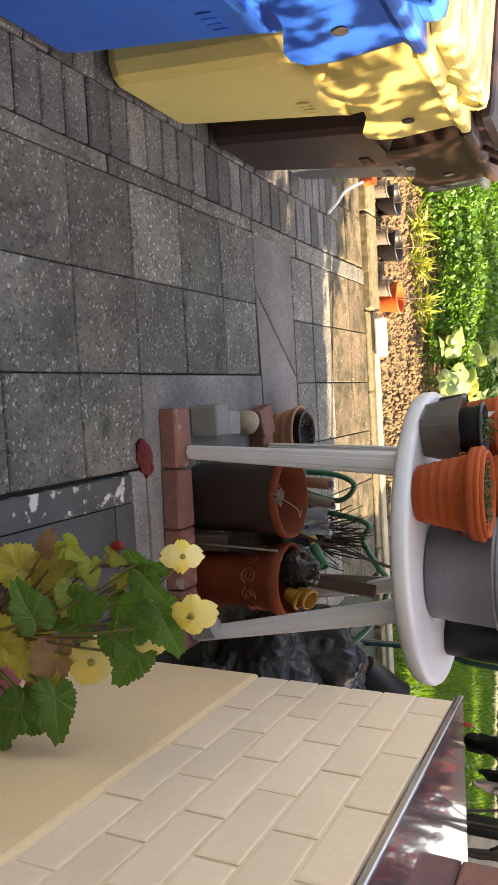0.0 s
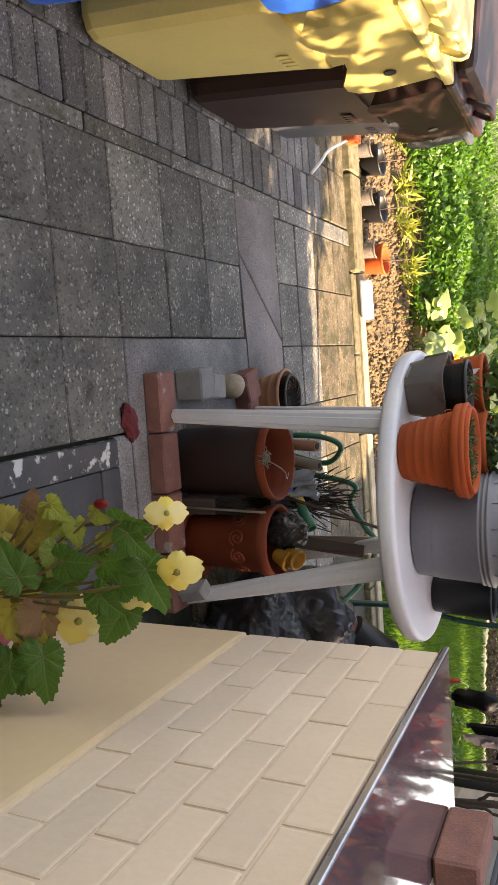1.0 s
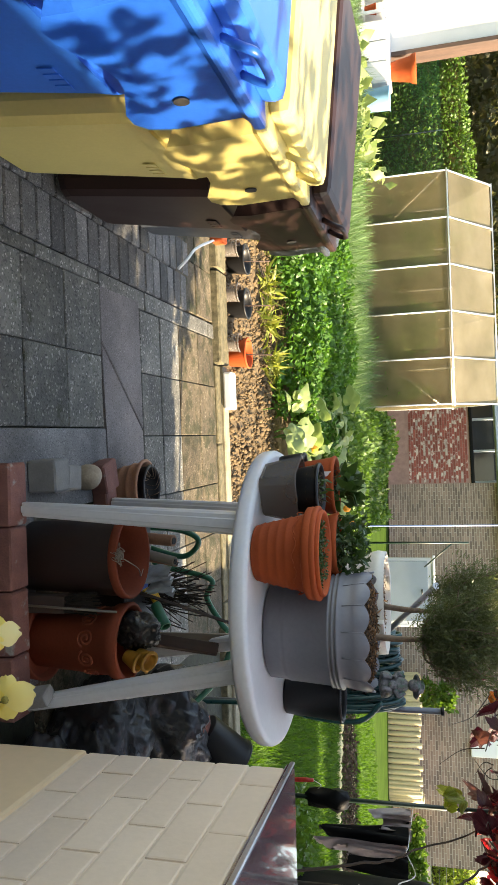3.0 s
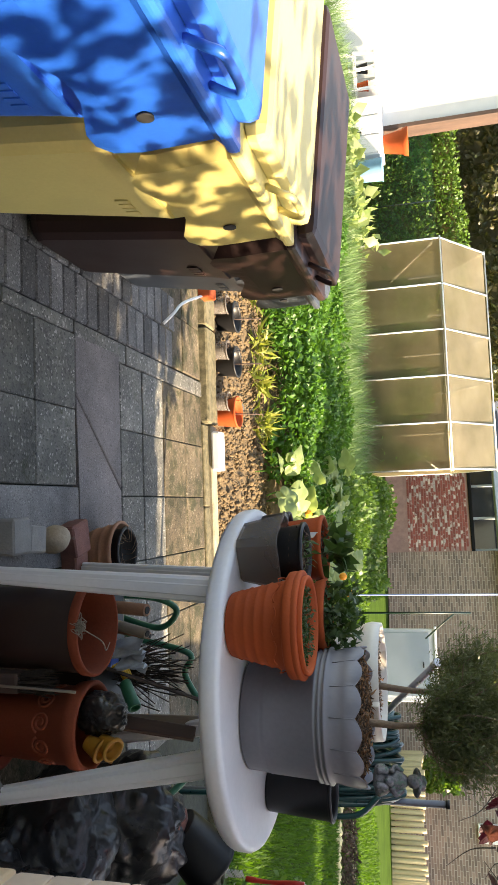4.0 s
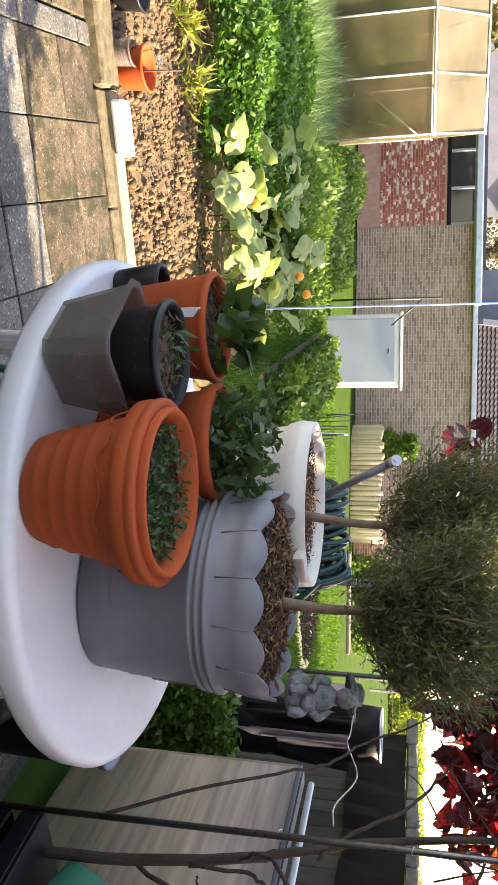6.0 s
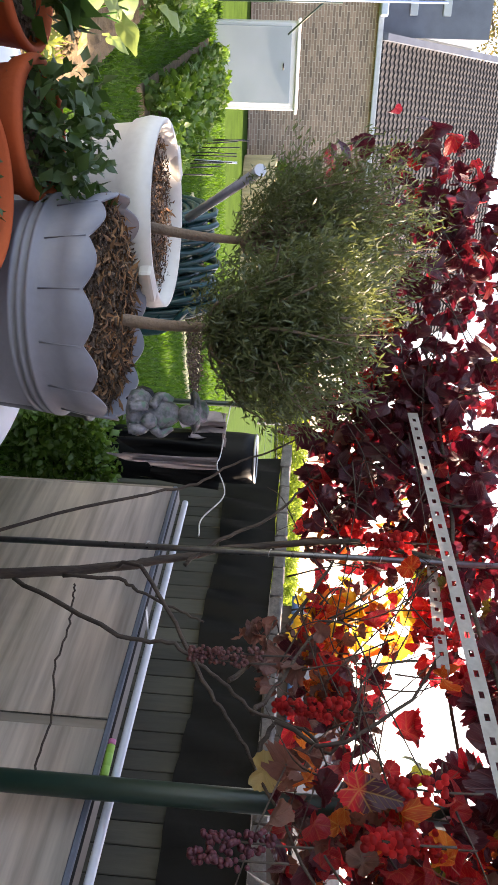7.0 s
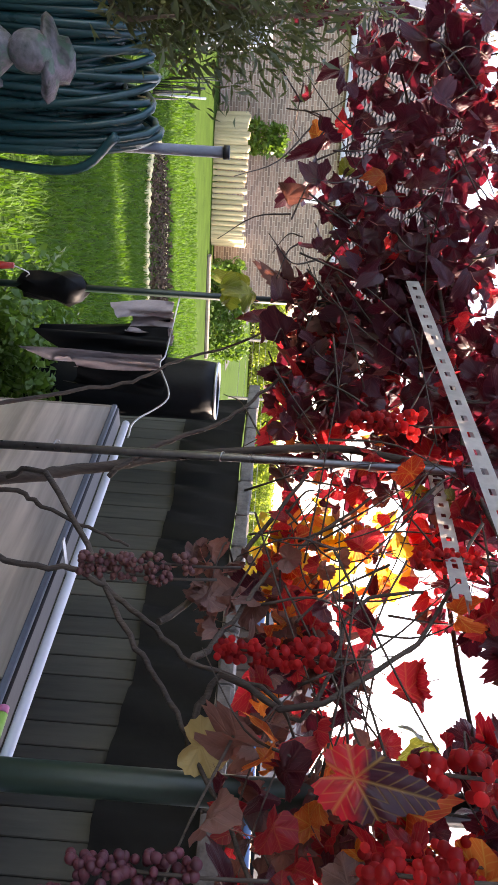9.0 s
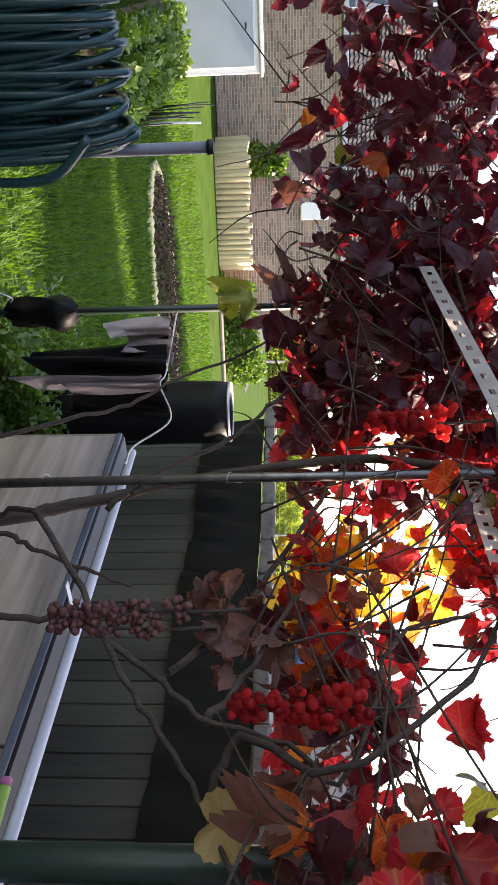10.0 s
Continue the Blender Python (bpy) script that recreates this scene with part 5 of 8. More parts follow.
for s in (-1, 1):
    bm = bmesh.new()
    add_box(bm, 0, 3.9, -0.25, 7.2, -0.1, 0.08, m=pose(0, 0, 6.72, 0, 0, 0) @ Matrix.Diagonal((s, 1, 1, 1)) @ pose(0, 0, 0, 0, 38.7, 0))
    part("roof_slope", bm, M_ROOF, far)
    bm = bmesh.new()
    add_box(bm, 0, 3.9, -0.35, -0.26, -0.16, 0.1, m=pose(0, 0, 6.72, 0, 0, 0) @ Matrix.Diagonal((s, 1, 1, 1)) @ pose(0, 0, 0, 0, 38.7, 0))
    part("barge_board", bm, M_WHITEPAINT, far)


def tree(name, label, at, height, trunk_r, crown, n, leaf, material, seed):
    t = thing(name, label, "tree", at)
    rng = np.random.default_rng(seed)
    bm = bmesh.new()
    add_tube(bm, curve_pts([(0, 0, -0.1), (0.1, 0.05, height * 0.4), (0, 0.1, height * 0.8)], 5), [trunk_r * (1 - 0.07 * k) for k in range(11)], 8)
    for k in range(9):
        a, z = k * 2.4, height * (0.35 + 0.055 * k)
        add_tube(bm, curve_pts([(0.05, 0.05, z), (math.cos(a) * crown * 0.4, math.sin(a) * crown * 0.4, z + 0.5), (math.cos(a) * crown * 0.8, math.sin(a) * crown * 0.8, z + 0.9)], 3), [trunk_r * 0.35 * (1 - 0.12 * q) for q in range(7)], 5)
    part("trunk", bm, M_BARK, t)
    pos = []
    clumps = 46 if height < 11.3 else 130
    for k in range(clumps):
        a, u = rng.uniform(0, 2 * np.pi), rng.uniform(0, 1)
        zc = height * (0.35 + 0.65 * u)
        rc = crown * (1 - abs(u - 0.35) * 0.9) * rng.uniform(0.3, 1.0)
        c = np.array([math.cos(a) * rc, math.sin(a) * rc, zc])
        pos.append(c + rng.normal(size=(n // clumps, 3)) * crown * 0.2)
    pos = np.concatenate(pos)
    v, f2 = leaf_cloud(pos, rng.normal(size=pos.shape), rng.uniform(0.7, 1.3, len(pos)) * leaf, 0.6, 0.1, rng)
    tagged(arrays("crown", v, f2, material, t), kind="stuff")
    return t


tree("garden_tree", "tall autumn tree with thinning yellow leaves", (3.5, 31, 0), 11, 0.3, 3.6, 22000, 0.14, L_AUTUMN, 71)
tree("garden_tree", "tall autumn tree with thinning yellow leaves", (-3.5, 36, 0), 12, 0.3, 4.0, 22000, 0.14, L_AUTUMN, 72)
# two unseen trees added towards the sun to throw shadow bands over the lawn
tree("conifer", "tall dense dark conifer out of view, added for lawn shade bands", (18, 2.35, 0), 11.4, 0.2, 0.85, 34000, 0.42, L_DARK, 73)
tree("conifer", "tall dense dark conifer out of view, added for lawn shade bands", (22, 4.55, 0), 14.2, 0.2, 1.25, 44000, 0.5, L_DARK, 74)

# ---------- lawn ----------
rng = np.random.default_rng(81)
x, y = scatter(1.3, 9.0, 1.5, 12.0, 100000, rng, lambda x, y: (y > 2.75 - (x > 2.4) * 1.2) & (x - 1.45 > (y - 2.7) * -0.2) & ~((y > 5.8) & (y < 10.5) & (np.abs(x - 2.22 - 0.125 * (y - 6)) < 0.45)) & (rng.uniform(0, 1, len(x)) < np.clip(5.5 / (y + 1), 0.25, 1)))
v, t = blades(np.stack([x, y, np.full(len(x), -0.06)], 1), rng.uniform(0.05, 0.1, len(x)) * (0.7 + 0.6 * wavy(x, y, 3)), rng.uniform(0.1, 0.9, len(x)), rng.uniform(0.006, 0.012, len(x)) * (1 + y * 0.12), rng)
tagged(arrays("lawn_grass", v, t, L_GRASS), "green lawn of short mown grass", "grass", kind="stuff")
setting(flat("lane", 0, 1, 0, 1, 0, mat("dark_asphalt", (0.05, 0.05, 0.052), (0.03, 0.03, 0.032), rough=0.9, scale=4, fine=60, bump=0.2), 2, 2), "dark asphalt lane beyond the lawn", "lane").matrix_world = pose(13.6, 21.5, -0.045, 0, 0, 62) @ Matrix.Diagonal((24, 5.0, 1, 1)) @ pose(0, -0.5, 0)
leaf_wall("leafy_shrub", "bright leafy shrub between table and cold frame", 2.25, 2.85, 2.0, 2.7, -0.05, 0.5, 3600, 0.05, L_HEDGE, 82, "shrub", 0.15)
# stone-edged flower bed on the lawn
fb = setting(flat("flower_bed", 0, 1, 0, 1, 0, M_SOIL, 2, 2), "dark flower bed on the lawn edged with pale stones", "flower bed")
fb.data.clear_geometry()
bm = bmesh.new()
axis0, axis1 = Vector((3.75, 8.2, 0)), Vector((6.3, 7.6, 0))
ring = []
for k in range(40):
    a = 2 * math.pi * k / 40
    u, w = 0.5 + 0.5 * math.cos(a) * (1.0 if abs(math.cos(a)) < 0.8 else 1.05), math.sin(a)
    ring.append(axis0.lerp(axis1, u) + Vector((0.22, 0.95, 0)) * w * 0.75)
bm.faces.new([bm.verts.new((p.x, p.y, -0.025)) for p in ring])
bm.to_mesh(fb.data)
bm.free()
rs2 = random.Random(83)
bm = bmesh.new()
bmesh.ops.create_icosphere(bm, subdivisions=1, radius=0.075)
for vert in bm.verts:
    vert.co *= rs2.uniform(0.8, 1.2)
    vert.co.z *= 0.65
me = bpy.data.meshes.new("edging_stone")
bm.to_mesh(me)
bm.free()
me.materials.append(mat("pale_edging_stone", (0.7, 0.6, 0.3), (0.5, 0.45, 0.25), rough=0.85, spread=0.2))
for k in range(0, 80):
    a = k / 80 * 40
    p = ring[int(a) % 40].lerp(ring[(int(a) + 1) % 40], a % 1)
    o = part_of("edging_stone", me, None, fb)
    o.matrix_world = pose(p.x, p.y, -0.03, 0, 0, rs2.uniform(0, 360)) @ Matrix.Scale(rs2.uniform(0.75, 1.1), 4)
rng = np.random.default_rng(84)
n = 2600
k = rng.integers(0, 40, n)
c = np.array((axis0 + axis1) / 2)
pos = c + (np.array(ring)[k] - c) * np.sqrt(rng.uniform(0, 0.9, (n, 1)))
pos[:, 2] = rng.uniform(-0.03, 0.06, n)
v, t = leaf_cloud(pos, rng.normal(size=(n, 3)), rng.uniform(0.03, 0.09, n), 0.4, 0.2, rng)
tagged(arrays("dry_stalks", v, t, M_MULCH), "dry brown stalks in the flower bed", "plants", kind="stuff")
# split-log edging box
log = thing("log_edging", "curved wall of pale split logs round a compost heap", "compost box", (0, 0, 0))
bm = bmesh.new()
add_lathe(bm, [(0.045, 0), (0.05, 0.01), (0.05, 0.74), (0.042, 0.755)], 8)
me = bpy.data.meshes.new("log")
bmesh.ops.recalc_face_normals(bm, faces=bm.faces)
bm.to_mesh(me)
bm.free()
me.materials.append(M_REED)
pts = curve_pts([(5.95, 16.3, -0.05), (6.05, 15.9, -0.05), (6.5, 15.65, -0.05), (7.4, 15.35, -0.05), (8.2, 15.1, -0.05), (8.5, 15.3, -0.05), (8.55, 15.75, -0.05)], 8)
for k, p in enumerate(pts):
    for q in range(0, 1):
        o = part_of("log", me, None, log)
        o.matrix_world = pose(p.x, p.y, p.z, rs2.uniform(-2, 2), rs2.uniform(-2, 2), rs2.uniform(0, 360)) @ Matrix.Diagonal((1.15, 1.15, rs2.uniform(0.93, 1.05), 1))
bm = bmesh.new()
add_box(bm, 4.2, 6.6, 12.6, 12.85, -0.06, 0.02, 0.02, m=pose(0, 0, 0))
plank = tagged(part("border_plank", bm, M_WOOD), "weathered plank lying before the log edging", "plank")
plank.matrix_world = pose(-1.2, 4.3, 0, 0, 0, -16) @ pose(2.2, -0.3, 0)
leaf_wall("ivy_tuft", "green climber leaves on the bungalow wall", 6.1, 6.7, 16.2, 16.5, 0.2, 1.5, 900, 0.13, L_HEDGE, 85, "climber", 0.3)
leaf_wall("low_shrubs", "low green shrubs at the foot of bungalow", 8.8, 11.5, 14.9, 15.2, -0.05, 0.8, 2600, 0.13, L_HEDGE, 86, "shrub", 0.3)
# grey cabinet with a door
gd = thing("grey_cabinet", "grey-blue garden cabinet with white frame and small handle", "cabinet", (2.82, 11.05, -0.06), -8)
bm = bmesh.new()
add_box(bm, -0.58, 0.58, 0, 0.5, 0, 1.21, 0.01)
part("body", bm, M_WHITEPAINT, gd)
bm = bmesh.new()
add_box(bm, -0.53, 0.49, -0.025, -0.004, 0.02, 1.13, 0.006)
d = part("door", bm, M_GREYDOOR, gd, "plain grey-blue door")
bm = bmesh.new()
add_tube(bm, [(-0.05, -0.03, 1.03), (-0.05, -0.06, 1.03), (0.03, -0.06, 1.03)], 0.012, 6)
part("handle", bm, M_BLACKPL, d)
bm = bmesh.new()
add_box(bm, -0.62, 0.62, -0.05, 0.54, 1.21, 1.25, 0.008)
part("top", bm, M_WHITEPAINT, gd)
# thin garden poles
for at, h, r, m2, lab in (((0.73, 3.42, 0), 2.05, 0.0055, mat("blue_pole", (0.25, 0.35, 0.6), rough=0.35), "tall thin blue-white garden pole"), ((1.9, 10.6, 0), 1.75, 0.018, M_GREENPOLE, "dark green clothes-line post with brace")):
    p = thing("garden_pole", lab, "pole", at)
    bm = bmesh.new()
    add_tube(bm, [(0, 0, -0.1), (0, 0, h)], r, 8)
    part("pole", bm, m2, p)
    if r > 0.015:
        bm = bmesh.new()
        add_tube(bm, [(0.0, 0.0, h - 0.25), (0.42, 0.1, h - 0.72)], 0.013, 6)
        part("brace", bm, m2, p)
# two rows of leafy crops and a row of thin black rods
bm = bmesh.new()
bm.faces.new([bm.verts.new(p) for p in ((1.77, 5.8, -0.052), (2.65, 5.8, -0.052), (3.23, 10.5, -0.052), (2.33, 10.5, -0.052))])
setting(part("crop_bed", bm, M_SOIL), "narrow bed of dark soil on the lawn's edge", "soil")
for x0, x1 in ((1.93, 2.5), (2.23, 2.8), (2.5, 3.05)):
    rng = np.random.default_rng(int(x0 * 100))
    n = 2600
    f = rng.uniform(0, 1, n)
    pos = np.stack([x0 + (x1 - x0) * f + rng.normal(0, 0.045, n), 6.0 + 4.4 * f, rng.uniform(-0.05, 0.2, n) * (0.7 + 0.6 * np.abs(np.sin(f * 60)))], 1)
    v, t = leaf_cloud(pos, rng.normal(size=(n, 3)) + np.array([0, 0, 0.5]), rng.uniform(0.05, 0.11, n), 0.7, 0.1, rng)
    tagged(arrays("crop_row", v, t, L_HEDGE), "row of leafy green crops on the lawn's edge", "vegetables", kind="stuff")
for k in range(10):
    f = k / 9
    rod = thing("support_rod", "thin black plant support rod in the lawn", "rod", (2.65 + 0.75 * f, 6.2 + 3.4 * f, -0.06), group="rods in the lawn")
    bm = bmesh.new()
    add_tube(bm, [(0, 0, 0), (rs2.uniform(-0.05, 0.03), 0.03, 0.62 + rs2.uniform(-0.1, 0.1))], 0.007, 6)
    part("rod", bm, M_BLACKPL, rod)
rod = thing("support_rod", "thin white plant support rod in the lawn", "rod", (3.2, 8.2, -0.06), group="rods in the lawn")
bm = bmesh.new()
add_tube(bm, [(0, 0, 0), (0.02, 0.0, 0.62)], 0.013, 6)
part("rod", bm, M_WHITEPAINT, rod)

# ---------- cold frame behind the vine ----------
cf = thing("cold_frame", "long low cold frame of cloudy ribbed plastic sheet", "cold frame", (2.045, 0, 0), -7.2)
for y0, y1 in ((0.37, 1.51), (-0.62, 0.33)):
    n = 46
    vs, fs = [], []
    for k in range(n + 1):
        yy = y0 + (y1 - y0) * k / n
        off = 0.0022 * (k % 2)
        vs += [(off, yy, 0.02), (off, yy, 0.93), (off + 0.006, yy, 0.93), (off + 0.006, yy, 0.02)]
    for k in range(n):
        a = k * 4
        for i in range(4):
            j = (i + 1) % 4
            fs.append((a + i, a + j, a + 4 + j, a + 4 + i))
    arrays("sheet", vs, fs, M_PANEL, cf)
bm = bmesh.new()
add_box(bm, 0.012, 0.085, -0.65, 1.53, 0.931, 0.955, 0.004)
part("top_rail", bm, M_BLACKPL, cf, "dark top rail")
bm = bmesh.new()
add_box(bm, 0.0, 0.0115, -0.65, 1.53, 0.931, 0.949, 0.003)
part("edge_profile", bm, M_SLATE, cf, "blue-grey edge profile")
for y in (-0.64, 0.35, 1.52):
    bm = bmesh.new()
    add_box(bm, 0.008, 0.045, y - 0.018, y + 0.018, -0.05, 0.93, 0.003)
    part("post", bm, M_WOOD, cf)
bm = bmesh.new()
add_box(bm, 0.045, 0.9, -0.65, 1.53, 0.2, 0.22)
part("inner_shelf", bm, M_DARKWOOD, cf)
bm = bmesh.new()
add_box(bm, 0.9, 0.93, -0.65, 1.53, -0.05, 0.35)
part("back_board", bm, M_OLIVE, cf)
pipe = thing("white_pipe", "long pale plastic pipe lying along the cold frame", "pipe", (-0.085, 0, 0.021), -7.2)
bm = bmesh.new()
add_tube(bm, [(2.13, -0.7, 0.972), (2.14, 1.72, 0.972)], 0.0125, 12)
part("tube", bm, mat("pale_blue_grey_pipe", (0.5, 0.53, 0.6), (0.42, 0.45, 0.52), rough=0.35, bump=0.04), pipe)
for y in (-0.3, 1.0):
    bm = bmesh.new()
    add_box(bm, 2.03, 2.15, y - 0.01, y + 0.01, 0.9555, 0.958)
    part("clip", bm, M_STEEL, pipe)

# ---------- boundary fence ----------
fence = thing("boundary_fence", "dark board fence draped with black sheeting under a stone coping", "fence", (3.0, 0, 0), -7.0)
rs3 = random.Random(91)
y = -2.4
while y < 2.95:
    w = rs3.uniform(0.085, 0.115)
    bm = bmesh.new()
    add_box(bm, -0.01, 0.012, y, y + w - 0.003, -0.06, 1.3 + rs3.uniform(-0.01, 0.01), 0.003)
    part("board", bm, M_OLIVE, fence)
    y += w
n, m2 = 120, 8
vs, fs = [], []
for k in range(n + 1):
    yy = -2.4 + 5.38 * k / n
    for q in range(m2 + 1):
        zz = 1.05 - 0.03 * abs(math.sin(yy * 3.1)) + (1.361 - 1.05 + 0.02 * abs(math.sin(yy * 3.1))) * q / m2
        vs.append((-0.04 - 0.018 * math.sin(yy * 31 + q * 0.4) * (1 - q / m2 * 0.5) - 0.01 * math.sin(yy * 77), yy, zz))
for k in range(n):
    for q in range(m2):
        a = k * (m2 + 1) + q
        fs.append((a, a + 1, a + m2 + 2, a + m2 + 1))
arrays("sheeting", vs, fs, M_BLACKSHEET, fence, "black plastic sheeting", smooth=True)
y = -2.4
while y < 2.9:
    w = 0.24
    bm = bmesh.new()
    add_box(bm, -0.07, 0.07, y, y + w - 0.008, 1.36, 1.42, 0.012, segs=2)
    for vert in bm.verts:
        vert.co.x += 0.012 * math.sin(vert.co.y * 40)
        vert.co.z += rs3.uniform(-0.009, 0.009)
    part("coping_stone", bm, M_CAP, fence)
    y += w
b = thing("barrel", "black plastic barrel with thin pale rim", "barrel", (2.8, 2.36, -0.06))
b.scale = (0.85, 0.85, 1.18)
bm = bmesh.new()
add_lathe(bm, [(0.15, 0), (0.16, 0.02), (0.18, 0.5), (0.17, 1.03), (0.16, 1.09), (0.15, 1.09), (0.15, 0.8)], 28)
part("barrel_wall", bm, M_BLACKSHEET, b)
bm = bmesh.new()
add_lathe(bm, [(0.163, 1.082), (0.167, 1.087), (0.163, 1.094), (0.157, 1.094), (0.157, 1.082)], 28)
part("rim", bm, M_STEEL, b, "pale shiny rim")
# neighbour's far fence and trees
nf = thing("far_fence", "wire fence on posts across the far meadow", "fence", (0, 0, 0))
for k in range(9):
    x0, y0 = 13 + k * 1.9, 26.5 - k * 1.3
    bm = bmesh.new()
    add_box(bm, x0 - 0.04, x0 + 0.04, y0 - 0.04, y0 + 0.04, -0.06, 1.35)
    part("post", bm, M_GREYBLOCK, nf)
for z0 in (0.3, 0.55, 0.8, 1.05, 1.3):
    bm = bmesh.new()
    add_tube(bm, [(13, 26.5, z0), (28.2, 16.1, z0)], 0.008, 4)
    part("wire", bm, M_STEEL, nf)
leaf_wall("far_trees", "lime-green hedge row beyond the meadow, sunlight put into its leaf colour", 14, 75, 44, 50, 0, 2.5, 60000, 0.22, L_HEDGE_LIT, 92, "trees", 0.5)
# box behind the leaves, coloured dark in place of the row's inner shade
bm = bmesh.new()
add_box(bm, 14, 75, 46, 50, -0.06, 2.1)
tagged(part("far_trees_core", bm, L_DARK), "solid box, dark for the shade inside the far row of trees", "trees", kind="stuff")
leaf_wall("far_trees", "dark row of trees beyond the meadow", -40, -6, 38, 46, 0, 9.0, 9000, 0.6, L_DARK, 93, "trees", 3.0)
fs_ = thing("field_shed", "dark wooden shed with blue gutter past the fence", "shed", (7.0, 4.6, -0.06), 27.5)
bm = bmesh.new()
add_box(bm, 0, 2.2, -5.2, 0.0, 0, 1.62)
part("shed_wall", bm, M_DARKWOOD, fs_)
for k in range(26):
    bm = bmesh.new()
    add_box(bm, -0.02, -0.002, -5.2 + k * 0.2, -5.02 + k * 0.2, 0, 1.62, 0.004)
    part("board", bm, M_DARKWOOD, fs_)
for k in range(4):
    bm = bmesh.new()
    add_box(bm, -0.035, -0.021, -0.95 - k * 1.2, -0.45 - k * 1.2, 0.9, 1.4)
    part("hatch", bm, M_OLIVE, fs_)
bm = bmesh.new()
add_tube(bm, [(-0.08, 0.1, 1.63), (-0.08, -5.2, 1.63)], 0.045, 10)
part("gutter", bm, mat("blue_plastic_gutter", (0.08, 0.16, 0.32), rough=0.4, bump=0.05), fs_, "blue plastic gutter")
bm = bmesh.new()
add_box(bm, -0.03, 2.3, -5.3, 0.1, 1.68, 1.72)
for vert in bm.verts:
    vert.co.z += max(0.0, vert.co.x) * 0.3
part("shed_roof", bm, M_BLACKSHEET, fs_)
rail = thing("neighbour_fence", "pale weathered board fence rail beyond the coping", "fence", (4.0, 0, -0.06))
for y0, y1 in ((-1.2, 0.6), (0.604, 2.38)):
    bm = bmesh.new()
    add_box(bm, -0.012, 0.012, y0, y1, 1.375, 1.455, 0.004)
    part("top_board", bm, M_WOOD, rail)
for k in range(36):
    bm = bmesh.new()
    add_box(bm, 0.014, 0.03, -1.2 + 0.1 * k, -1.11 + 0.1 * k, 0, 1.4, 0.003)
    part("board", bm, M_DARKWOOD, rail)

# ---------- poles, hose, washing ----------
hp = thing("hose_post", "grey metal post holding a coiled hose", "post", (1.28, 1.35, 0))
bm = bmesh.new()
add_tube(bm, [(0.005, 0, -0.05), (0, 0, 1.325)], 0.0135, 12)
part("pole", bm, mat("dull_grey_pipe", (0.2, 0.21, 0.23), rough=0.45, metal=0.3), hp)
bm = bmesh.new()
add_tube(bm, [(0, 0, 1.32), (0, 0, 1.335)], 0.017, 12)
part("cap", bm, M_BLACKPL, hp)
bm = bmesh.new()
add_box(bm, -0.3, 0.02, -0.02, 0.02, 0.985, 1.0, 0.003)
part("hook_arm", bm, M_BLACKPL, hp)
hose = thing("garden_hose", "coiled dark teal garden hose hanging from a post", "hose", (1.1, 1.35, 0.88))
pts = []
rs4 = random.Random(95)
for k in range(46 * 22 + 1):
    a = 2 * math.pi * k / 22
    lay_ = (k / 22)
    yy = -0.16 + 0.32 * (0.5 - 0.5 * math.cos(lay_ * 0.83)) 
    rr = 0.185 + 0.03 * math.sin(lay_ * 2.3) + 0.008 * math.sin(a * 3 + lay_)
    pts.append((yy * 1.0, rr * 0.55 * math.cos(a), -0.02 + rr * 1.4 * math.sin(a)))
bm = bmesh.new()
add_tube(bm, pts, 0.0095, 6)
part("coil", bm, M_HOSE, hose)
bm = bmesh.new()
add_tube(bm, curve_pts([(0.12, -0.1, 0.2), (0.2, -0.11, 0.1), (0.2, -0.1, -0.1), (0.16, -0.08, -0.35), (0.18, -0.06, -0.84)], 6), 0.011, 6)
part("loose_end", bm, M_HOSE, hose)
lance = thing("spray_lance", "grey slanted spray lance stuck in the coiled hose", "lance", (0, 0, 0))
bm = bmesh.new()
add_tube(bm, [(1.02, 1.4, 1.03), (0.64, 0.83, 1.315)], [0.013, 0.011], 10)
part("tube", bm, mat("lance_grey", (0.4, 0.4, 0.44), rough=0.35, metal=0.4), lance)
bm = bmesh.new()
add_tube(bm, [(0.645, 0.837, 1.311), (0.625, 0.808, 1.326)], 0.0135, 10)
part("nozzle", bm, M_STEEL, lance, "dull metal nozzle")

dp = thing("clothes_prop", "thin dark metal prop with black cloth tied round", "pole", (1.785, 1.52, 0))
bm = bmesh.new()
add_tube(bm, [(0, 0, -0.06), (0, 0, 1.98)], 0.011, 10)
part("pole", bm, M_GREENPOLE, dp)
bm = bmesh.new()
add_lathe(bm, [(0.015, 0.68), (0.034, 0.7), (0.045, 0.75), (0.036, 0.79), (0.052, 0.83), (0.04, 0.87), (0.012, 0.89)], 14)
for vert in bm.verts:
    vert.co += Vector((rs4.uniform(-0.012, 0.012), rs4.uniform(-0.012, 0.012), rs4.uniform(-0.01, 0.01)))
part("tied_cloth", bm, M_BLACKSHEET, dp, "bunched black cloth")
br = thing("scrub_brush", "red-handled scrubbing brush with white bristles hanging", "brush", (1.6, 1.3, 0.52))
bm = bmesh.new()
add_tube(bm, curve_pts([(0, 0, 0), (0.005, 0, 0.1), (0, 0, 0.24)], 4), [0.011, 0.012, 0.01, 0.009, 0.008, 0.009, 0.011, 0.011, 0.008], 8)
part("handle", bm, mat("red_plastic", (0.55, 0.03, 0.02), rough=0.35), br)
bm = bmesh.new()
for k in range(60):
    a, z0 = rs4.uniform(-0.4, 0.4), rs4.uniform(-0.07, 0.0)
    add_tube(bm, [(0.0, 0.0, z0), (-0.035 * math.cos(a), -0.03 * math.sin(a) - 0.012, z0 - 0.012)], 0.0012, 3, False)
part("bristles", bm, M_WHITEPAINT, br)
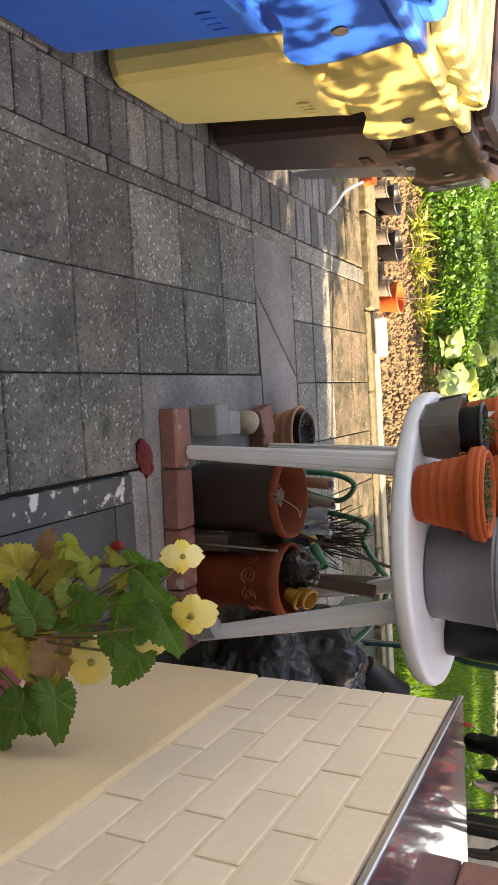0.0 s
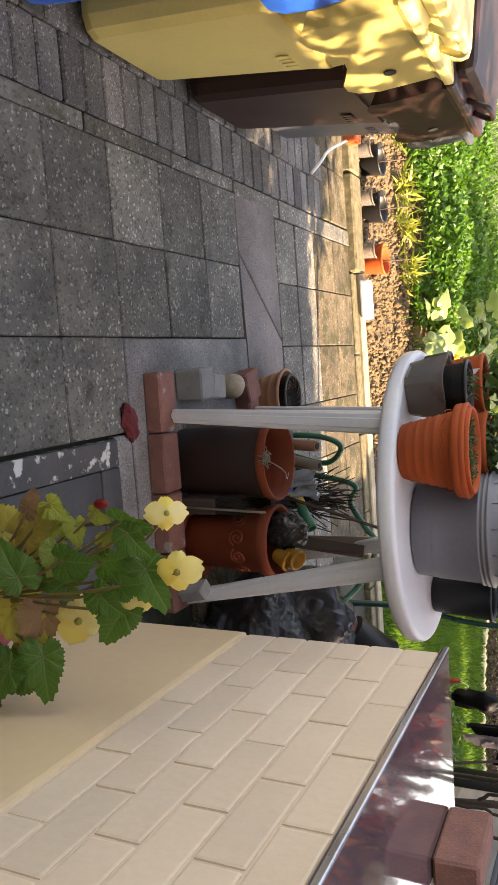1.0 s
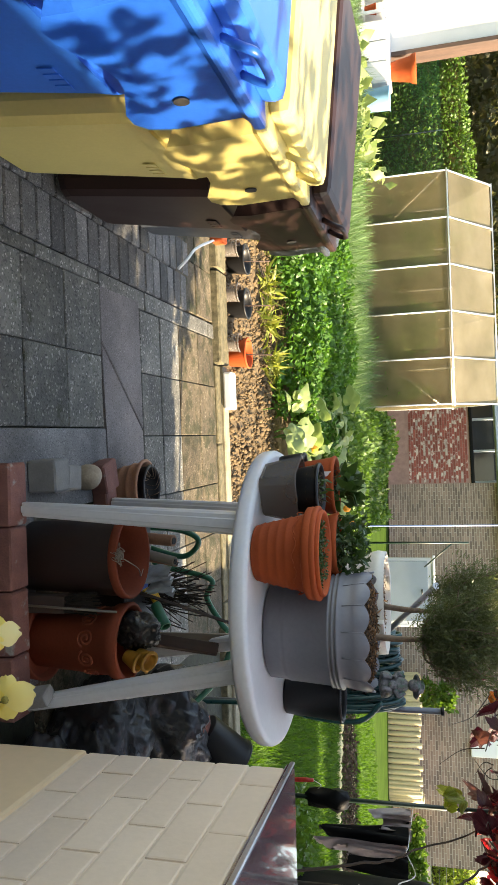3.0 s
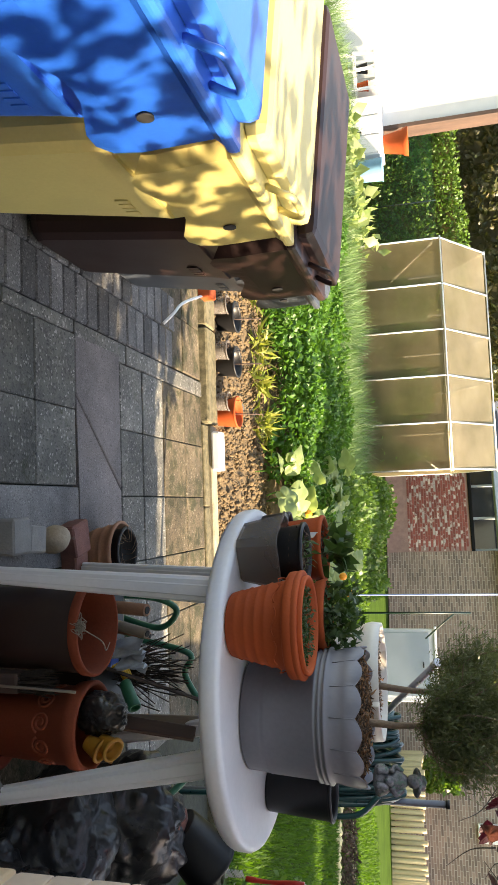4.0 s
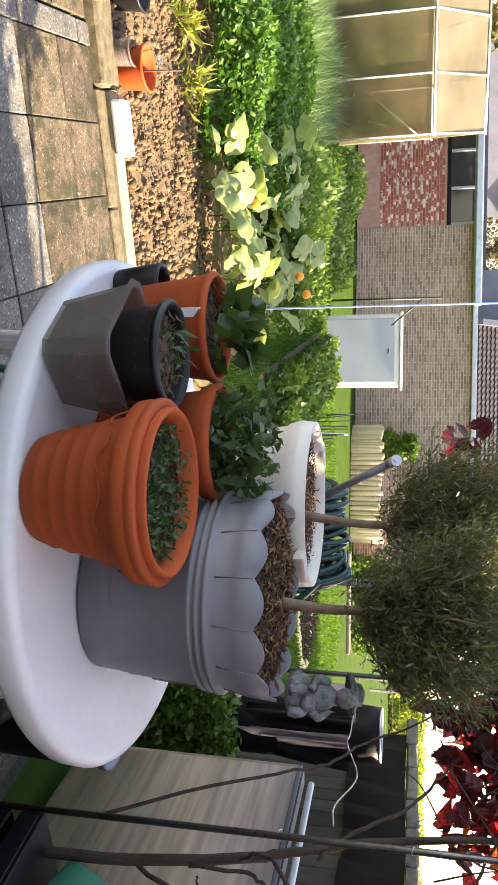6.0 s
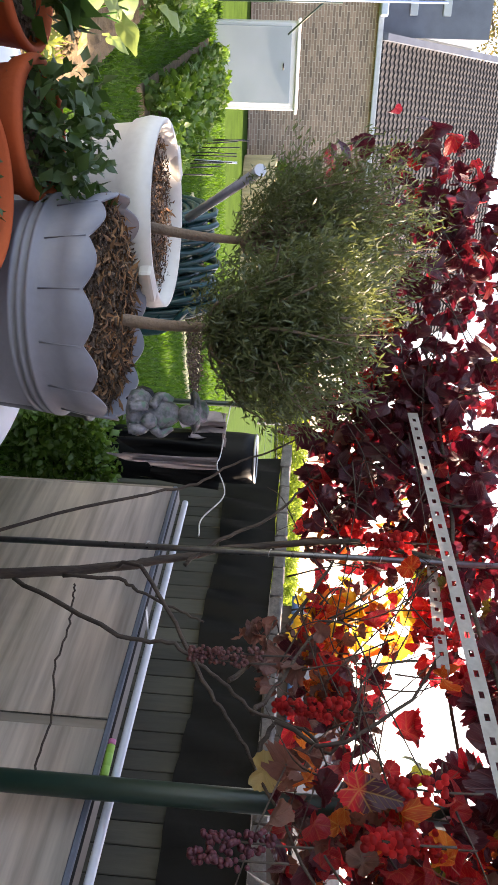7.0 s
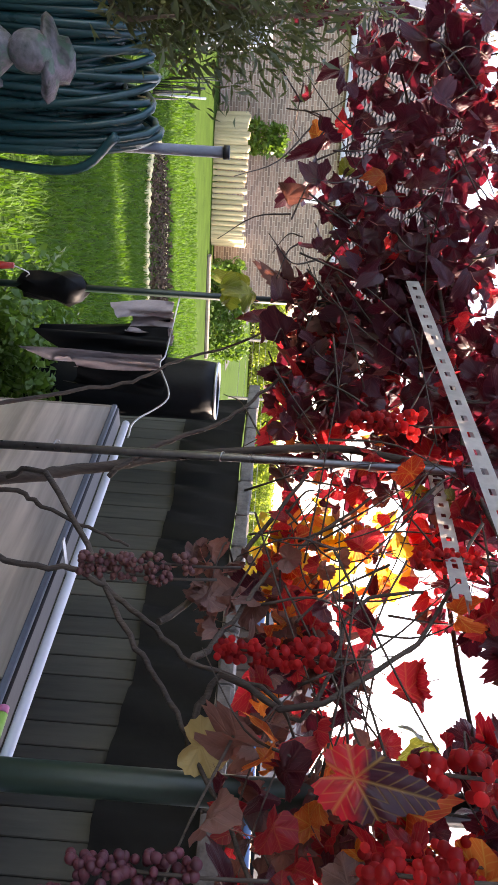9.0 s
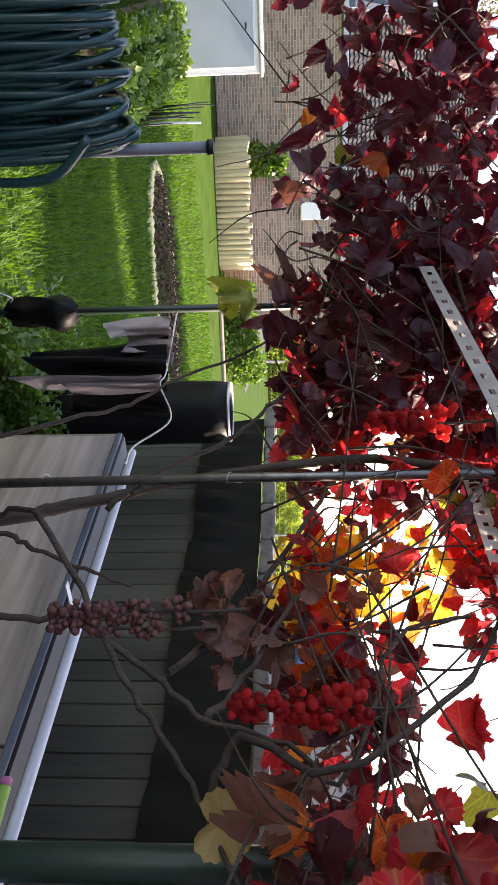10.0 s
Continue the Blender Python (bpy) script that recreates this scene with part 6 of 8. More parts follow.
bm = bmesh.new()
add_tube(bm, curve_pts([(0, 0, 0.24), (0.03, 0.02, 0.27), (0.06, 0.05, 0.25)], 3), 0.002, 4)
part("hanging_loop", bm, M_WHITEPAINT, br)


def cloth(name, label, at, w, h, material, seed, rz):
    c = thing(name, label, "cloth", at, rz)
    nx, nz = 18, 14
    vs, fs = [], []
    for i in range(nx + 1):
        for j in range(nz + 1):
            u, q = i / nx, j / nz
            xx = (u - 0.5) * w * (1 - 0.35 * q * abs(math.sin(seed)))
            vs.append((xx, 0.035 * math.sin(u * 14 + seed) * (0.3 + q) + 0.02 * math.sin(u * 31 + q * 4), -q * h * (0.85 + 0.2 * math.sin(u * 5 + seed))))
    for i in range(nx):
        for j in range(nz):
            a = i * (nz + 1) + j
            fs.append((a, a + 1, a + nz + 2, a + nz + 1))
    arrays("fabric", vs, fs, material, c, smooth=True)
    return c


M_GREYCLOTH = mat("grey_pink_cloth", (0.45, 0.38, 0.38), (0.33, 0.28, 0.28), rough=0.9, scale=20, bump=0.3)
cloth("hanging_cloth", "black hanging cloth on the washing wire", (1.87, 1.3, 1.165), 0.24, 0.38, M_BLACKSHEET, 1.0, -50)
cloth("hanging_cloth", "pinkish grey cloth on the washing wire", (1.81, 1.39, 1.175), 0.13, 0.19, M_GREYCLOTH, 2.2, -15)
cloth("hanging_cloth", "narrow grey-white cloth strip on the washing wire", (1.84, 1.235, 1.16), 0.045, 0.38, M_GREYCLOTH, 0.3, -50)
wire = thing("washing_wire", "thin bent metal washing wire between poles", "wire", (0, 0, 0))
bm = bmesh.new()
add_tube(bm, curve_pts([(1.785, 1.51, 1.18), (1.82, 1.41, 1.172), (1.86, 1.3, 1.163), (1.84, 1.22, 1.16), (1.86, 1.1, 1.2), (1.78, 0.9, 1.15), (1.72, 0.77, 1.16)], 6), 0.0025, 5)
part("strand", bm, M_STEEL, wire)

# bucket on a crate below the vine
ck = thing("black_crate", "black slatted plastic crate on the ground", "crate", (1.85, 0.52, 0.0))
for z0 in (0.0, 0.09, 0.18, 0.27):
    for s in (-1, 1):
        bm = bmesh.new()
        add_box(bm, -0.17, 0.17, s * 0.13 - 0.006, s * 0.13 + 0.006, z0, z0 + 0.06, 0.003)
        part("slat", bm, M_BLACKPL, ck)
        bm = bmesh.new()
        add_box(bm, s * 0.17 - 0.006, s * 0.17 + 0.006, -0.12, 0.12, z0, z0 + 0.06, 0.003)
        part("slat", bm, M_BLACKPL, ck)
bm = bmesh.new()
add_box(bm, -0.175, 0.175, -0.135, 0.135, 0.331, 0.345, 0.003)
part("lid", bm, M_BLACKPL, ck)
bk = thing("bucket", "teal green plastic bucket lying on a black crate", "bucket", (1.86, 0.6, 0.485), 14, rx=108)
bk.scale = (1.15, 1.15, 1.15)
bm = bmesh.new()
add_lathe(bm, [(0.075, 0), (0.08, 0.004), (0.1, 0.16), (0.107, 0.165), (0.107, 0.175), (0.095, 0.175), (0.075, 0.02)], 30)
part("bucket_wall", bm, mat("teal_bucket", (0.02, 0.25, 0.16), (0.016, 0.2, 0.13), rough=0.35), bk)
bm = bmesh.new()
add_tube(bm, curve_pts([(-0.105, 0, 0.165), (-0.09, -0.06, 0.14), (0, -0.11, 0.12), (0.09, -0.06, 0.14), (0.105, 0, 0.165)], 5), 0.003, 5)
part("handle", bm, M_STEEL, bk)

# ---------- pergola and vine ----------
gpole = thing("green_post", "thick dark green plastic-coated pergola post", "post", (2.0, 0.118, 0))
bm = bmesh.new()
add_tube(bm, [(-0.005, 0, -0.05), (-0.005, 0, 2.3)], 0.03, 16)
part("pole", bm, M_GREENPOLE, gpole)
spole = thing("steel_post", "thin galvanised steel pergola post", "post", (1.69, 0.695, 0))
bm = bmesh.new()
add_tube(bm, [(0, -0.03, -0.05), (0, 0.0, 1.4), (0, 0.01, 2.3)], 0.0095, 12)
part("pole", bm, mat("dull_steel_tube", (0.2, 0.19, 0.18), (0.11, 0.1, 0.1), rough=0.3, metal=0.8, scale=20, bump=0.1), spole)
for z0 in (1.02, 1.38, 1.7):
    bm = bmesh.new()
    add_tube(bm, curve_pts([(0.012, 0, z0), (0, 0.012, z0 + 0.004), (-0.012, 0, z0), (0, -0.012, z0 - 0.004), (0.014, 0.004, z0 + 0.006), (0.04, 0.03, z0 + 0.02)], 4), 0.0018, 4)
    part("wire_tie", bm, M_STEEL, spole)


def angle_iron(a, b, label):
    """A slotted angle bar from a to b."""
    a, b = Vector(a), Vector(b)
    ln = (b - a).length
    ir = thing("slotted_angle_bar", label, "metal bar", (0, 0, 0), group="pergola bars")
    ir.matrix_world = Matrix.Translation(a) @ (b - a).to_track_quat("X", "Z").to_matrix().to_4x4()
    w, step, web = 0.031, 0.05, 0.034
    steel = mat("slotted_grey_steel", (0.6, 0.57, 0.54), (0.4, 0.37, 0.35), rough=0.5, metal=0.15, scale=14, spread=0.05)
    across = (0.0, 0.0105, 0.0205, w)
    along = [0.0]
    while along[-1] < ln - step:
        along += [along[-1] + web, along[-1] + step]
    for turn in (0, -90):
        bm = bmesh.new()
        grid = [[bm.verts.new((u, q, 0)) for q in across] for u in along]
        for i in range(len(along) - 1):
            for j in range(3):
                if j == 1 and i % 2:
                    continue
                bm.faces.new((grid[i][j], grid[i + 1][j], grid[i + 1][j + 1], grid[i][j + 1]))
        bmesh.ops.solidify(bm, geom=bm.faces[:], thickness=0.003)
        bmesh.ops.rotate(bm, verts=bm.verts[:], cent=(0, 0, 0), matrix=Matrix.Rotation(radians(turn), 3, "X"))
        part("flange", bm, steel, ir)
    return ir


angle_iron((1.46, 1.1, 1.805), (1.293, -0.35, 1.841), "grey slotted steel angle bar of the pergola")
angle_iron((2.03, 1.5, 1.956), (1.59, 0.28, 1.827), "grey slotted steel angle bar of the pergola")

vine = thing("grape_vine", "old grape vine with red autumn leaves on a pergola", "vine", (0.05, 0.015, 0.02))
bm = bmesh.new()
add_tube(bm, curve_pts([(1.76, 0.62, -0.06), (1.73, 0.6, 0.5), (1.74, 0.67, 0.89), (1.74, 0.7, 0.99), (1.74, 0.73, 1.1), (1.735, 0.77, 1.24), (1.7, 0.8, 1.6), (1.66, 0.7, 1.9)], 6, 0.002, rs4), [0.017 - 0.0002 * k for k in range(43)], 8)
part("trunk", bm, M_BARK, vine, "dark stringy bark trunk")
canes = [
    [(1.73, 0.62, 0.75), (1.72, 0.61, 0.92), (1.72, 0.57, 0.99), (1.72, 0.52, 1.1), (1.72, 0.48, 1.19)],
    [(1.74, 0.6, 0.6), (1.68, 0.45, 0.85), (1.66, 0.37, 1.01), (1.66, 0.36, 1.13), (1.66, 0.31, 1.2), (1.66, 0.25, 1.28), (1.66, 0.19, 1.35), (1.66, 0.15, 1.47), (1.64, 0.1, 1.55), (1.62, 0.3, 1.63), (1.62, 0.34, 1.75)],
    [(1.7, 0.64, 0.9), (1.66, 0.61, 0.99), (1.66, 0.43, 1.12), (1.66, 0.23, 1.24), (1.66, 0.16, 1.3), (1.66, 0.06, 1.36), (1.66, 0.01, 1.39), (1.6, -0.2, 1.5)],
    [(1.75, 0.75, 0.4), (1.74, 0.94, 0.8), (1.74, 1.0, 0.96), (1.74, 1.06, 1.09), (1.74, 1.16, 1.2), (1.74, 1.28, 1.37), (1.7, 1.4, 1.55)],
    [(1.74, 0.7, 1.1), (1.72, 0.77, 1.18), (1.72, 0.83, 1.26), (1.72, 0.91, 1.36), (1.72, 1.01, 1.43), (1.72, 1.14, 1.53), (1.7, 1.3, 1.7)],
    [(1.72, 0.3, 1.28), (1.76, 0.44, 1.37), (1.76, 0.51, 1.42), (1.76, 0.74, 1.54), (1.76, 0.9, 1.61), (1.74, 1.1, 1.72)],
    [(1.68, 0.2, 1.35), (1.72, 0.28, 1.39), (1.72, 0.35, 1.43), (1.72, 0.47, 1.5), (1.75, 0.7, 1.7)],
    [(1.64, 0.05, 1.36), (1.6, 0.13, 1.41), (1.6, 0.09, 1.53), (1.6, 0.22, 1.72), (1.6, 0.5, 1.88)],
    [(1.66, 0.7, 1.9), (1.6, 1.1, 1.9), (1.45, 1.5, 1.86), (1.25, 1.75, 1.8), (1.1, 1.9, 1.75)],
    [(1.66, 0.7, 1.9), (1.55, 0.2, 1.92), (1.4, -0.3, 1.88), (1.35, -0.8, 1.9)],
    [(1.9, 0.9, 1.88), (2.0, 0.3, 1.92), (1.95, -0.4, 1.9)],
    [(1.6, 1.1, 1.9), (1.9, 1.5, 1.95), (2.2, 1.6, 2.0)],
]
for k, c in enumerate(canes):
    bm = bmesh.new()
    pts = curve_pts(c, 5, 0.0045, rs4)
    add_tube(bm, pts, [0.0068 - 0.0038 * i / len(pts) for i in range(len(pts))], 6)
    part("cane", bm, M_BARK, vine)
rv0 = random.Random(98)
bm = bmesh.new()
add_tube(bm, curve_pts([(1.99, 0.1, 0.775), (1.99, 0.19, 0.758), (1.99, 0.32, 0.762), (1.99, 0.47, 0.726), (1.99, 0.61, 0.728), (1.985, 0.73, 0.715), (1.96, 0.77, 0.71)], 6, 0.004, rv0), 0.0035, 5)
part("tendril", bm, M_BARK, vine)
spine = [Vector((1.0, 1.95, 1.75)), Vector((1.35, 1.6, 1.8)), Vector((1.68, 1.15, 1.8)), Vector((1.78, 0.6, 1.78)), Vector((1.75, 0.1, 1.8)), Vector((1.55, -0.5, 1.8)), Vector((1.4, -1.2, 1.9))]
def in_gap(q):
    """The open stretch under the bars, slanting away through the foliage, where the bright sky shows."""
    e = q.x - 1.4
    return -0.04 + 0.52 * e < q.y < 0.11 + 0.7 * e and 1.635 + 0.16 * e < q.z < 1.79 + 0.4 * e


def in_sunbeam(q):
    """The holes in the canopy through which the sun reaches the yellow spray, two bunches and the large leaf."""
    for c, r in (((1.94, 0.69, 1.63), 0.15), ((1.376, 0.513, 1.66), 0.085), ((1.97, 0.4, 1.6), 0.06), ((1.17, -0.21, 1.53), 0.05)):
        d = q - Vector(c)
        along = d.dot(SUN_WAY)
        if along > r * 0.8 and (d - SUN_WAY * along).length < r:
            return True
    return False


for k in range(345):
    u = rv0.uniform(0.2, 5.8) if k < 300 else rv0.uniform(2.4, 4.6)
    a = spine[int(u)].lerp(spine[int(u) + 1], u % 1) + Vector((rv0.gauss(0, 0.12), rv0.gauss(0, 0.12), rv0.uniform(-0.35, 0.25) if k < 300 else rv0.uniform(-0.38, -0.1)))
    d = Vector((rv0.gauss(0, 0.12), rv0.gauss(0, 0.22), rv0.uniform(-0.2, 0.3)))
    if in_gap(a) or in_gap(a + d):
        continue
    bm = bmesh.new()
    add_tube(bm, curve_pts([a, a + d * 0.5 + Vector((rv0.gauss(0, 0.03), rv0.gauss(0, 0.03), 0)), a + d], 4), [0.0028 - 0.00022 * q for q in range(9)], 4)
    part("twig", bm, M_BARK, vine)
def vine_leaf(seed, radius=0.05, curl=0.6):
    """A lobed, toothed leaf on rings of points, puckered along its veins and curled; stalk end at the origin, tip along +y."""
    rr = random.Random(seed)
    segs, rings = 36, 4
    lobes = (0.0, 0.95, -0.95, 1.9, -1.9)
    ph, vee, roll = rr.uniform(0, 6), rr.uniform(-0.2, 0.75), rr.uniform(-0.5, 0.9)
    co, loc = [(0, 0, 0)], [(0, 0, 0)]
    for q in range(1, rings + 1):
        f = q / rings
        for k in range(segs):
            a = -math.pi + 2 * math.pi * k / segs
            w = 0.9 + 0.1 * max(math.exp(-((a - c) / 0.4) ** 2) for c in lobes)
            w *= 1 - 0.6 * math.exp(-((math.pi - abs(a)) / 0.36) ** 2)
            w *= 1 + (0.03 if k % 2 else -0.03) * (q == rings) + rr.uniform(-0.04, 0.04) * f
            r = f * w
            x, y = r * math.sin(a), r * math.cos(a)
            z = 0.1 * math.cos(a * 6.6) * f + 0.1 * math.sin(5 * x + ph) * math.cos(4 * y) + vee * abs(x) + roll * f ** 3 * math.cos(a * 2 + ph) * 0.4
            z += curl * (-0.55 * x * x + 0.35 * math.sin(ph) * y * y + 0.22 * x * y * math.cos(ph)) + rr.uniform(-0.025, 0.025) * f
            co.append((x * radius, y * radius, z * radius))
            loc.append((x, y, 0))
    fs = [(0, 1 + k, 1 + (k + 1) % segs) for k in range(segs)]
    for q in range(rings - 1):
        b0, b1 = 1 + q * segs, 1 + (q + 1) * segs
        for k in range(segs):
            j = (k + 1) % segs
            fs += [(b0 + k, b1 + k, b1 + j), (b0 + k, b1 + j, b0 + j)]
    return np.array(co), np.array(fs), np.array(loc)


def leaf_mesh(name, co, fs, loc, material):
    me = bpy.data.meshes.new(name)
    me.from_pydata([tuple(map(float, c)) for c in co], [], [tuple(map(int, f)) for f in fs])
    at = me.attributes.new("leaf", "FLOAT_VECTOR", "POINT")
    at.data.foreach_set("vector", np.asarray(loc, dtype=np.float32).ravel())
    me.polygons.foreach_set("use_smooth", [True] * len(me.polygons))
    me.materials.append(material)
    return me


def veinleaf(name, a, b, through_col, vein, share=0.45, rough=0.4, vein_mix=0.5, edge=None, heart=False):
    """A vine leaf: mottled skin with pale veins from the stalk, letting light through."""
    m, nt, n, l = nodes_of(name)
    p = n["Principled BSDF"]

    def op(kind, u, v=None, w=None):
        nd = n.new("ShaderNodeMath")
        nd.operation = kind
        for i, s in enumerate((u, v, w)):
            if s is None:
                continue
            if isinstance(s, (int, float)):
                nd.inputs[i].default_value = s
            else:
                l.new(s, nd.inputs[i])
        return nd.outputs[0]

    at = n.new("ShaderNodeAttribute")
    at.attribute_name = "leaf"
    sep = n.new("ShaderNodeSeparateXYZ")
    l.new(at.outputs["Vector"], sep.inputs[0])
    x, y = sep.outputs["X"], sep.outputs["Y"]
    ang = op("ARCTAN2", x, y)
    r = op("SQRT", op("ADD", op("MULTIPLY", x, x), op("MULTIPLY", y, y)))
    fold = op("MULTIPLY", op("ABSOLUTE", op("SUBTRACT", op("FRACT", op("ADD", op("DIVIDE", ang, 0.95), 0.5)), 0.5)), 0.95)
    dist = op("MULTIPLY", r, fold)
    main = op("SUBTRACT", 1.0, op("MULTIPLY", dist, 24.0))
    side = op("SUBTRACT", 1.0, op("MULTIPLY", op("ABSOLUTE", op("SUBTRACT", op("FRACT", op("MULTIPLY", op("SUBTRACT", r, op("MULTIPLY", dist, 1.1)), 5.5)), 0.5)), 7.0))
    veins = op("MAXIMUM", op("MAXIMUM", main, op("MULTIPLY", side, 0.55)), 0.0)
    geo, info, co = n.new("ShaderNodeNewGeometry"), n.new("ShaderNodeObjectInfo"), n.new("ShaderNodeTexCoord")
    ns = n.new("ShaderNodeTexNoise")
    ns.inputs["Scale"].default_value, ns.inputs["Detail"].default_value = 45.0, 4
    l.new(co.outputs["Object"], ns.inputs["Vector"])
    own = op("FRACT", op("ADD", geo.outputs["Random Per Island"], info.outputs["Random"]))
    fac = op("MULTIPLY_ADD", ns.outputs["Fac"], 0.9, op("MULTIPLY_ADD", own, 0.9, -0.45))
    clampn = n.new("ShaderNodeClamp")
    l.new(fac, clampn.inputs[0])

    def mixcol(fa, u, v):
        k = n.new("ShaderNodeMix")
        k.data_type = "RGBA"
        l.new(fa, k.inputs["Factor"])
        for s, w in (("A", u), ("B", v)):
            if isinstance(w, tuple):
                k.inputs[s].default_value = (*w, 1)
            else:
                l.new(w, k.inputs[s])
        return k.outputs["Result"]

    vm = op("MULTIPLY", veins, vein_mix)
    # colour turns bright near the stalk, painting a patch of sun on the leaf
    if heart:
        sunlit_base = n.new("ShaderNodeMapRange")
        sunlit_base.inputs["From Min"].default_value, sunlit_base.inputs["From Max"].default_value = 0.12, 0.34
        l.new(op("MULTIPLY_ADD", ns.outputs["Fac"], 0.25, y), sunlit_base.inputs["Value"])
        l.new(sunlit_base.outputs[0], clampn.inputs[0])
    skin = mixcol(vm, mixcol(clampn.outputs[0], a, b), tuple(0.6 * c for c in vein))
    thr = mixcol(vm, mixcol(clampn.outputs[0], through_col, edge or tuple(c * 0.35 for c in through_col)), vein)
    l.new(skin, p.inputs["Base Color"])
    p.inputs["Roughness"].default_value = rough
    bp = n.new("ShaderNodeBump")
    bp.inputs["Strength"].default_value, bp.inputs["Distance"].default_value = 0.5, 0.002
    l.new(veins, bp.inputs["Height"])
    l.new(bp.outputs[0], p.inputs["Normal"])
    tr, ms = n.new("ShaderNodeBsdfTranslucent"), n.new("ShaderNodeMixShader")
    l.new(thr, tr.inputs[0])
    ms.inputs[0].default_value = share
    l.new(p.outputs[0], ms.inputs[1])
    l.new(tr.outputs[0], ms.inputs[2])
    l.new(ms.outputs[0], n["Material Output"].inputs[0])
    return m


V_RED = veinleaf("vine_leaf_red", (0.16, 0.012, 0.018), (0.26, 0.022, 0.024), (0.85, 0.035, 0.05), (1.0, 0.34, 0.12), 0.62, vein_mix=0.3, edge=(0.5, 0.014, 0.035))
# darker copy of the red leaf, purple with shade put into its colour
V_DARK = veinleaf("vine_leaf_purple_shaded", (0.034, 0.009, 0.016), (0.075, 0.014, 0.024), (0.22, 0.012, 0.03), (0.4, 0.1, 0.08), 0.36, vein_mix=0.22, edge=(0.1, 0.008, 0.02))
V_YELLOW = veinleaf("vine_leaf_yellow", (0.65, 0.48, 0.05), (0.55, 0.3, 0.03), (0.95, 0.8, 0.1), (1.0, 0.4, 0.05), 0.62, vein_mix=0.45, edge=(1.0, 0.55, 0.04))
V_GREEN = veinleaf("vine_leaf_green", (0.12, 0.14, 0.03), (0.07, 0.085, 0.025), (0.55, 0.65, 0.06), (0.7, 0.7, 0.2), 0.45, edge=(0.3, 0.24, 0.04))
V_BROWN = veinleaf("vine_leaf_withered", (0.2, 0.1, 0.08), (0.1, 0.05, 0.045), (0.4, 0.12, 0.08), (0.35, 0.2, 0.13), 0.3, rough=0.7, vein_mix=0.3)
V_ORANGE = veinleaf("vine_leaf_orange", (0.35, 0.09, 0.02), (0.22, 0.04, 0.02), (1.0, 0.3, 0.05), (1.0, 0.7, 0.15), 0.75, vein_mix=0.5, edge=(0.8, 0.06, 0.03))
vmats = {"r": V_RED, "d": V_DARK, "y": V_YELLOW, "g": V_GREEN, "b": V_BROWN, "o": V_ORANGE}
forms = [vine_leaf(s, 0.05, c) for s, c in ((4, 0.7), (5, -1.2), (6, 1.9), (7, 1.4), (8, -2.4), (9, 2.8), (10, -1.6), (11, 2.2), (12, 0.4), (13, -0.9))]
kinds = {key: [leaf_mesh("leaf", *f, mt) for f in forms] for key, mt in vmats.items()}
rv = random.Random(97)
spots = []
for k in range(1900):
    u = rv.uniform(0, 5.99)
    s0 = spine[int(u)].lerp(spine[int(u) + 1], u % 1)
    q = Vector((s0.x + rv.gauss(0, 0.13), s0.y + rv.gauss(0, 0.12), rv.triangular(1.42, 2.45, 1.88)))
    if q.y < 0.95 and q.x < 1.42 + 0.25 * max(0.0, q.y) and q.z < 2.05:
        continue
    if q.y < 0.0 and q.x < 1.55 and q.z < 2.0:
        continue
    # the thin stretches where the light comes through
    if 0.05 < q.y < 0.45 and q.z < 1.87 and rv.random() < 0.86:
        continue
    if 0.45 < q.y < 1.05 and q.z < 1.8 and rv.random() < 0.7:
        continue
    if q.z < 1.58 and rv.random() < (0.35 if q.y > 1.05 else 0.7):
        continue
    # more dark leaves far along and high up, painting the shade of dense foliage
    dark = 0.94 if q.y > 0.95 else (0.66 if q.z > 1.85 else 0.4)
    kind = "d" if rv.random() < dark else ("r" if rv.random() < 0.84 else rv.choice("oggb"))
    spots.append((kind, q, rv.uniform(0.42, 0.92)))
# the yellow spray that the sun reaches, with orange and red round it
for k in range(44):
    spots.append((rv.choice("yyyyyyor"), Vector((1.94 + rv.gauss(0, 0.05), 0.69 + rv.gauss(0, 0.085), 1.63 + rv.gauss(0, 0.075))), rv.uniform(0.45, 0.95)))
for k in range(34):
    spots.append((rv.choice("rrbo"), Vector((rv.uniform(1.72, 2.0), rv.uniform(0.28, 0.6), rv.uniform(1.46, 1.62))), rv.uniform(0.4, 0.75)))
for k in range(60):
    spots.append((rv.choice("rrdbo"), Vector((rv.uniform(1.5, 1.75), rv.uniform(-0.4, 0.02), rv.uniform(1.46, 1.9))), rv.uniform(0.45, 0.8)))
for k in range(230):
    spots.append((rv.choice("ddrbbrdo"), Vector((rv.uniform(1.62, 2.1), rv.uniform(-0.55, -0.01), rv.uniform(1.42, 2.15))), rv.uniform(0.45, 0.9)))
for k in range(70):
    spots.append((rv.choice("drrbo"), Vector((rv.uniform(1.78, 2.0), rv.uniform(0.4, 1.1), rv.uniform(1.5, 1.9))), rv.uniform(0.4, 0.8)))
for k in range(90):
    spots.append((rv.choice("dddb"), Vector((rv.uniform(1.6, 1.85), rv.uniform(0.0, 0.5), rv.uniform(1.86, 2.05))), rv.uniform(0.5, 0.9)))
# unseen leaves high overhead, added to dapple the sun on the bins
for k in range(150):
    spots.append((rv.choice("dddb"), Vector((rv.uniform(1.2, 1.9), rv.triangular(-1.0, 0.6, 0.3), rv.uniform(2.25, 2.7))), rv.uniform(0.7, 1.1)))
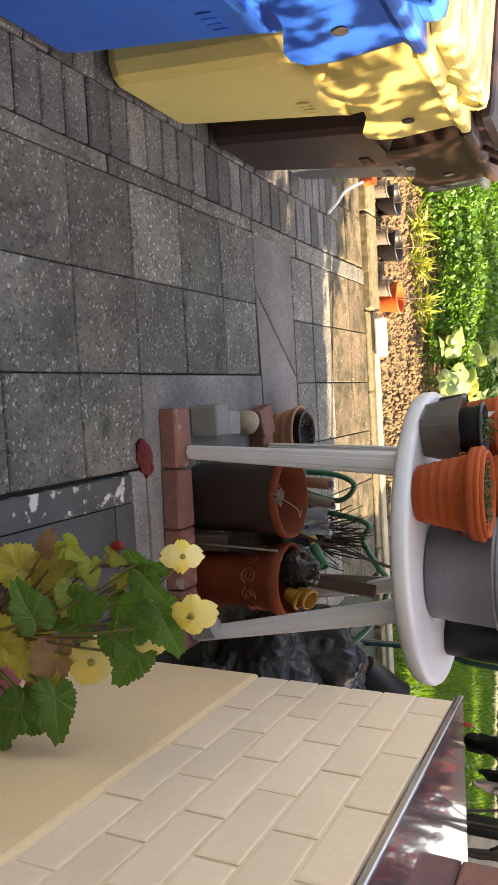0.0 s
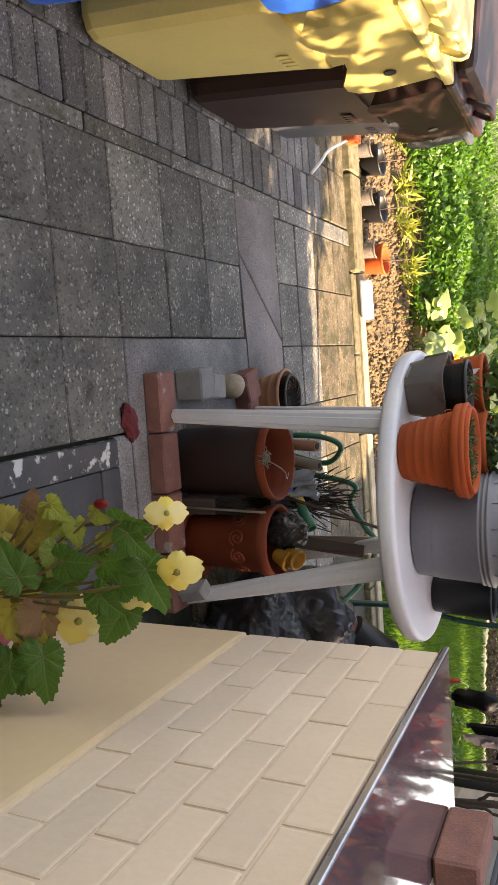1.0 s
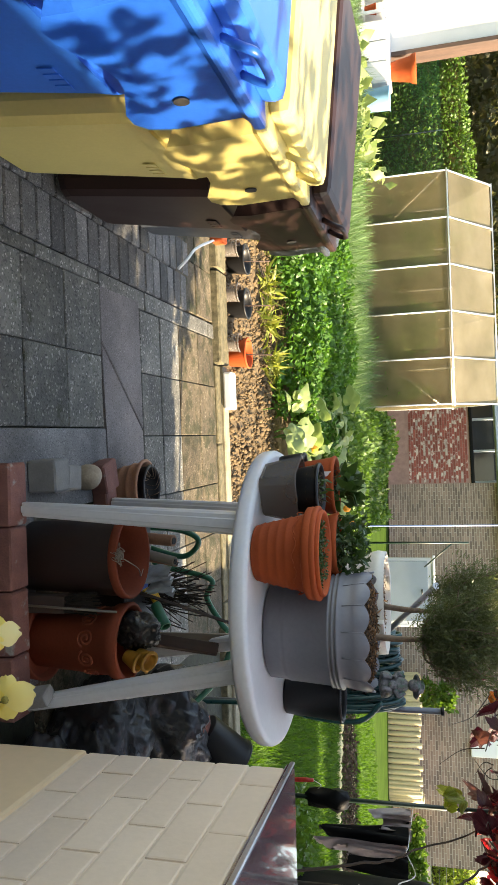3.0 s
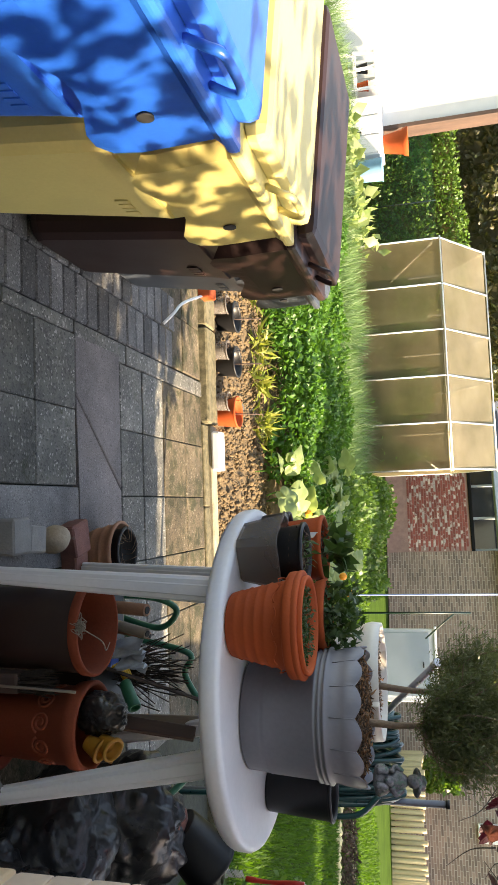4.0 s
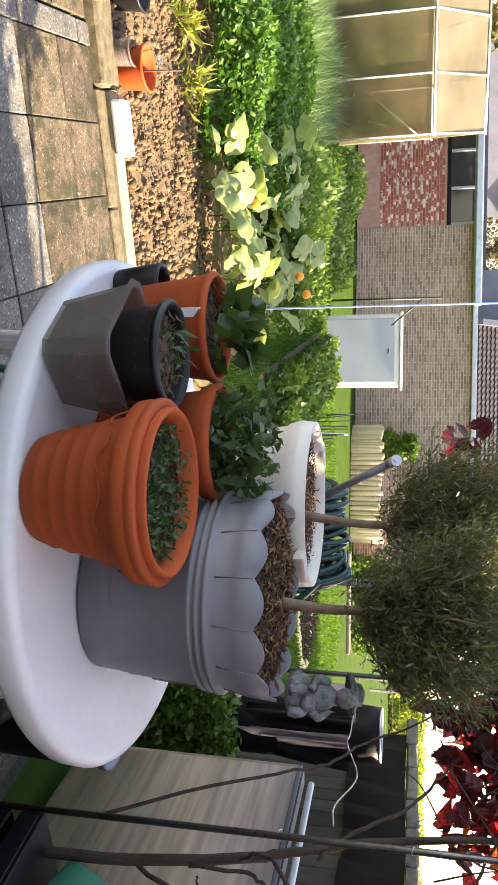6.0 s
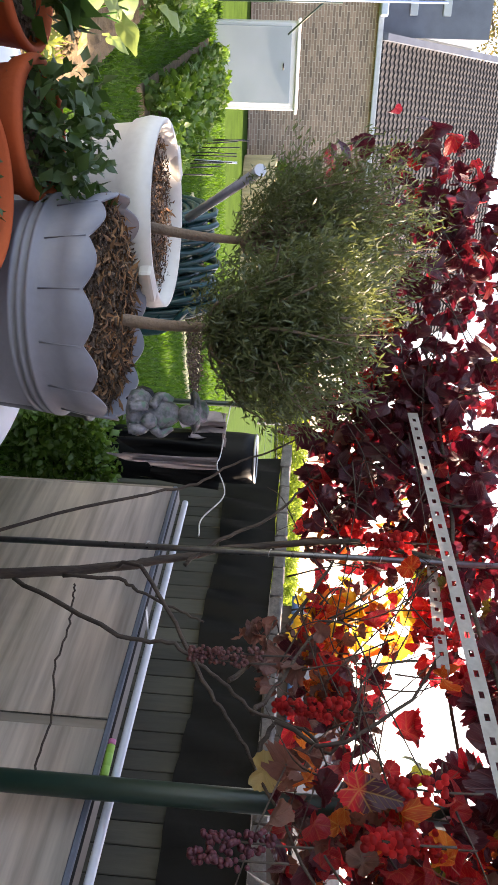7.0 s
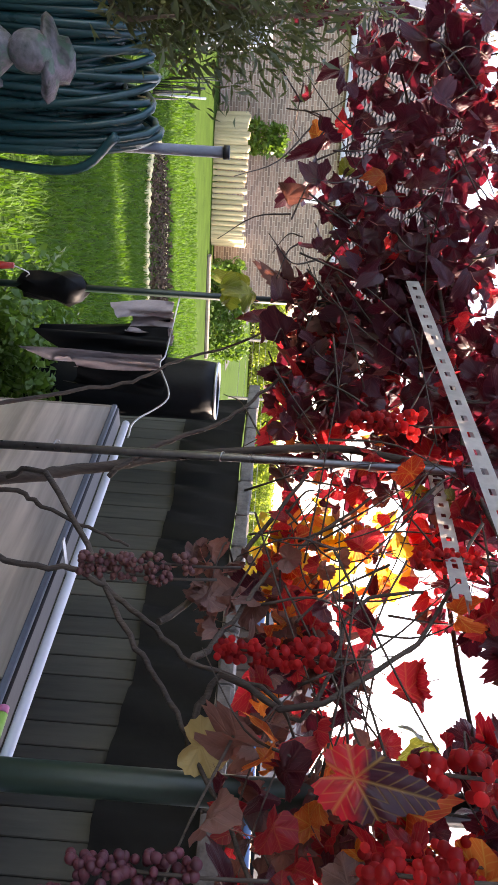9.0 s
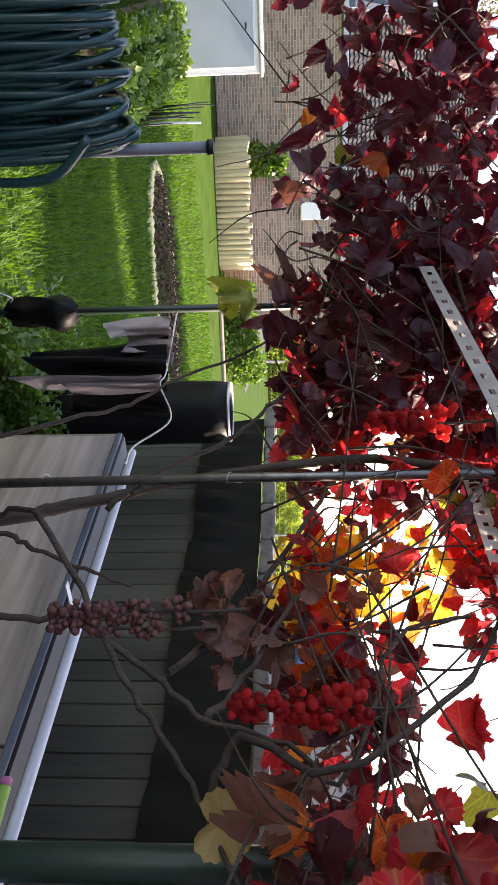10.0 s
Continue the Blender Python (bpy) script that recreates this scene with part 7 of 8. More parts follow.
for k in range(260):
    spots.append((rv.choice("ddddddddr"), Vector((rv.uniform(1.55, 1.95), rv.uniform(0.85, 1.7), rv.uniform(1.62, 2.05))), rv.uniform(0.55, 1.0)))
# dark and withered leaves low along the bars, over the coping
for k in range(190):
    spots.append((rv.choice("ddbbbr"), Vector((rv.uniform(1.7, 2.15), rv.uniform(-0.05, 0.5), rv.uniform(1.44, 1.68))), rv.uniform(0.35, 0.7)))
for k in range(190):
    spots.append((rv.choice("dddddrb"), Vector((rv.uniform(1.6, 2.0), rv.uniform(0.9, 1.6), rv.uniform(1.46, 1.7))), rv.uniform(0.4, 0.85)))
for k in range(26):
    spots.append(("b", Vector((1.72 + rv.gauss(0, 0.02), rv.choice((0.44, 0.4, 0.33)) + rv.gauss(0, 0.03), 1.36 + rv.gauss(0, 0.035))), rv.uniform(0.3, 0.6)))
spots = [sp for sp in spots if not (in_gap(sp[1]) or in_sunbeam(sp[1])) or rv.random() < 0.04]
for q, kd, s in (((1.6, 1.31, 1.31), "g", 1.1), ((1.62, 1.36, 1.36), "g", 1.0), ((1.58, 1.27, 1.38), "g", 1.15), ((1.63, 1.22, 1.42), "d", 1.0), ((1.65, 1.18, 1.48), "d", 1.1), ((1.6, 1.4, 1.47), "b", 0.9),
                 ((1.55, 1.9, 1.5), "d", 1.1), ((1.5, 1.85, 1.56), "d", 1.2), ((1.52, 1.78, 1.47), "b", 0.9), ((1.891, 0.364, 1.70), "r", 0.95), ((1.732, 0.21, 1.73), "r", 0.9), ((1.75, 0.24, 1.75), "r", 0.8),
                 ((1.911, 0.511, 1.5), "y", 0.9), ((1.538, -0.107, 1.414), "b", 0.85), ((1.6, 0.02, 1.44), "b", 0.7)):
    spots.append((kd, Vector(q), s))
joined = {key: [] for key in vmats}
stalks = bmesh.new()
for i, (kind, q, s) in enumerate(spots):
    m = pose(q.x, q.y, q.z, rv.uniform(95, 235), rv.uniform(-55, 55), rv.uniform(0, 360)) @ Matrix.Scale(s, 4)
    f = rv.randrange(10)
    if i % 10 == 0 or i > len(spots) - 16:
        o = part_of("leaf", kinds[kind][f], None, vine)
        o.matrix_local = m
    else:
        joined[kind].append((f, m))
    if i % 2 == 0:
        up = Vector((rv.gauss(0, 0.02), rv.gauss(0, 0.025), rv.uniform(0.01, 0.06)))
        add_tube(stalks, [q, q + up * 0.5 + Vector((0.006, 0, 0)), q + up], 0.0011, 3, False)
tagged(part("stalk_tangle", stalks, mat("vine_leaf_stalk", (0.35, 0.1, 0.08), (0.2, 0.06, 0.04), rough=0.6, bump=0), vine), kind="stuff")
for kind, rows in joined.items():
    vs, fs, ls, base = [], [], [], 0
    for f, m in rows:
        co, tr, loc = forms[f]
        mm = np.array(m)
        vs.append(co @ mm[:3, :3].T + mm[:3, 3])
        fs.append(tr + base)
        ls.append(loc)
        base += len(co)
    if vs:
        o = part_of("foliage", leaf_mesh("foliage", np.concatenate(vs), np.concatenate(fs), np.concatenate(ls), vmats[kind]), None, vine)
        tagged(o, kind="stuff")
# a yellow leaf before the black sheeting, and the large purple leaf by the path's end
o = part_of("leaf", leaf_mesh("leaf", *vine_leaf(40, 0.045, 0.3), veinleaf("vine_leaf_ochre", (0.36, 0.25, 0.09), (0.27, 0.18, 0.07), (0.4, 0.28, 0.1), (0.45, 0.32, 0.15), 0.2, rough=0.6, vein_mix=0.3)), None, vine, "dull yellow leaf")
o.matrix_local = pose(1.65, 0.042, 1.385, 78, 10, -60)
# grape bunches
bm = bmesh.new()
bmesh.ops.create_icosphere(bm, subdivisions=2, radius=0.0085)
for f in bm.faces:
    f.smooth = True
gme = bpy.data.meshes.new("grape")
bm.to_mesh(gme)
bm.free()
M_RAISIN = leafmat("shrivelled_grape", (0.16, 0.06, 0.05), (0.1, 0.03, 0.035), (0.3, 0.08, 0.05), 0.2, rough=0.6, island=False)


grape_kinds = {}


def bunch(at, length, n, size, material, seed, label="", girth=0.026):
    """A hanging bunch: the stalk is the part, each grape a piece of it."""
    rng = np.random.default_rng(seed)
    if material.name not in grape_kinds:
        grape_kinds[material.name] = gme.copy()
        grape_kinds[material.name].materials.append(material)
    bm = bmesh.new()
    add_tube(bm, curve_pts([(at[0], at[1], at[2] + 0.06), (at[0] + 0.005, at[1], at[2]), (at[0], at[1], at[2] - length * 0.8)], 3), 0.002, 5)
    stem = part("grape_bunch", bm, M_BARK, vine, label)
    for k in range(n):
        f = rng.uniform(0, 1)
        r = girth * (1 - 0.55 * f) * rng.uniform(0.5, 1.15)
        a = rng.uniform(0, 2 * np.pi)
        o = part_of("grape", grape_kinds[material.name], None, stem)
        q = size * rng.uniform(0.8, 1.15)
        o.matrix_local = pose(at[0] + r * math.cos(a), at[1] + r * math.sin(a), at[2] - f * length, rng.uniform(0, 90), 0, rng.uniform(0, 90)) @ Matrix.Diagonal((q, q, q * rng.uniform(1.0, 1.2), 1))


for k, (p, ln, n) in enumerate((((1.525, 0.133, 1.57), 0.17, 130), ((1.93, 0.72, 1.6), 0.12, 75), ((1.376, 0.513, 1.725), 0.13, 110), ((1.70, 1.3, 1.62), 0.19, 120), ((1.97, 0.4, 1.67), 0.14, 90), ((1.93, 0.37, 1.6), 0.15, 80), ((1.17, -0.2, 1.675), 0.085, 38), ((1.2, -0.27, 1.63), 0.08, 40), ((1.5, -0.15, 1.74), 0.14, 90), ((1.6, 0.4, 1.86), 0.12, 70), ((1.75, 1.1, 1.72), 0.13, 80), ((1.62, 1.75, 1.8), 0.14, 80))):
    bunch(p, ln, n, 0.72, M_GRAPE, 300 + k, "hanging bunch of red translucent grapes")
M_DUSTY = leafmat("dusty_red_grape", (0.13, 0.03, 0.042), (0.08, 0.02, 0.03), (0.4, 0.03, 0.04), 0.3, rough=0.6, island=False)
bunch((1.3, -0.25, 1.42), 0.13, 80, 0.6, M_DUSTY, 340, "dusty dark red grape bunch", 0.019)
bunch((1.28, -0.285, 1.38), 0.1, 50, 0.6, M_DUSTY, 341, "dusty dark red grape bunch", 0.017)
for k, (p, ln) in enumerate((((1.31, 0.116, 1.37), 0.15), ((1.325, 0.105, 1.34), 0.12))):
    bunch(p, ln, 70, 0.5, M_RAISIN, 330 + k, "shrivelled brown grape bunch", 0.012)

# ---------- under the table ----------
def brick(x, y, z, sx=0.197, sy=0.1, sz=0.063, rz=0.0, material=None, label="weathered red brick lying flat under the table", group="loose bricks"):
    bm = bmesh.new()
    add_box(bm, -sx / 2, sx / 2, -sy / 2, sy / 2, 0, sz, 0.006)
    for v in bm.verts:
        v.co += Vector((rs4.uniform(-0.002, 0.002), rs4.uniform(-0.002, 0.002), 0))
    o = part("brick", bm, material or M_REDBRICK)
    o.matrix_world = pose(x, y, z, 0, 0, rz)
    return tagged(o, label, "brick", group)


for k in range(4):
    brick(0.216 + 0.2015 * k, 0.135 - 0.006 * k, 0.0, rz=-1.5 + k * 0.4)
brick(0.31, 0.82, 0.0, rz=4)
brick(0.93, 0.83, 0.0, rz=-7)
brick(0.17, 0.345, 0.0, 0.11, 0.1, 0.105, 2, M_GREYBLOCK, "pale grey concrete block beside the table leg", "")
brick(0.185, 0.475, 0.0, 0.09, 0.1, 0.085, -5, M_GREYBLOCK, "rough grey stone block beside the table leg", "")
brick(0.2, 0.81, 0.0, 0.12, 0.12, 0.07, 14)
bm = bmesh.new()
bmesh.ops.create_icosphere(bm, subdivisions=3, radius=0.055, matrix=Matrix.Diagonal((0.9, 1.0, 0.95, 1)))
for v in bm.verts:
    v.co *= 1 + 0.12 * noise.noise(v.co * 22)
for f in bm.faces:
    f.smooth = True
o = tagged(part("round_stone", bm, M_STONE), "rounded pale yellowish stone beside the table leg", "stone")
o.matrix_world = pose(0.195, 0.645, 0.047, 20, 10, 40)
bowl = plain_pot("terracotta_bowl", "old relief-patterned terracotta bowl holding a black pot", M_OLDTERRA, (0.262, 1.03, 0.0), 0.085, 0.115, 0.13, 0.006, 0.025, [(0.03, 0.004), (0.075, 0.004)])
plain_pot("nursery_pot", "black nursery pot sitting in the terracotta bowl", M_BLACKPL, (0.262, 1.03, 0.0052), 0.075, 0.094, 0.15, 0.004, 0.015)
bm = bmesh.new()
for k in range(14):
    a = rs4.uniform(0, 6.28)
    add_tube(bm, curve_pts([(0.07 * math.cos(a), 0.07 * math.sin(a), 0.1), (0.05 * math.cos(a), 0.05 * math.sin(a), 0.15), (0.1 * math.cos(a + 0.5), 0.1 * math.sin(a + 0.5), 0.155)], 3), 0.0015, 4, False)
tagged(part("dry_roots", bm, M_MULCH, bowl), kind="stuff")

bp = thing("brown_plastic_pot", "large dark brown plastic pot with terracotta-coloured rim and inside", "flower pot", (0.44, 0.315, 0.0))
bm = bmesh.new()
add_lathe(bm, [(0.112, 0.0), (0.116, 0.004), (0.131, 0.335), (0.131, 0.337), (0.126, 0.336), (0.112, 0.03)], 44)
part("pot_wall", bm, M_BROWNPL, bp)
bm = bmesh.new()
add_lathe(bm, [(0.132, 0.337), (0.138, 0.341), (0.139, 0.366), (0.135, 0.37), (0.129, 0.368), (0.119, 0.3), (0.104, 0.06), (0.002, 0.05)], 44, closed=False)
part("inner_pot", bm, M_TERRADK, bp, "terracotta-coloured inner pot")
bm = bmesh.new()
for k in range(40):
    add_tube(bm, curve_pts([(-0.02 + rs4.gauss(0, 0.012), -0.128 + rs4.gauss(0, 0.012), 0.372 + rs4.gauss(0, 0.008)) for _ in range(4)], 3), 0.0012, 3, False)
add_tube(bm, curve_pts([(-0.02, -0.125, 0.37), (0.03, -0.05, 0.4), (0.07, 0.02, 0.38), (0.06, 0.09, 0.36)], 5), 0.0018, 4)
tw = thing("twine_tuft", "frayed tuft of pale garden twine on the pot's rim", "twine", (0.44, 0.315, 0.002))
part("strand", bm, M_WOOD, tw)

sp = thing("terracotta_pot", "terracotta pot with raised spiral scrolls standing in a saucer", "flower pot", (0.722, 0.315, 0.0))
bm = bmesh.new()
add_lathe(bm, [(0.13, 0.0), (0.135, 0.004), (0.14, 0.045), (0.128, 0.045), (0.12, 0.02)], 40)
part("saucer", bm, M_TERRADK, sp)
bm = bmesh.new()
add_lathe(bm, [(0.088, 0.021), (0.092, 0.025), (0.112, 0.3), (0.122, 0.305), (0.127, 0.345), (0.122, 0.35), (0.112, 0.348), (0.105, 0.3), (0.08, 0.05)], 44)
part("pot_wall", bm, M_TERRADK, sp)
for k in range(10):
    a0 = 2 * math.pi * k / 10
    bm = bmesh.new()
    pts = []
    for i in range(30):
        th, rr = i * 0.42, 0.004 + 0.0009 * i
        a, z = a0 + rr * math.cos(th) / 0.108 * (1 if k % 2 else -1), 0.235 + rr * math.sin(th)
        r = 0.092 + (z - 0.025) * 0.0727 + 0.001
        pts.append((r * math.cos(a), r * math.sin(a), z))
    add_tube(bm, pts, 0.004, 5)
    part("scroll", bm, M_TERRADK, sp)
for x, y, z, tx in ((0.765, 0.3, 0.335, 12), (0.79, 0.345, 0.34, -20), (0.762, 0.31, 0.375, 25)):
    plain_pot("small_pot", "small ochre plastic pot dropped into the scrolled pot", mat("ochre_plastic", (0.5, 0.24, 0.03), (0.42, 0.2, 0.03), rough=0.5), (x, y, z), 0.022, 0.034, 0.06, 0.002, 0.008, tilt=(tx, 20, 0), seg=20)
# whisk broom between the pots
wb = thing("whisk_broom", "old dark whisk broom standing between two pots", "broom", (0.583, 0.235, 0.0))
bm = bmesh.new()
add_box(bm, -0.03, 0.03, -0.03, 0.03, 0.0, 0.17, 0.012, segs=2)
part("binding", bm, M_DARKWOOD, wb)
bm = bmesh.new()
for k in range(130):
    x, y = rs4.uniform(-0.028, 0.028), rs4.uniform(-0.028, 0.028)
    add_tube(bm, [(x, y, 0.165), (x * 1.3 + rs4.gauss(0, 0.006), y * 1.3 + rs4.gauss(0, 0.006), 0.25 + rs4.uniform(-0.02, 0.03))], 0.0016, 3, False)
tagged(part("bristles", bm, M_BARK, wb), kind="stuff")
bm = bmesh.new()
add_tube(bm, [(0.0, -0.036, 0.02), (0.012, -0.05, 0.36)], 0.004, 6)
part("stick", bm, M_WOOD, wb)
# things standing behind the pots: a crate of tools
bx = thing("tool_tub", "dark plastic tub full of garden odds and ends", "tub", (0.58, 0.70, 0.0))
bm = bmesh.new()
add_box(bm, -0.2, 0.22, -0.14, 0.14, 0.0, 0.22, 0.015, segs=2)
part("tub_wall", bm, M_BLACKPL, bx)
glove = thing("garden_glove", "yellow rubber garden glove lying on the tub", "glove", (0.625, 0.66, 0.226))
for k in range(4):
    bm = bmesh.new()
    add_tube(bm, curve_pts([(0, k * 0.014, 0.01), (0.02, k * 0.015 + 0.004, 0.05), (0.045, k * 0.014, 0.07)], 4), 0.0085, 7)
    part("finger", bm, mat("yellow_rubber", (0.75, 0.45, 0.02), rough=0.5), glove)
bm = bmesh.new()
add_box(bm, -0.05, 0.012, -0.012, 0.055, 0.0, 0.025, 0.01, segs=2)
part("cuff", bm, mat("blue_knit", (0.05, 0.12, 0.4), rough=0.9), glove, "blue knitted cuff")
rag = cloth("white_rag", "crumpled pale blue and white rag in the tub", (0.585, 0.6, 0.39), 0.12, 0.12, mat("pale_rag", (0.6, 0.68, 0.75), (0.4, 0.45, 0.5), rough=0.9), 1.7, 20)
for k, (a, b, r) in enumerate((((0.46, 0.62, 0.2), (0.5, 0.56, 0.42), 0.017), ((0.5, 0.68, 0.2), (0.52, 0.63, 0.4), 0.012), ((0.43, 0.7, 0.2), (0.44, 0.66, 0.38), 0.022))):
    st = thing("tool_stick", "worn wooden tool handle standing in the tub", "tool", (0, 0, 0), group="tool handles")
    bm = bmesh.new()
    add_tube(bm, [a, b], r, 10)
    part("handle", bm, M_OLDTERRA if k else M_WOOD, st)
    bm = bmesh.new()
    d = (Vector(b) - Vector(a)).normalized()
    add_tube(bm, [Vector(b) + d * 0.0005, Vector(b) + d * 0.003], r * 0.6, 10)
    part("socket", bm, M_HOLE, st)
cup = plain_pot("green_cup", "green plastic tube cup lying on the tub", M_GREENHOSE, (0.66, 0.57, 0.335), 0.02, 0.022, 0.1, tilt=(30, 50, 0), seg=20, category="cup")
bm = bmesh.new()
for k in range(90):
    p0 = Vector((0.66 + rs4.gauss(0, 0.03), 0.79 + rs4.gauss(0, 0.03), 0.22))
    p1 = p0 + Vector((rs4.gauss(0, 0.05), rs4.gauss(0, 0.04), rs4.uniform(0.12, 0.26)))
    add_tube(bm, curve_pts([p0, p0.lerp(p1, 0.5) + Vector((rs4.gauss(0, 0.012), rs4.gauss(0, 0.012), 0)), p1], 3), 0.0022, 4, False)
tagged(part("dry_twig_bundle", bm, M_BARK), "tangle of thin dry twigs standing in the tub", "twigs", kind="stuff")
gh2 = thing("green_hose", "green garden hose looped behind the tub", "hose", (0, 0, 0))
bm = bmesh.new()
add_tube(bm, curve_pts([(0.42, 0.92, 0.02), (0.43, 0.93, 0.28), (0.48, 0.95, 0.38), (0.55, 0.97, 0.3), (0.5, 0.95, 0.12), (0.58, 0.95, 0.2), (0.64, 0.96, 0.42), (0.72, 0.97, 0.4), (0.82, 0.96, 0.46), (0.9, 0.97, 0.5), (1.05, 0.9, 0.44), (1.15, 0.72, 0.3), (1.2, 0.6, 0.1), (1.2, 0.55, 0.02)], 8), 0.012, 8)
part("tube", bm, M_GREENHOSE, gh2)
for a, b, s, m2, lab in (((0.76, 0.58, 0.03), (0.86, 0.72, 0.52), 0.022, M_DARKWOOD, "dark brown square timber leaning behind the pots"), ((0.82, 0.7, 0.02), (0.84, 0.8, 0.6), 0.02, M_WOOD, "pale weathered timber leaning behind the pots"), ((0.62, 0.6, 0.25), (0.8, 0.86, 0.55), 0.006, M_BARK, "thin dark stick leaning behind the pots"), ((0.86, 0.12, 0.066), (0.84, 0.11, 0.16), 0.03, M_GREYBLOCK, "short pale plank end beside the table leg")):
    d = Vector(b) - Vector(a)
    bm = bmesh.new()
    add_box(bm, -s, s, -s * 0.7, s * 0.7, 0, d.length, min(0.003, s * 0.3))
    o = tagged(part("timber", bm, m2), lab, "timber")
    o.matrix_world = Matrix.Translation(a) @ d.to_track_quat("Z", "Y").to_matrix().to_4x4()


def bag(at, size, seed, label):
    bm = bmesh.new()
    bmesh.ops.create_icosphere(bm, subdivisions=5, radius=1.0)
    for v in bm.verts:
        n1, n2 = noise.noise(v.co * 1.6 + Vector((seed, 0, 0))), noise.noise(v.co * 5 + Vector((0, seed, 0)))
        v.co *= 1 + 0.22 * n1 + 0.16 * abs(n2) + 0.1 * abs(noise.noise(v.co * 11 + Vector((seed, seed, 0))))
        v.co = Vector((v.co.x * size[0], v.co.y * size[1], max(v.co.z, -0.8) * size[2]))
    for f in bm.faces:
        f.smooth = True
    o = tagged(part("plastic_bag", bm, mat("black_bag_film", (0.03, 0.031, 0.033), rough=0.3, scale=9, bump=0.3, spec=0.5)), label, "bag")
    o.matrix_world = pose(at[0], at[1], at[2] + size[2] * 0.8, 0, 0, seed * 40)
    return o


bag((1.16, 0.45, 0.0), (0.19, 0.24, 0.17), 1.0, "crumpled shiny black plastic bag on the ground")
bag((1.2, 0.8, 0.0), (0.2, 0.22, 0.24), 2.0, "crumpled shiny black plastic bag on the ground")
bag((1.42, 0.3, 0.0), (0.18, 0.22, 0.2), 3.0, "crumpled shiny black plastic bag on the ground")
bag((1.15, 0.15, 0.0), (0.14, 0.14, 0.1), 4.0, "crumpled shiny black plastic bag on the ground")
plain_pot("nursery_pot", "large black nursery pot lying on plastic bags", M_BLACKPL, (1.27, 0.95, 0.36), 0.085, 0.11, 0.2, 0.005, 0.02, tilt=(-20, 55, 0))
p = plain_pot("water_filled_tub", "tall black plastic pot of water, reflected sky coloured pale blue", M_BLACKPL, (1.56, 0.86, 0.0), 0.085, 0.1, 0.48, 0.005, 0.02, category="tub")
# disc in place of water; its pale blue paints the sky's reflection
bm = bmesh.new()
add_lathe(bm, [(0.1, 0.482), (0.104, 0.484), (0.104, 0.49), (0.09, 0.494), (0.03, 0.493)], 36)
part("lid", bm, mat("sky_reflection_blue", (0.3, 0.38, 0.5), (0.2, 0.26, 0.36), rough=0.2, scale=12, bump=0.1), p, "glossy disc for water, pale blue like reflected sky")
bag((1.17, 0.02, 0.0), (0.13, 0.16, 0.24), 6.0, "large crumpled dark navy plastic sack on the ground")
bag((1.3, 0.24, 0.0), (0.14, 0.18, 0.25), 7.0, "large crumpled dark navy plastic sack on the ground")
bag((0.695, 0.345, 0.3), (0.058, 0.06, 0.075), 5.0, "crumpled glossy black plastic bag in the scrolled pot")
brick(1.3, 0.93, 0.34, 0.2, 0.1, 0.065, 20, M_REDBRICK, "pale mauve brick resting on a sack", "loose bricks")
o = brick(1.04, -0.655, 1.0535, 0.055, 0.19, 0.082, -3, M_REDBRICK, "porous red brick lying on the glossy wall top", "")

# ---------- doorstep, rag, begonia ----------
ds = setting(new("doorstep"), "dark flush stone doorstep with flaked white paint", "doorstep")
M_STEP = mat("dark_step_stone", (0.075, 0.08, 0.085), (0.045, 0.048, 0.052), rough=0.6, scale=6, fine=80, bump=0.15)
M_FLAKED = mat("flaked_paint_border", (0.085, 0.085, 0.085), (0.055, 0.055, 0.055), rough=0.7, scale=8, bump=0.3, spots=(0.55, 0.55, 0.53), spot_scale=22, spot_at=0.56)
bm = bmesh.new()
add_box(bm, 0.4, 0.715, -1.2, -0.19, -0.05, 0.004)
part("step_plate", bm, M_STEP, ds)
bm = bmesh.new()
add_box(bm, 0.312, 0.396, -1.2, -0.095, -0.05, 0.01, 0.004)
part("step_border", bm, M_FLAKED, ds)
bm = bmesh.new()
add_box(bm, 0.398, 0.86, -0.187, -0.095, -0.05, 0.01, 0.004)
part("step_border", bm, M_STEP, ds)
bm = bmesh.new()
bmesh.ops.create_icosphere(bm, subdivisions=4, radius=1.0)
for v in bm.verts:
    v.co *= 1 + 0.35 * noise.noise(v.co * 2.6)
    v.co = Vector((v.co.x * 0.06, v.co.y * 0.032, max(0.0, v.co.z) * 0.03))
for f in bm.faces:
    f.smooth = True
o = tagged(part("red_rag", bm, mat("dark_red_cloth", (0.17, 0.02, 0.025), (0.08, 0.012, 0.015), rough=0.85, scale=50, bump=0.5)), "crumpled dark red rag on the slab", "rag")
o.matrix_world = pose(0.27, -0.02, 0.001, 0, 0, 20)

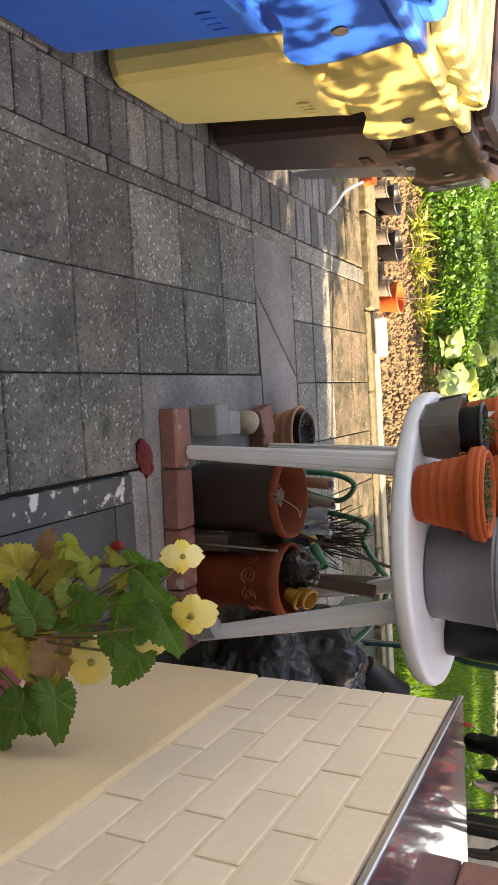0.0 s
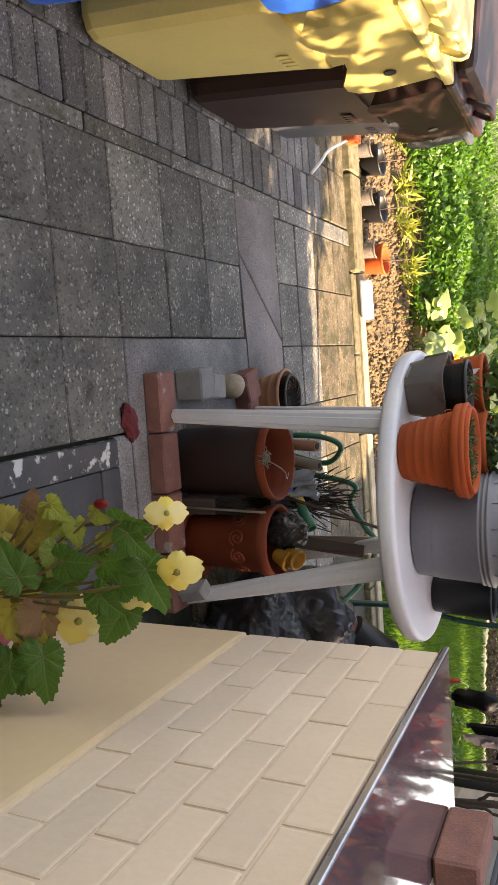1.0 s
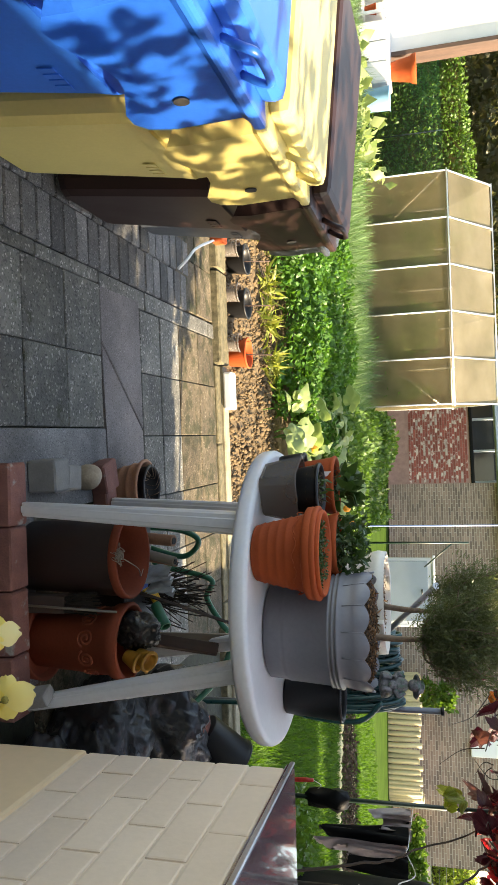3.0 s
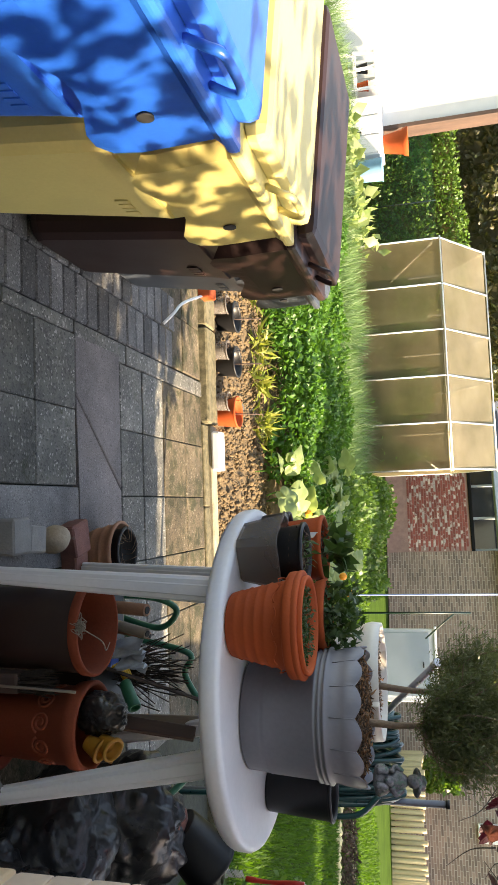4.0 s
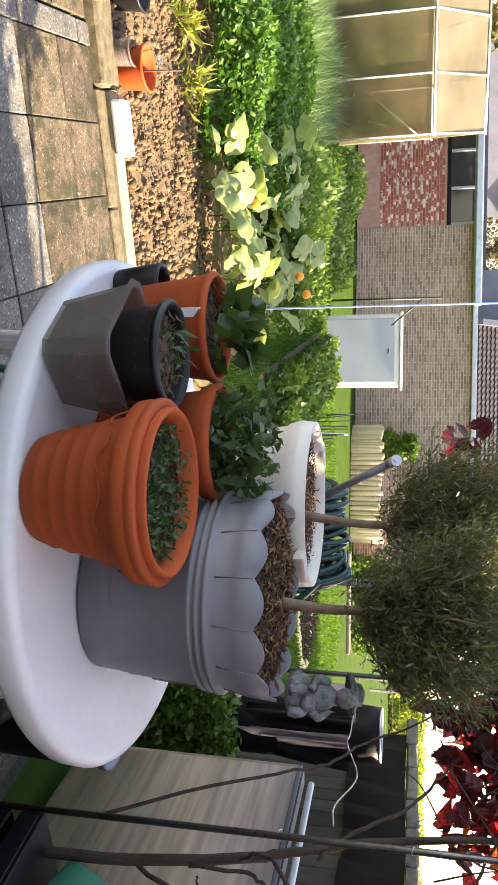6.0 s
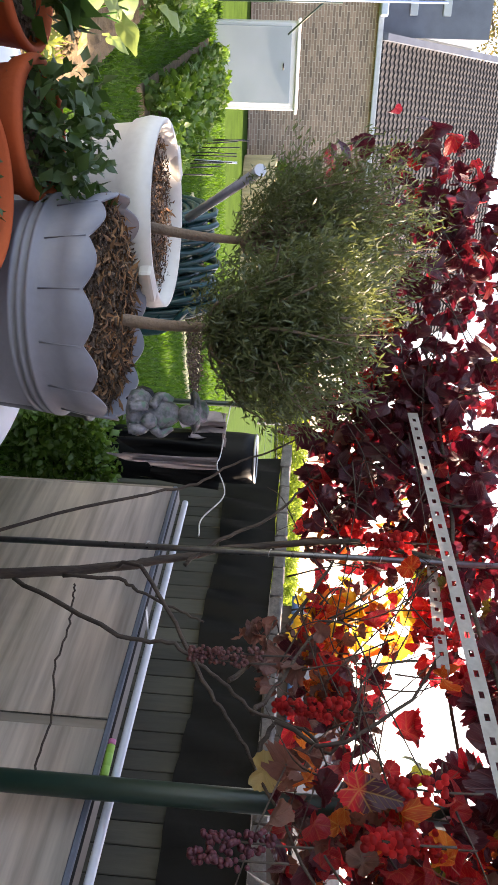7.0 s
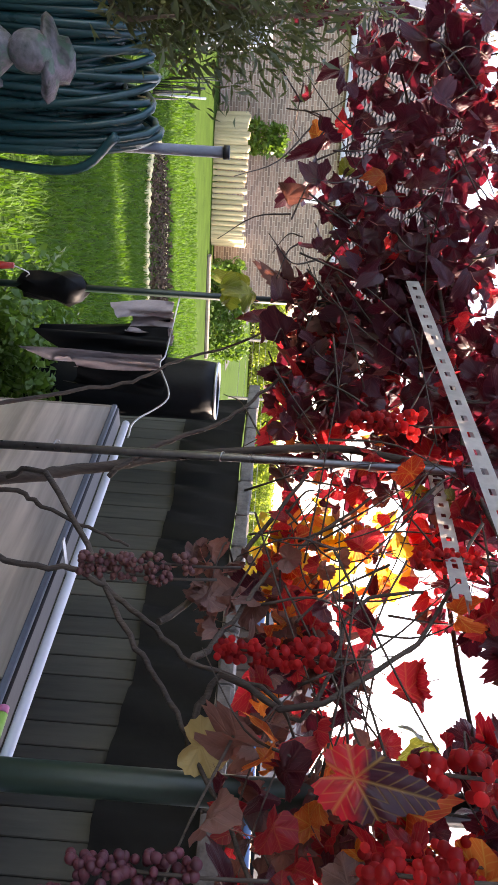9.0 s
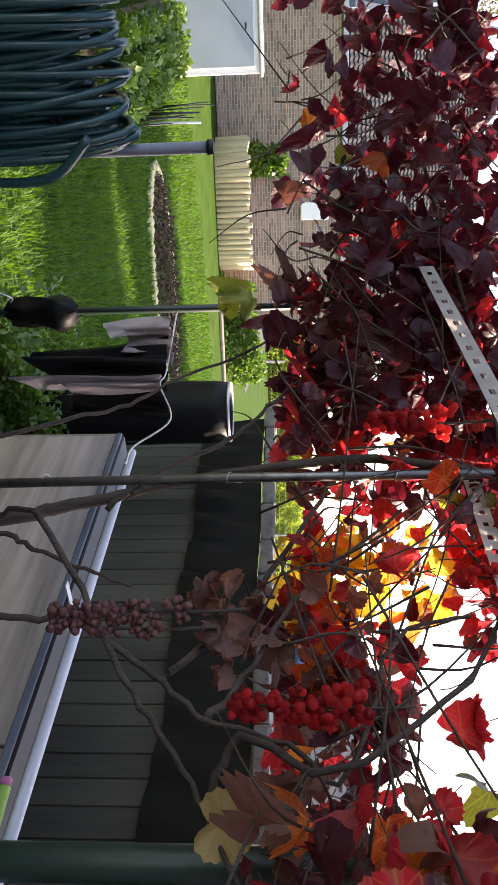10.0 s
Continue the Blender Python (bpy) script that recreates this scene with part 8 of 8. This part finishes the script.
bg = thing("begonia", "potted begonia with yellow flowers and partly yellowing leaves", "plant", (0.5, -1.02, 0.0))
bm = bmesh.new()
add_lathe(bm, pot_profile(0.1, 0.13, 0.31, 0.006, 0.03), 36)
part("pot_wall", bm, M_BLACKPL, bg, "black plastic pot")
soil_disc(bg, 0.118, 0.285, n=160, seed=77)
def begonia_leaf(seed):
    """A pointed, lopsided heart with a toothed edge."""
    rr = random.Random(seed)
    segs, rings = 64, 5
    co, loc = [(0, 0, 0)], [(0, 0, 0)]
    for q in range(1, rings + 1):
        f = q / rings
        for k in range(segs):
            a = -math.pi + 2 * math.pi * k / segs
            w = 0.6 + 0.3 * math.exp(-(a / 0.75) ** 2) + 0.36 * math.exp(-(a / 0.26) ** 2) + (0.12 if a > 0 else -0.03) * math.sin(abs(a))
            w *= 1 - 0.55 * math.exp(-((math.pi - abs(a)) / 0.3) ** 2)
            w *= 1 + ((0.04 if k % 2 else -0.045) + 0.03 * math.sin(k * 1.31 + seed)) * (q == rings)
            x, y = f * w * math.sin(a), f * w * math.cos(a)
            z = 0.035 * math.cos(a * 9) * f * f + 0.45 * abs(x) - 0.6 * x * x - 0.2 * max(0.0, y) ** 2 + rr.uniform(-0.012, 0.012)
            co.append((x * 0.07, y * 0.07, z * 0.07))
            loc.append((x, y, 0))
    fs = [(0, 1 + k, 1 + (k + 1) % segs) for k in range(segs)]
    for q in range(rings - 1):
        b0, b1 = 1 + q * segs, 1 + (q + 1) * segs
        for k in range(segs):
            j = (k + 1) % segs
            fs += [(b0 + k, b1 + k, b1 + j), (b0 + k, b1 + j, b0 + j)]
    return np.array(co), np.array(fs), np.array(loc)


B_GREEN = veinleaf("begonia_green", (0.03, 0.1, 0.012), (0.075, 0.18, 0.025), (0.14, 0.34, 0.03), (0.28, 0.4, 0.1), 0.25, vein_mix=0.5)
B_YELLOW = veinleaf("begonia_yellowing", (0.5, 0.42, 0.07), (0.24, 0.21, 0.05), (0.7, 0.55, 0.08), (0.7, 0.6, 0.2), 0.3, vein_mix=0.4, edge=(0.4, 0.16, 0.05))
B_LIME = veinleaf("begonia_lime", (0.3, 0.34, 0.05), (0.16, 0.24, 0.04), (0.5, 0.5, 0.06), (0.5, 0.5, 0.15), 0.3, vein_mix=0.4, edge=(0.35, 0.2, 0.04))
B_WITHERED = veinleaf("begonia_withered", (0.36, 0.2, 0.1), (0.22, 0.12, 0.06), (0.4, 0.2, 0.08), (0.4, 0.26, 0.12), 0.2, rough=0.7, vein_mix=0.3)
# purple leaf whose red base imitates sunlight falling on it
V_BIG = veinleaf("vine_leaf_big_sunlit_base", (0.3, 0.014, 0.02), (0.035, 0.01, 0.018), (1.0, 0.04, 0.06), (1.0, 0.6, 0.14), 0.6, vein_mix=0.38, edge=(0.1, 0.012, 0.03), heart=True)
o = part_of("large_leaf", leaf_mesh("large_leaf", *begonia_leaf(44), V_BIG), None, vine, "large purple leaf with yellow veins, its base coloured red as if sunlit")
o.matrix_local = pose(1.152, -0.218, 1.54, 100, 10, -67) @ Matrix.Diagonal((0.62, 0.8, 0.8, 1))
bform = {key: [leaf_mesh("leaf", *begonia_leaf(sd), mt) for sd in (31, 32, 33)] for mt, key in ((B_GREEN, "g"), (B_YELLOW, "y"), (B_LIME, "l"), (B_WITHERED, "w"))}
O = Vector((0.5, -1.02, 0))
rbg = random.Random(7)
# place, kind, size, and the way its tip points, turned from upright towards +x
leafs = [((0.354, -1.0, 0.64), "g", 0.8, 10), ((0.37, -1.01, 0.66), "g", 0.7, 40), ((0.423, -1.0, 0.6), "g", 0.75, -15), ((0.43, -1.0, 0.68), "g", 0.95, 55), ((0.5, -1.0, 0.63), "g", 0.95, 125), ((0.47, -1.02, 0.6), "g", 0.7, 30),
         ((0.458, -1.0, 0.52), "g", 0.95, 200), ((0.588, -1.02, 0.47), "g", 1.0, 80), ((0.632, -1.0, 0.4), "g", 1.1, 170), ((0.6, -1.05, 0.42), "g", 0.9, 120), ((0.66, -1.03, 0.35), "g", 0.9, 200),
         ((0.39, -1.0, 0.44), "y", 1.15, -40), ((0.37, -1.02, 0.41), "y", 1.0, 200), ((0.5, -1.0, 0.41), "y", 1.3, 60), ((0.52, -1.0, 0.46), "w", 0.95, 100), ((0.5, -1.03, 0.36), "y", 1.2, 230), ((0.55, -1.0, 0.44), "w", 0.8, 140),
         ((0.327, -1.0, 0.5), "l", 0.55, 30), ((0.33, -1.02, 0.47), "w", 0.5, -40), ((0.361, -1.0, 0.55), "l", 0.5, 80), ((0.341, -1.0, 0.59), "l", 0.45, 20), ((0.333, -1.0, 0.455), "w", 0.5, -60), ((0.36, -1.0, 0.52), "l", 0.6, 160),
         ((0.41, -1.04, 0.55), "g", 0.8, 0), ((0.4, -1.02, 0.52), "l", 0.6, 100), ((0.44, -1.05, 0.46), "g", 0.9, 250), ((0.45, -1.03, 0.65), "g", 0.6, -10), ((0.39, -1.0, 0.6), "l", 0.5, -30)]
for p, key, s, turn in leafs:
    o = part_of("leaf", rbg.choice(bform[key]), None, bg)
    tip = Vector((math.sin(radians(turn)), -0.25, math.cos(radians(turn)))).normalized()
    face = Vector((rbg.uniform(-0.45, 0.45), -1, rbg.uniform(0.1, 0.9)))
    side = tip.cross(face).normalized()
    face = side.cross(tip)
    o.matrix_local = Matrix.Translation(Vector(p) - O) @ Matrix((side, tip, face)).transposed().to_4x4() @ Matrix.Scale(s * 0.9, 4)
    bm = bmesh.new()
    e = Vector(p) - O
    add_tube(bm, curve_pts([(rbg.uniform(-0.03, 0.03), rbg.uniform(-0.03, 0.03), 0.28), Vector((e.x * 0.6, e.y * 0.6, 0.28 + (e.z - 0.28) * 0.7)), e], 4), 0.0026, 5)
    part("stalk", bm, L_STALK, bg)


def blossom(p, r, material, n, aim, seed):
    rr = random.Random(seed)
    fl = new("flower")
    fl.parent = bg
    fl.matrix_local = look(Vector(p) - O, Vector(p) - O + Vector(aim)) 
    for k in range(n):
        bm = bmesh.new()
        a0 = 2 * math.pi * k / n + rr.uniform(-0.15, 0.15)
        rows = []
        for i in range(7):
            u = i / 6
            w = r * (1.25 if k % 2 else 0.95) * math.sin(math.pi * (0.1 + 0.78 * u)) * 0.5
            row = []
            for j in range(5):
                q = (j / 4 - 0.5) * 2
                x, y = r * u * (1.12 if k % 2 else 0.88) * (1 + (0.07 * math.sin(j * 4 + k) + rr.uniform(-0.05, 0.05)) * (i == 6)), q * w
                z = -0.34 * r * u * u - 0.2 * r * q * q * u + 0.1 * r * math.sin(q * 5 + k) * u * u + rr.uniform(-0.03, 0.03) * r
                row.append(bm.verts.new((x * math.cos(a0) - y * math.sin(a0), x * math.sin(a0) + y * math.cos(a0), -z)))
            rows.append(row)
        for r0, r1 in zip(rows, rows[1:]):
            for j in range(4):
                bm.faces.new((r0[j], r0[j + 1], r1[j + 1], r1[j])).smooth = True
        part("petal", bm, material, fl)
    bm = bmesh.new()
    bmesh.ops.create_uvsphere(bm, u_segments=10, v_segments=6, radius=r * 0.16)
    part("centre", bm, L_BEGY, fl)
    bm = bmesh.new()
    e = Vector(p) - O
    add_tube(bm, curve_pts([Vector((e.x * 0.5, e.y, e.z - 0.09)), Vector((e.x * 0.8, e.y, e.z - 0.03)), e], 4), 0.0022, 5)
    part("stalk", bm, L_STALK, bg)


blossom((0.432, -1.0, 0.737), 0.036, L_PETAL, 4, (-0.1, -1, 0.3), 1)
blossom((0.475, -1.0, 0.665), 0.038, L_PETAL, 4, (0.1, -1, 0.6), 2)
blossom((0.527, -1.0, 0.535), 0.044, L_PETAL, 5, (0.0, -1, 0.5), 3)
blossom((0.338, -1.0, 0.728), 0.03, L_PETAL, 4, (-0.2, -1, 0.8), 4)
blossom((0.575, -1.0, 0.33), 0.042, L_PINK, 6, (0.0, -1, 0.6), 5)
blossom((0.648, -1.0, 0.39), 0.022, L_PINK, 5, (0.3, -1, 0.6), 6)
blossom((0.355, -1.0, 0.5), 0.02, L_PETAL, 4, (-0.5, -1, 0.6), 7)
bm = bmesh.new()
add_tube(bm, [(0.372 - O.x, -1.0 - O.y, 0.42), (0.35 - O.x, -0.99 - O.y, 0.73)], 0.0032, 6)
part("cane_stake", bm, M_BARK, bg, "thin brown support stake")
bm = bmesh.new()
bmesh.ops.create_uvsphere(bm, u_segments=10, v_segments=8, radius=0.009, matrix=Matrix.Translation((0.325 - O.x, 0.02, 0.605)) @ Matrix.Diagonal((1, 1, 1.5, 1)))
part("bud", bm, L_VINE, bg, "dark red bud")
tagp = thing("plant_tag", "white plastic plant tag with dark print bars", "label", (0.33, -1.06, 0.29))
bm = bmesh.new()
add_box(bm, -0.03, 0.03, -0.001, 0.001, 0.0, 0.06)
part("tag_plate", bm, M_WHITEPAINT, tagp)
for k in range(3):
    bm = bmesh.new()
    add_box(bm, -0.02 + k * 0.015, -0.01 + k * 0.015, -0.003, -0.0011, 0.036, 0.052)
    part("print_bar", bm, M_BLACKPL, tagp)
bm = bmesh.new()
add_box(bm, -0.006, 0.006, -0.001, 0.001, -0.29, 0.0)
part("tag_stem", bm, M_WHITEPAINT, tagp)
# a small green roll lying on the cold frame's rail
roll = thing("green_roll", "small green plastic roll with pink end lying on the rail", "roll", (2.062, 0.225, 0.9675))
bm = bmesh.new()
add_lathe(bm, [(0.009, -0.045), (0.012, -0.043), (0.012, -0.02), (0.0105, -0.018), (0.012, -0.016), (0.012, 0.016), (0.0105, 0.018), (0.012, 0.02), (0.012, 0.043), (0.009, 0.045)], 16, m=pose(0, 0, 0, 90, 0, 0))
part("roll_body", bm, mat("fresh_green_plastic", (0.22, 0.42, 0.06), (0.16, 0.32, 0.05), rough=0.5, scale=30, bump=0.1), roll)
bm = bmesh.new()
add_lathe(bm, [(0.01, -0.06), (0.011, -0.058), (0.011, -0.0455), (0.009, -0.0452)], 16, m=pose(0, 0, 0, 90, 0, 0))
part("end_cap", bm, mat("pink_plastic", (0.6, 0.16, 0.35), rough=0.5), roll, "pink end cap")

# ---------- paving pieces, wall bricks: last ----------
T30 = rounded_slab(0.2965, 0.2965)
for i in range(-1, 2):
    for j in range(-6, 3):
        if i == 1 and j >= 0:
            continue
        lay(T30, M_TILE, "paving_tile", -0.45 + 0.3 * (i + 1) if i < 1 else 0.15, 0.15 + 0.3 * j)
for i in range(-2, 6):
    for j in range(4):
        y = (1.455, 1.72, 2.025, 2.345)[j]
        h = (0.25, 0.27, 0.33, 0.3)[j]
        if i < 0 and j < 2:
            continue
        if i < 0:
            me = rounded_slab(0.296, h - 0.004)
            lay(me, M_TILEB, "paving_tile", -0.815 + 0.3 * (i + 1), y)
        else:
            me = rounded_slab(0.296, h - 0.004)
            lay(me, M_TILEB if j > 1 else M_TILE, "paving_tile", -0.412 + 0.3 * i, y)
me, me2 = rounded_slab(0.052, 0.49), rounded_slab(0.088, 0.49)
for j in range(-4, 8):
    y = -1.35 + 0.5 * (j + 3)
    lay(me if y < 1 else me2, M_TILE if y < 1.7 else M_TILEB, "kerb_strip", -0.629 if y < 1 else -0.61, y, 0.0)
CL = rounded_slab(0.196, 0.094, -0.06, 0.006)
for j in range(-14, 20):
    for i in range(3):
        if j > 13 and i > 1:
            continue
        lay(CL, M_CLINKER, "clinker_brick", -0.76 - 0.2 * i, 0.07 + 0.1 * j + 0.05 * (i % 2), 0.0)


def polygon_slab(name, pts, material, z=0.0, parent=patio):
    bm = bmesh.new()
    lo = [bm.verts.new((x, y, -0.045)) for x, y in pts]
    hi = [bm.verts.new((x, y, z)) for x, y in pts]
    bm.faces.new(lo[::-1])
    top = bm.faces.new(hi)
    for k in range(len(pts)):
        bm.faces.new((lo[k], lo[(k + 1) % len(pts)], hi[(k + 1) % len(pts)], hi[k]))
    bmesh.ops.bevel(bm, geom=list(top.edges), offset=0.004, segments=1, affect="EDGES")
    return part(name, bm, material, parent)


polygon_slab("cast_slab", [(0.004, 0.004), (0.88, 0.004), (0.88, 0.32), (0.3, 0.32), (0.3, 0.92), (0.004, 0.92)], M_SLAB)
polygon_slab("mauve_slab", [(-0.597, 0.906), (-0.366, 0.908), (0.004, 1.322), (-0.597, 1.322)], M_MAUVE)
polygon_slab("mauve_slab", [(-0.354, 0.908), (0.0, 0.926), (0.3, 0.93), (0.3, 1.322), (0.016, 1.322)], M_MAUVE)
polygon_slab("cast_slab", [(0.306, 0.33), (1.9, 0.33), (1.9, 1.322), (0.306, 1.322)], M_TILEB, -0.003)
polygon_slab("cast_slab", [(0.306, -0.09), (0.86, -0.09), (0.86, -0.002), (0.306, -0.002)], M_SLAB, -0.002)

# painted wall bricks, each a little proud of its joints
rb = random.Random(9)
shapes = {}
for row in range(6):
    z0 = 0.431 + row * 0.0893
    y = -0.002 - (0.12 if row % 2 else 0.0)
    if row % 2:
        runs = [(-0.002, -0.118)]
    else:
        runs = []
    while y > -1.55:
        runs.append((y, y - 0.238))
        y -= 0.244
    for y1, y0 in runs:
        key = round(y1 - y0, 3)
        if key not in shapes:
            bm = bmesh.new()
            add_box(bm, 0, 0.03, -key, 0, 0, 0.0868, 0.006, segs=2)
            me = bpy.data.meshes.new("brick")
            bmesh.ops.recalc_face_normals(bm, faces=bm.faces)
            bm.to_mesh(me)
            bm.free()
            shapes[key] = me
        ob = part_of("brick", shapes[key], M_BEIGE, block)
        ob.matrix_local = pose(rb.uniform(-0.001, 0.001), y1, z0, 0, 0, 0)
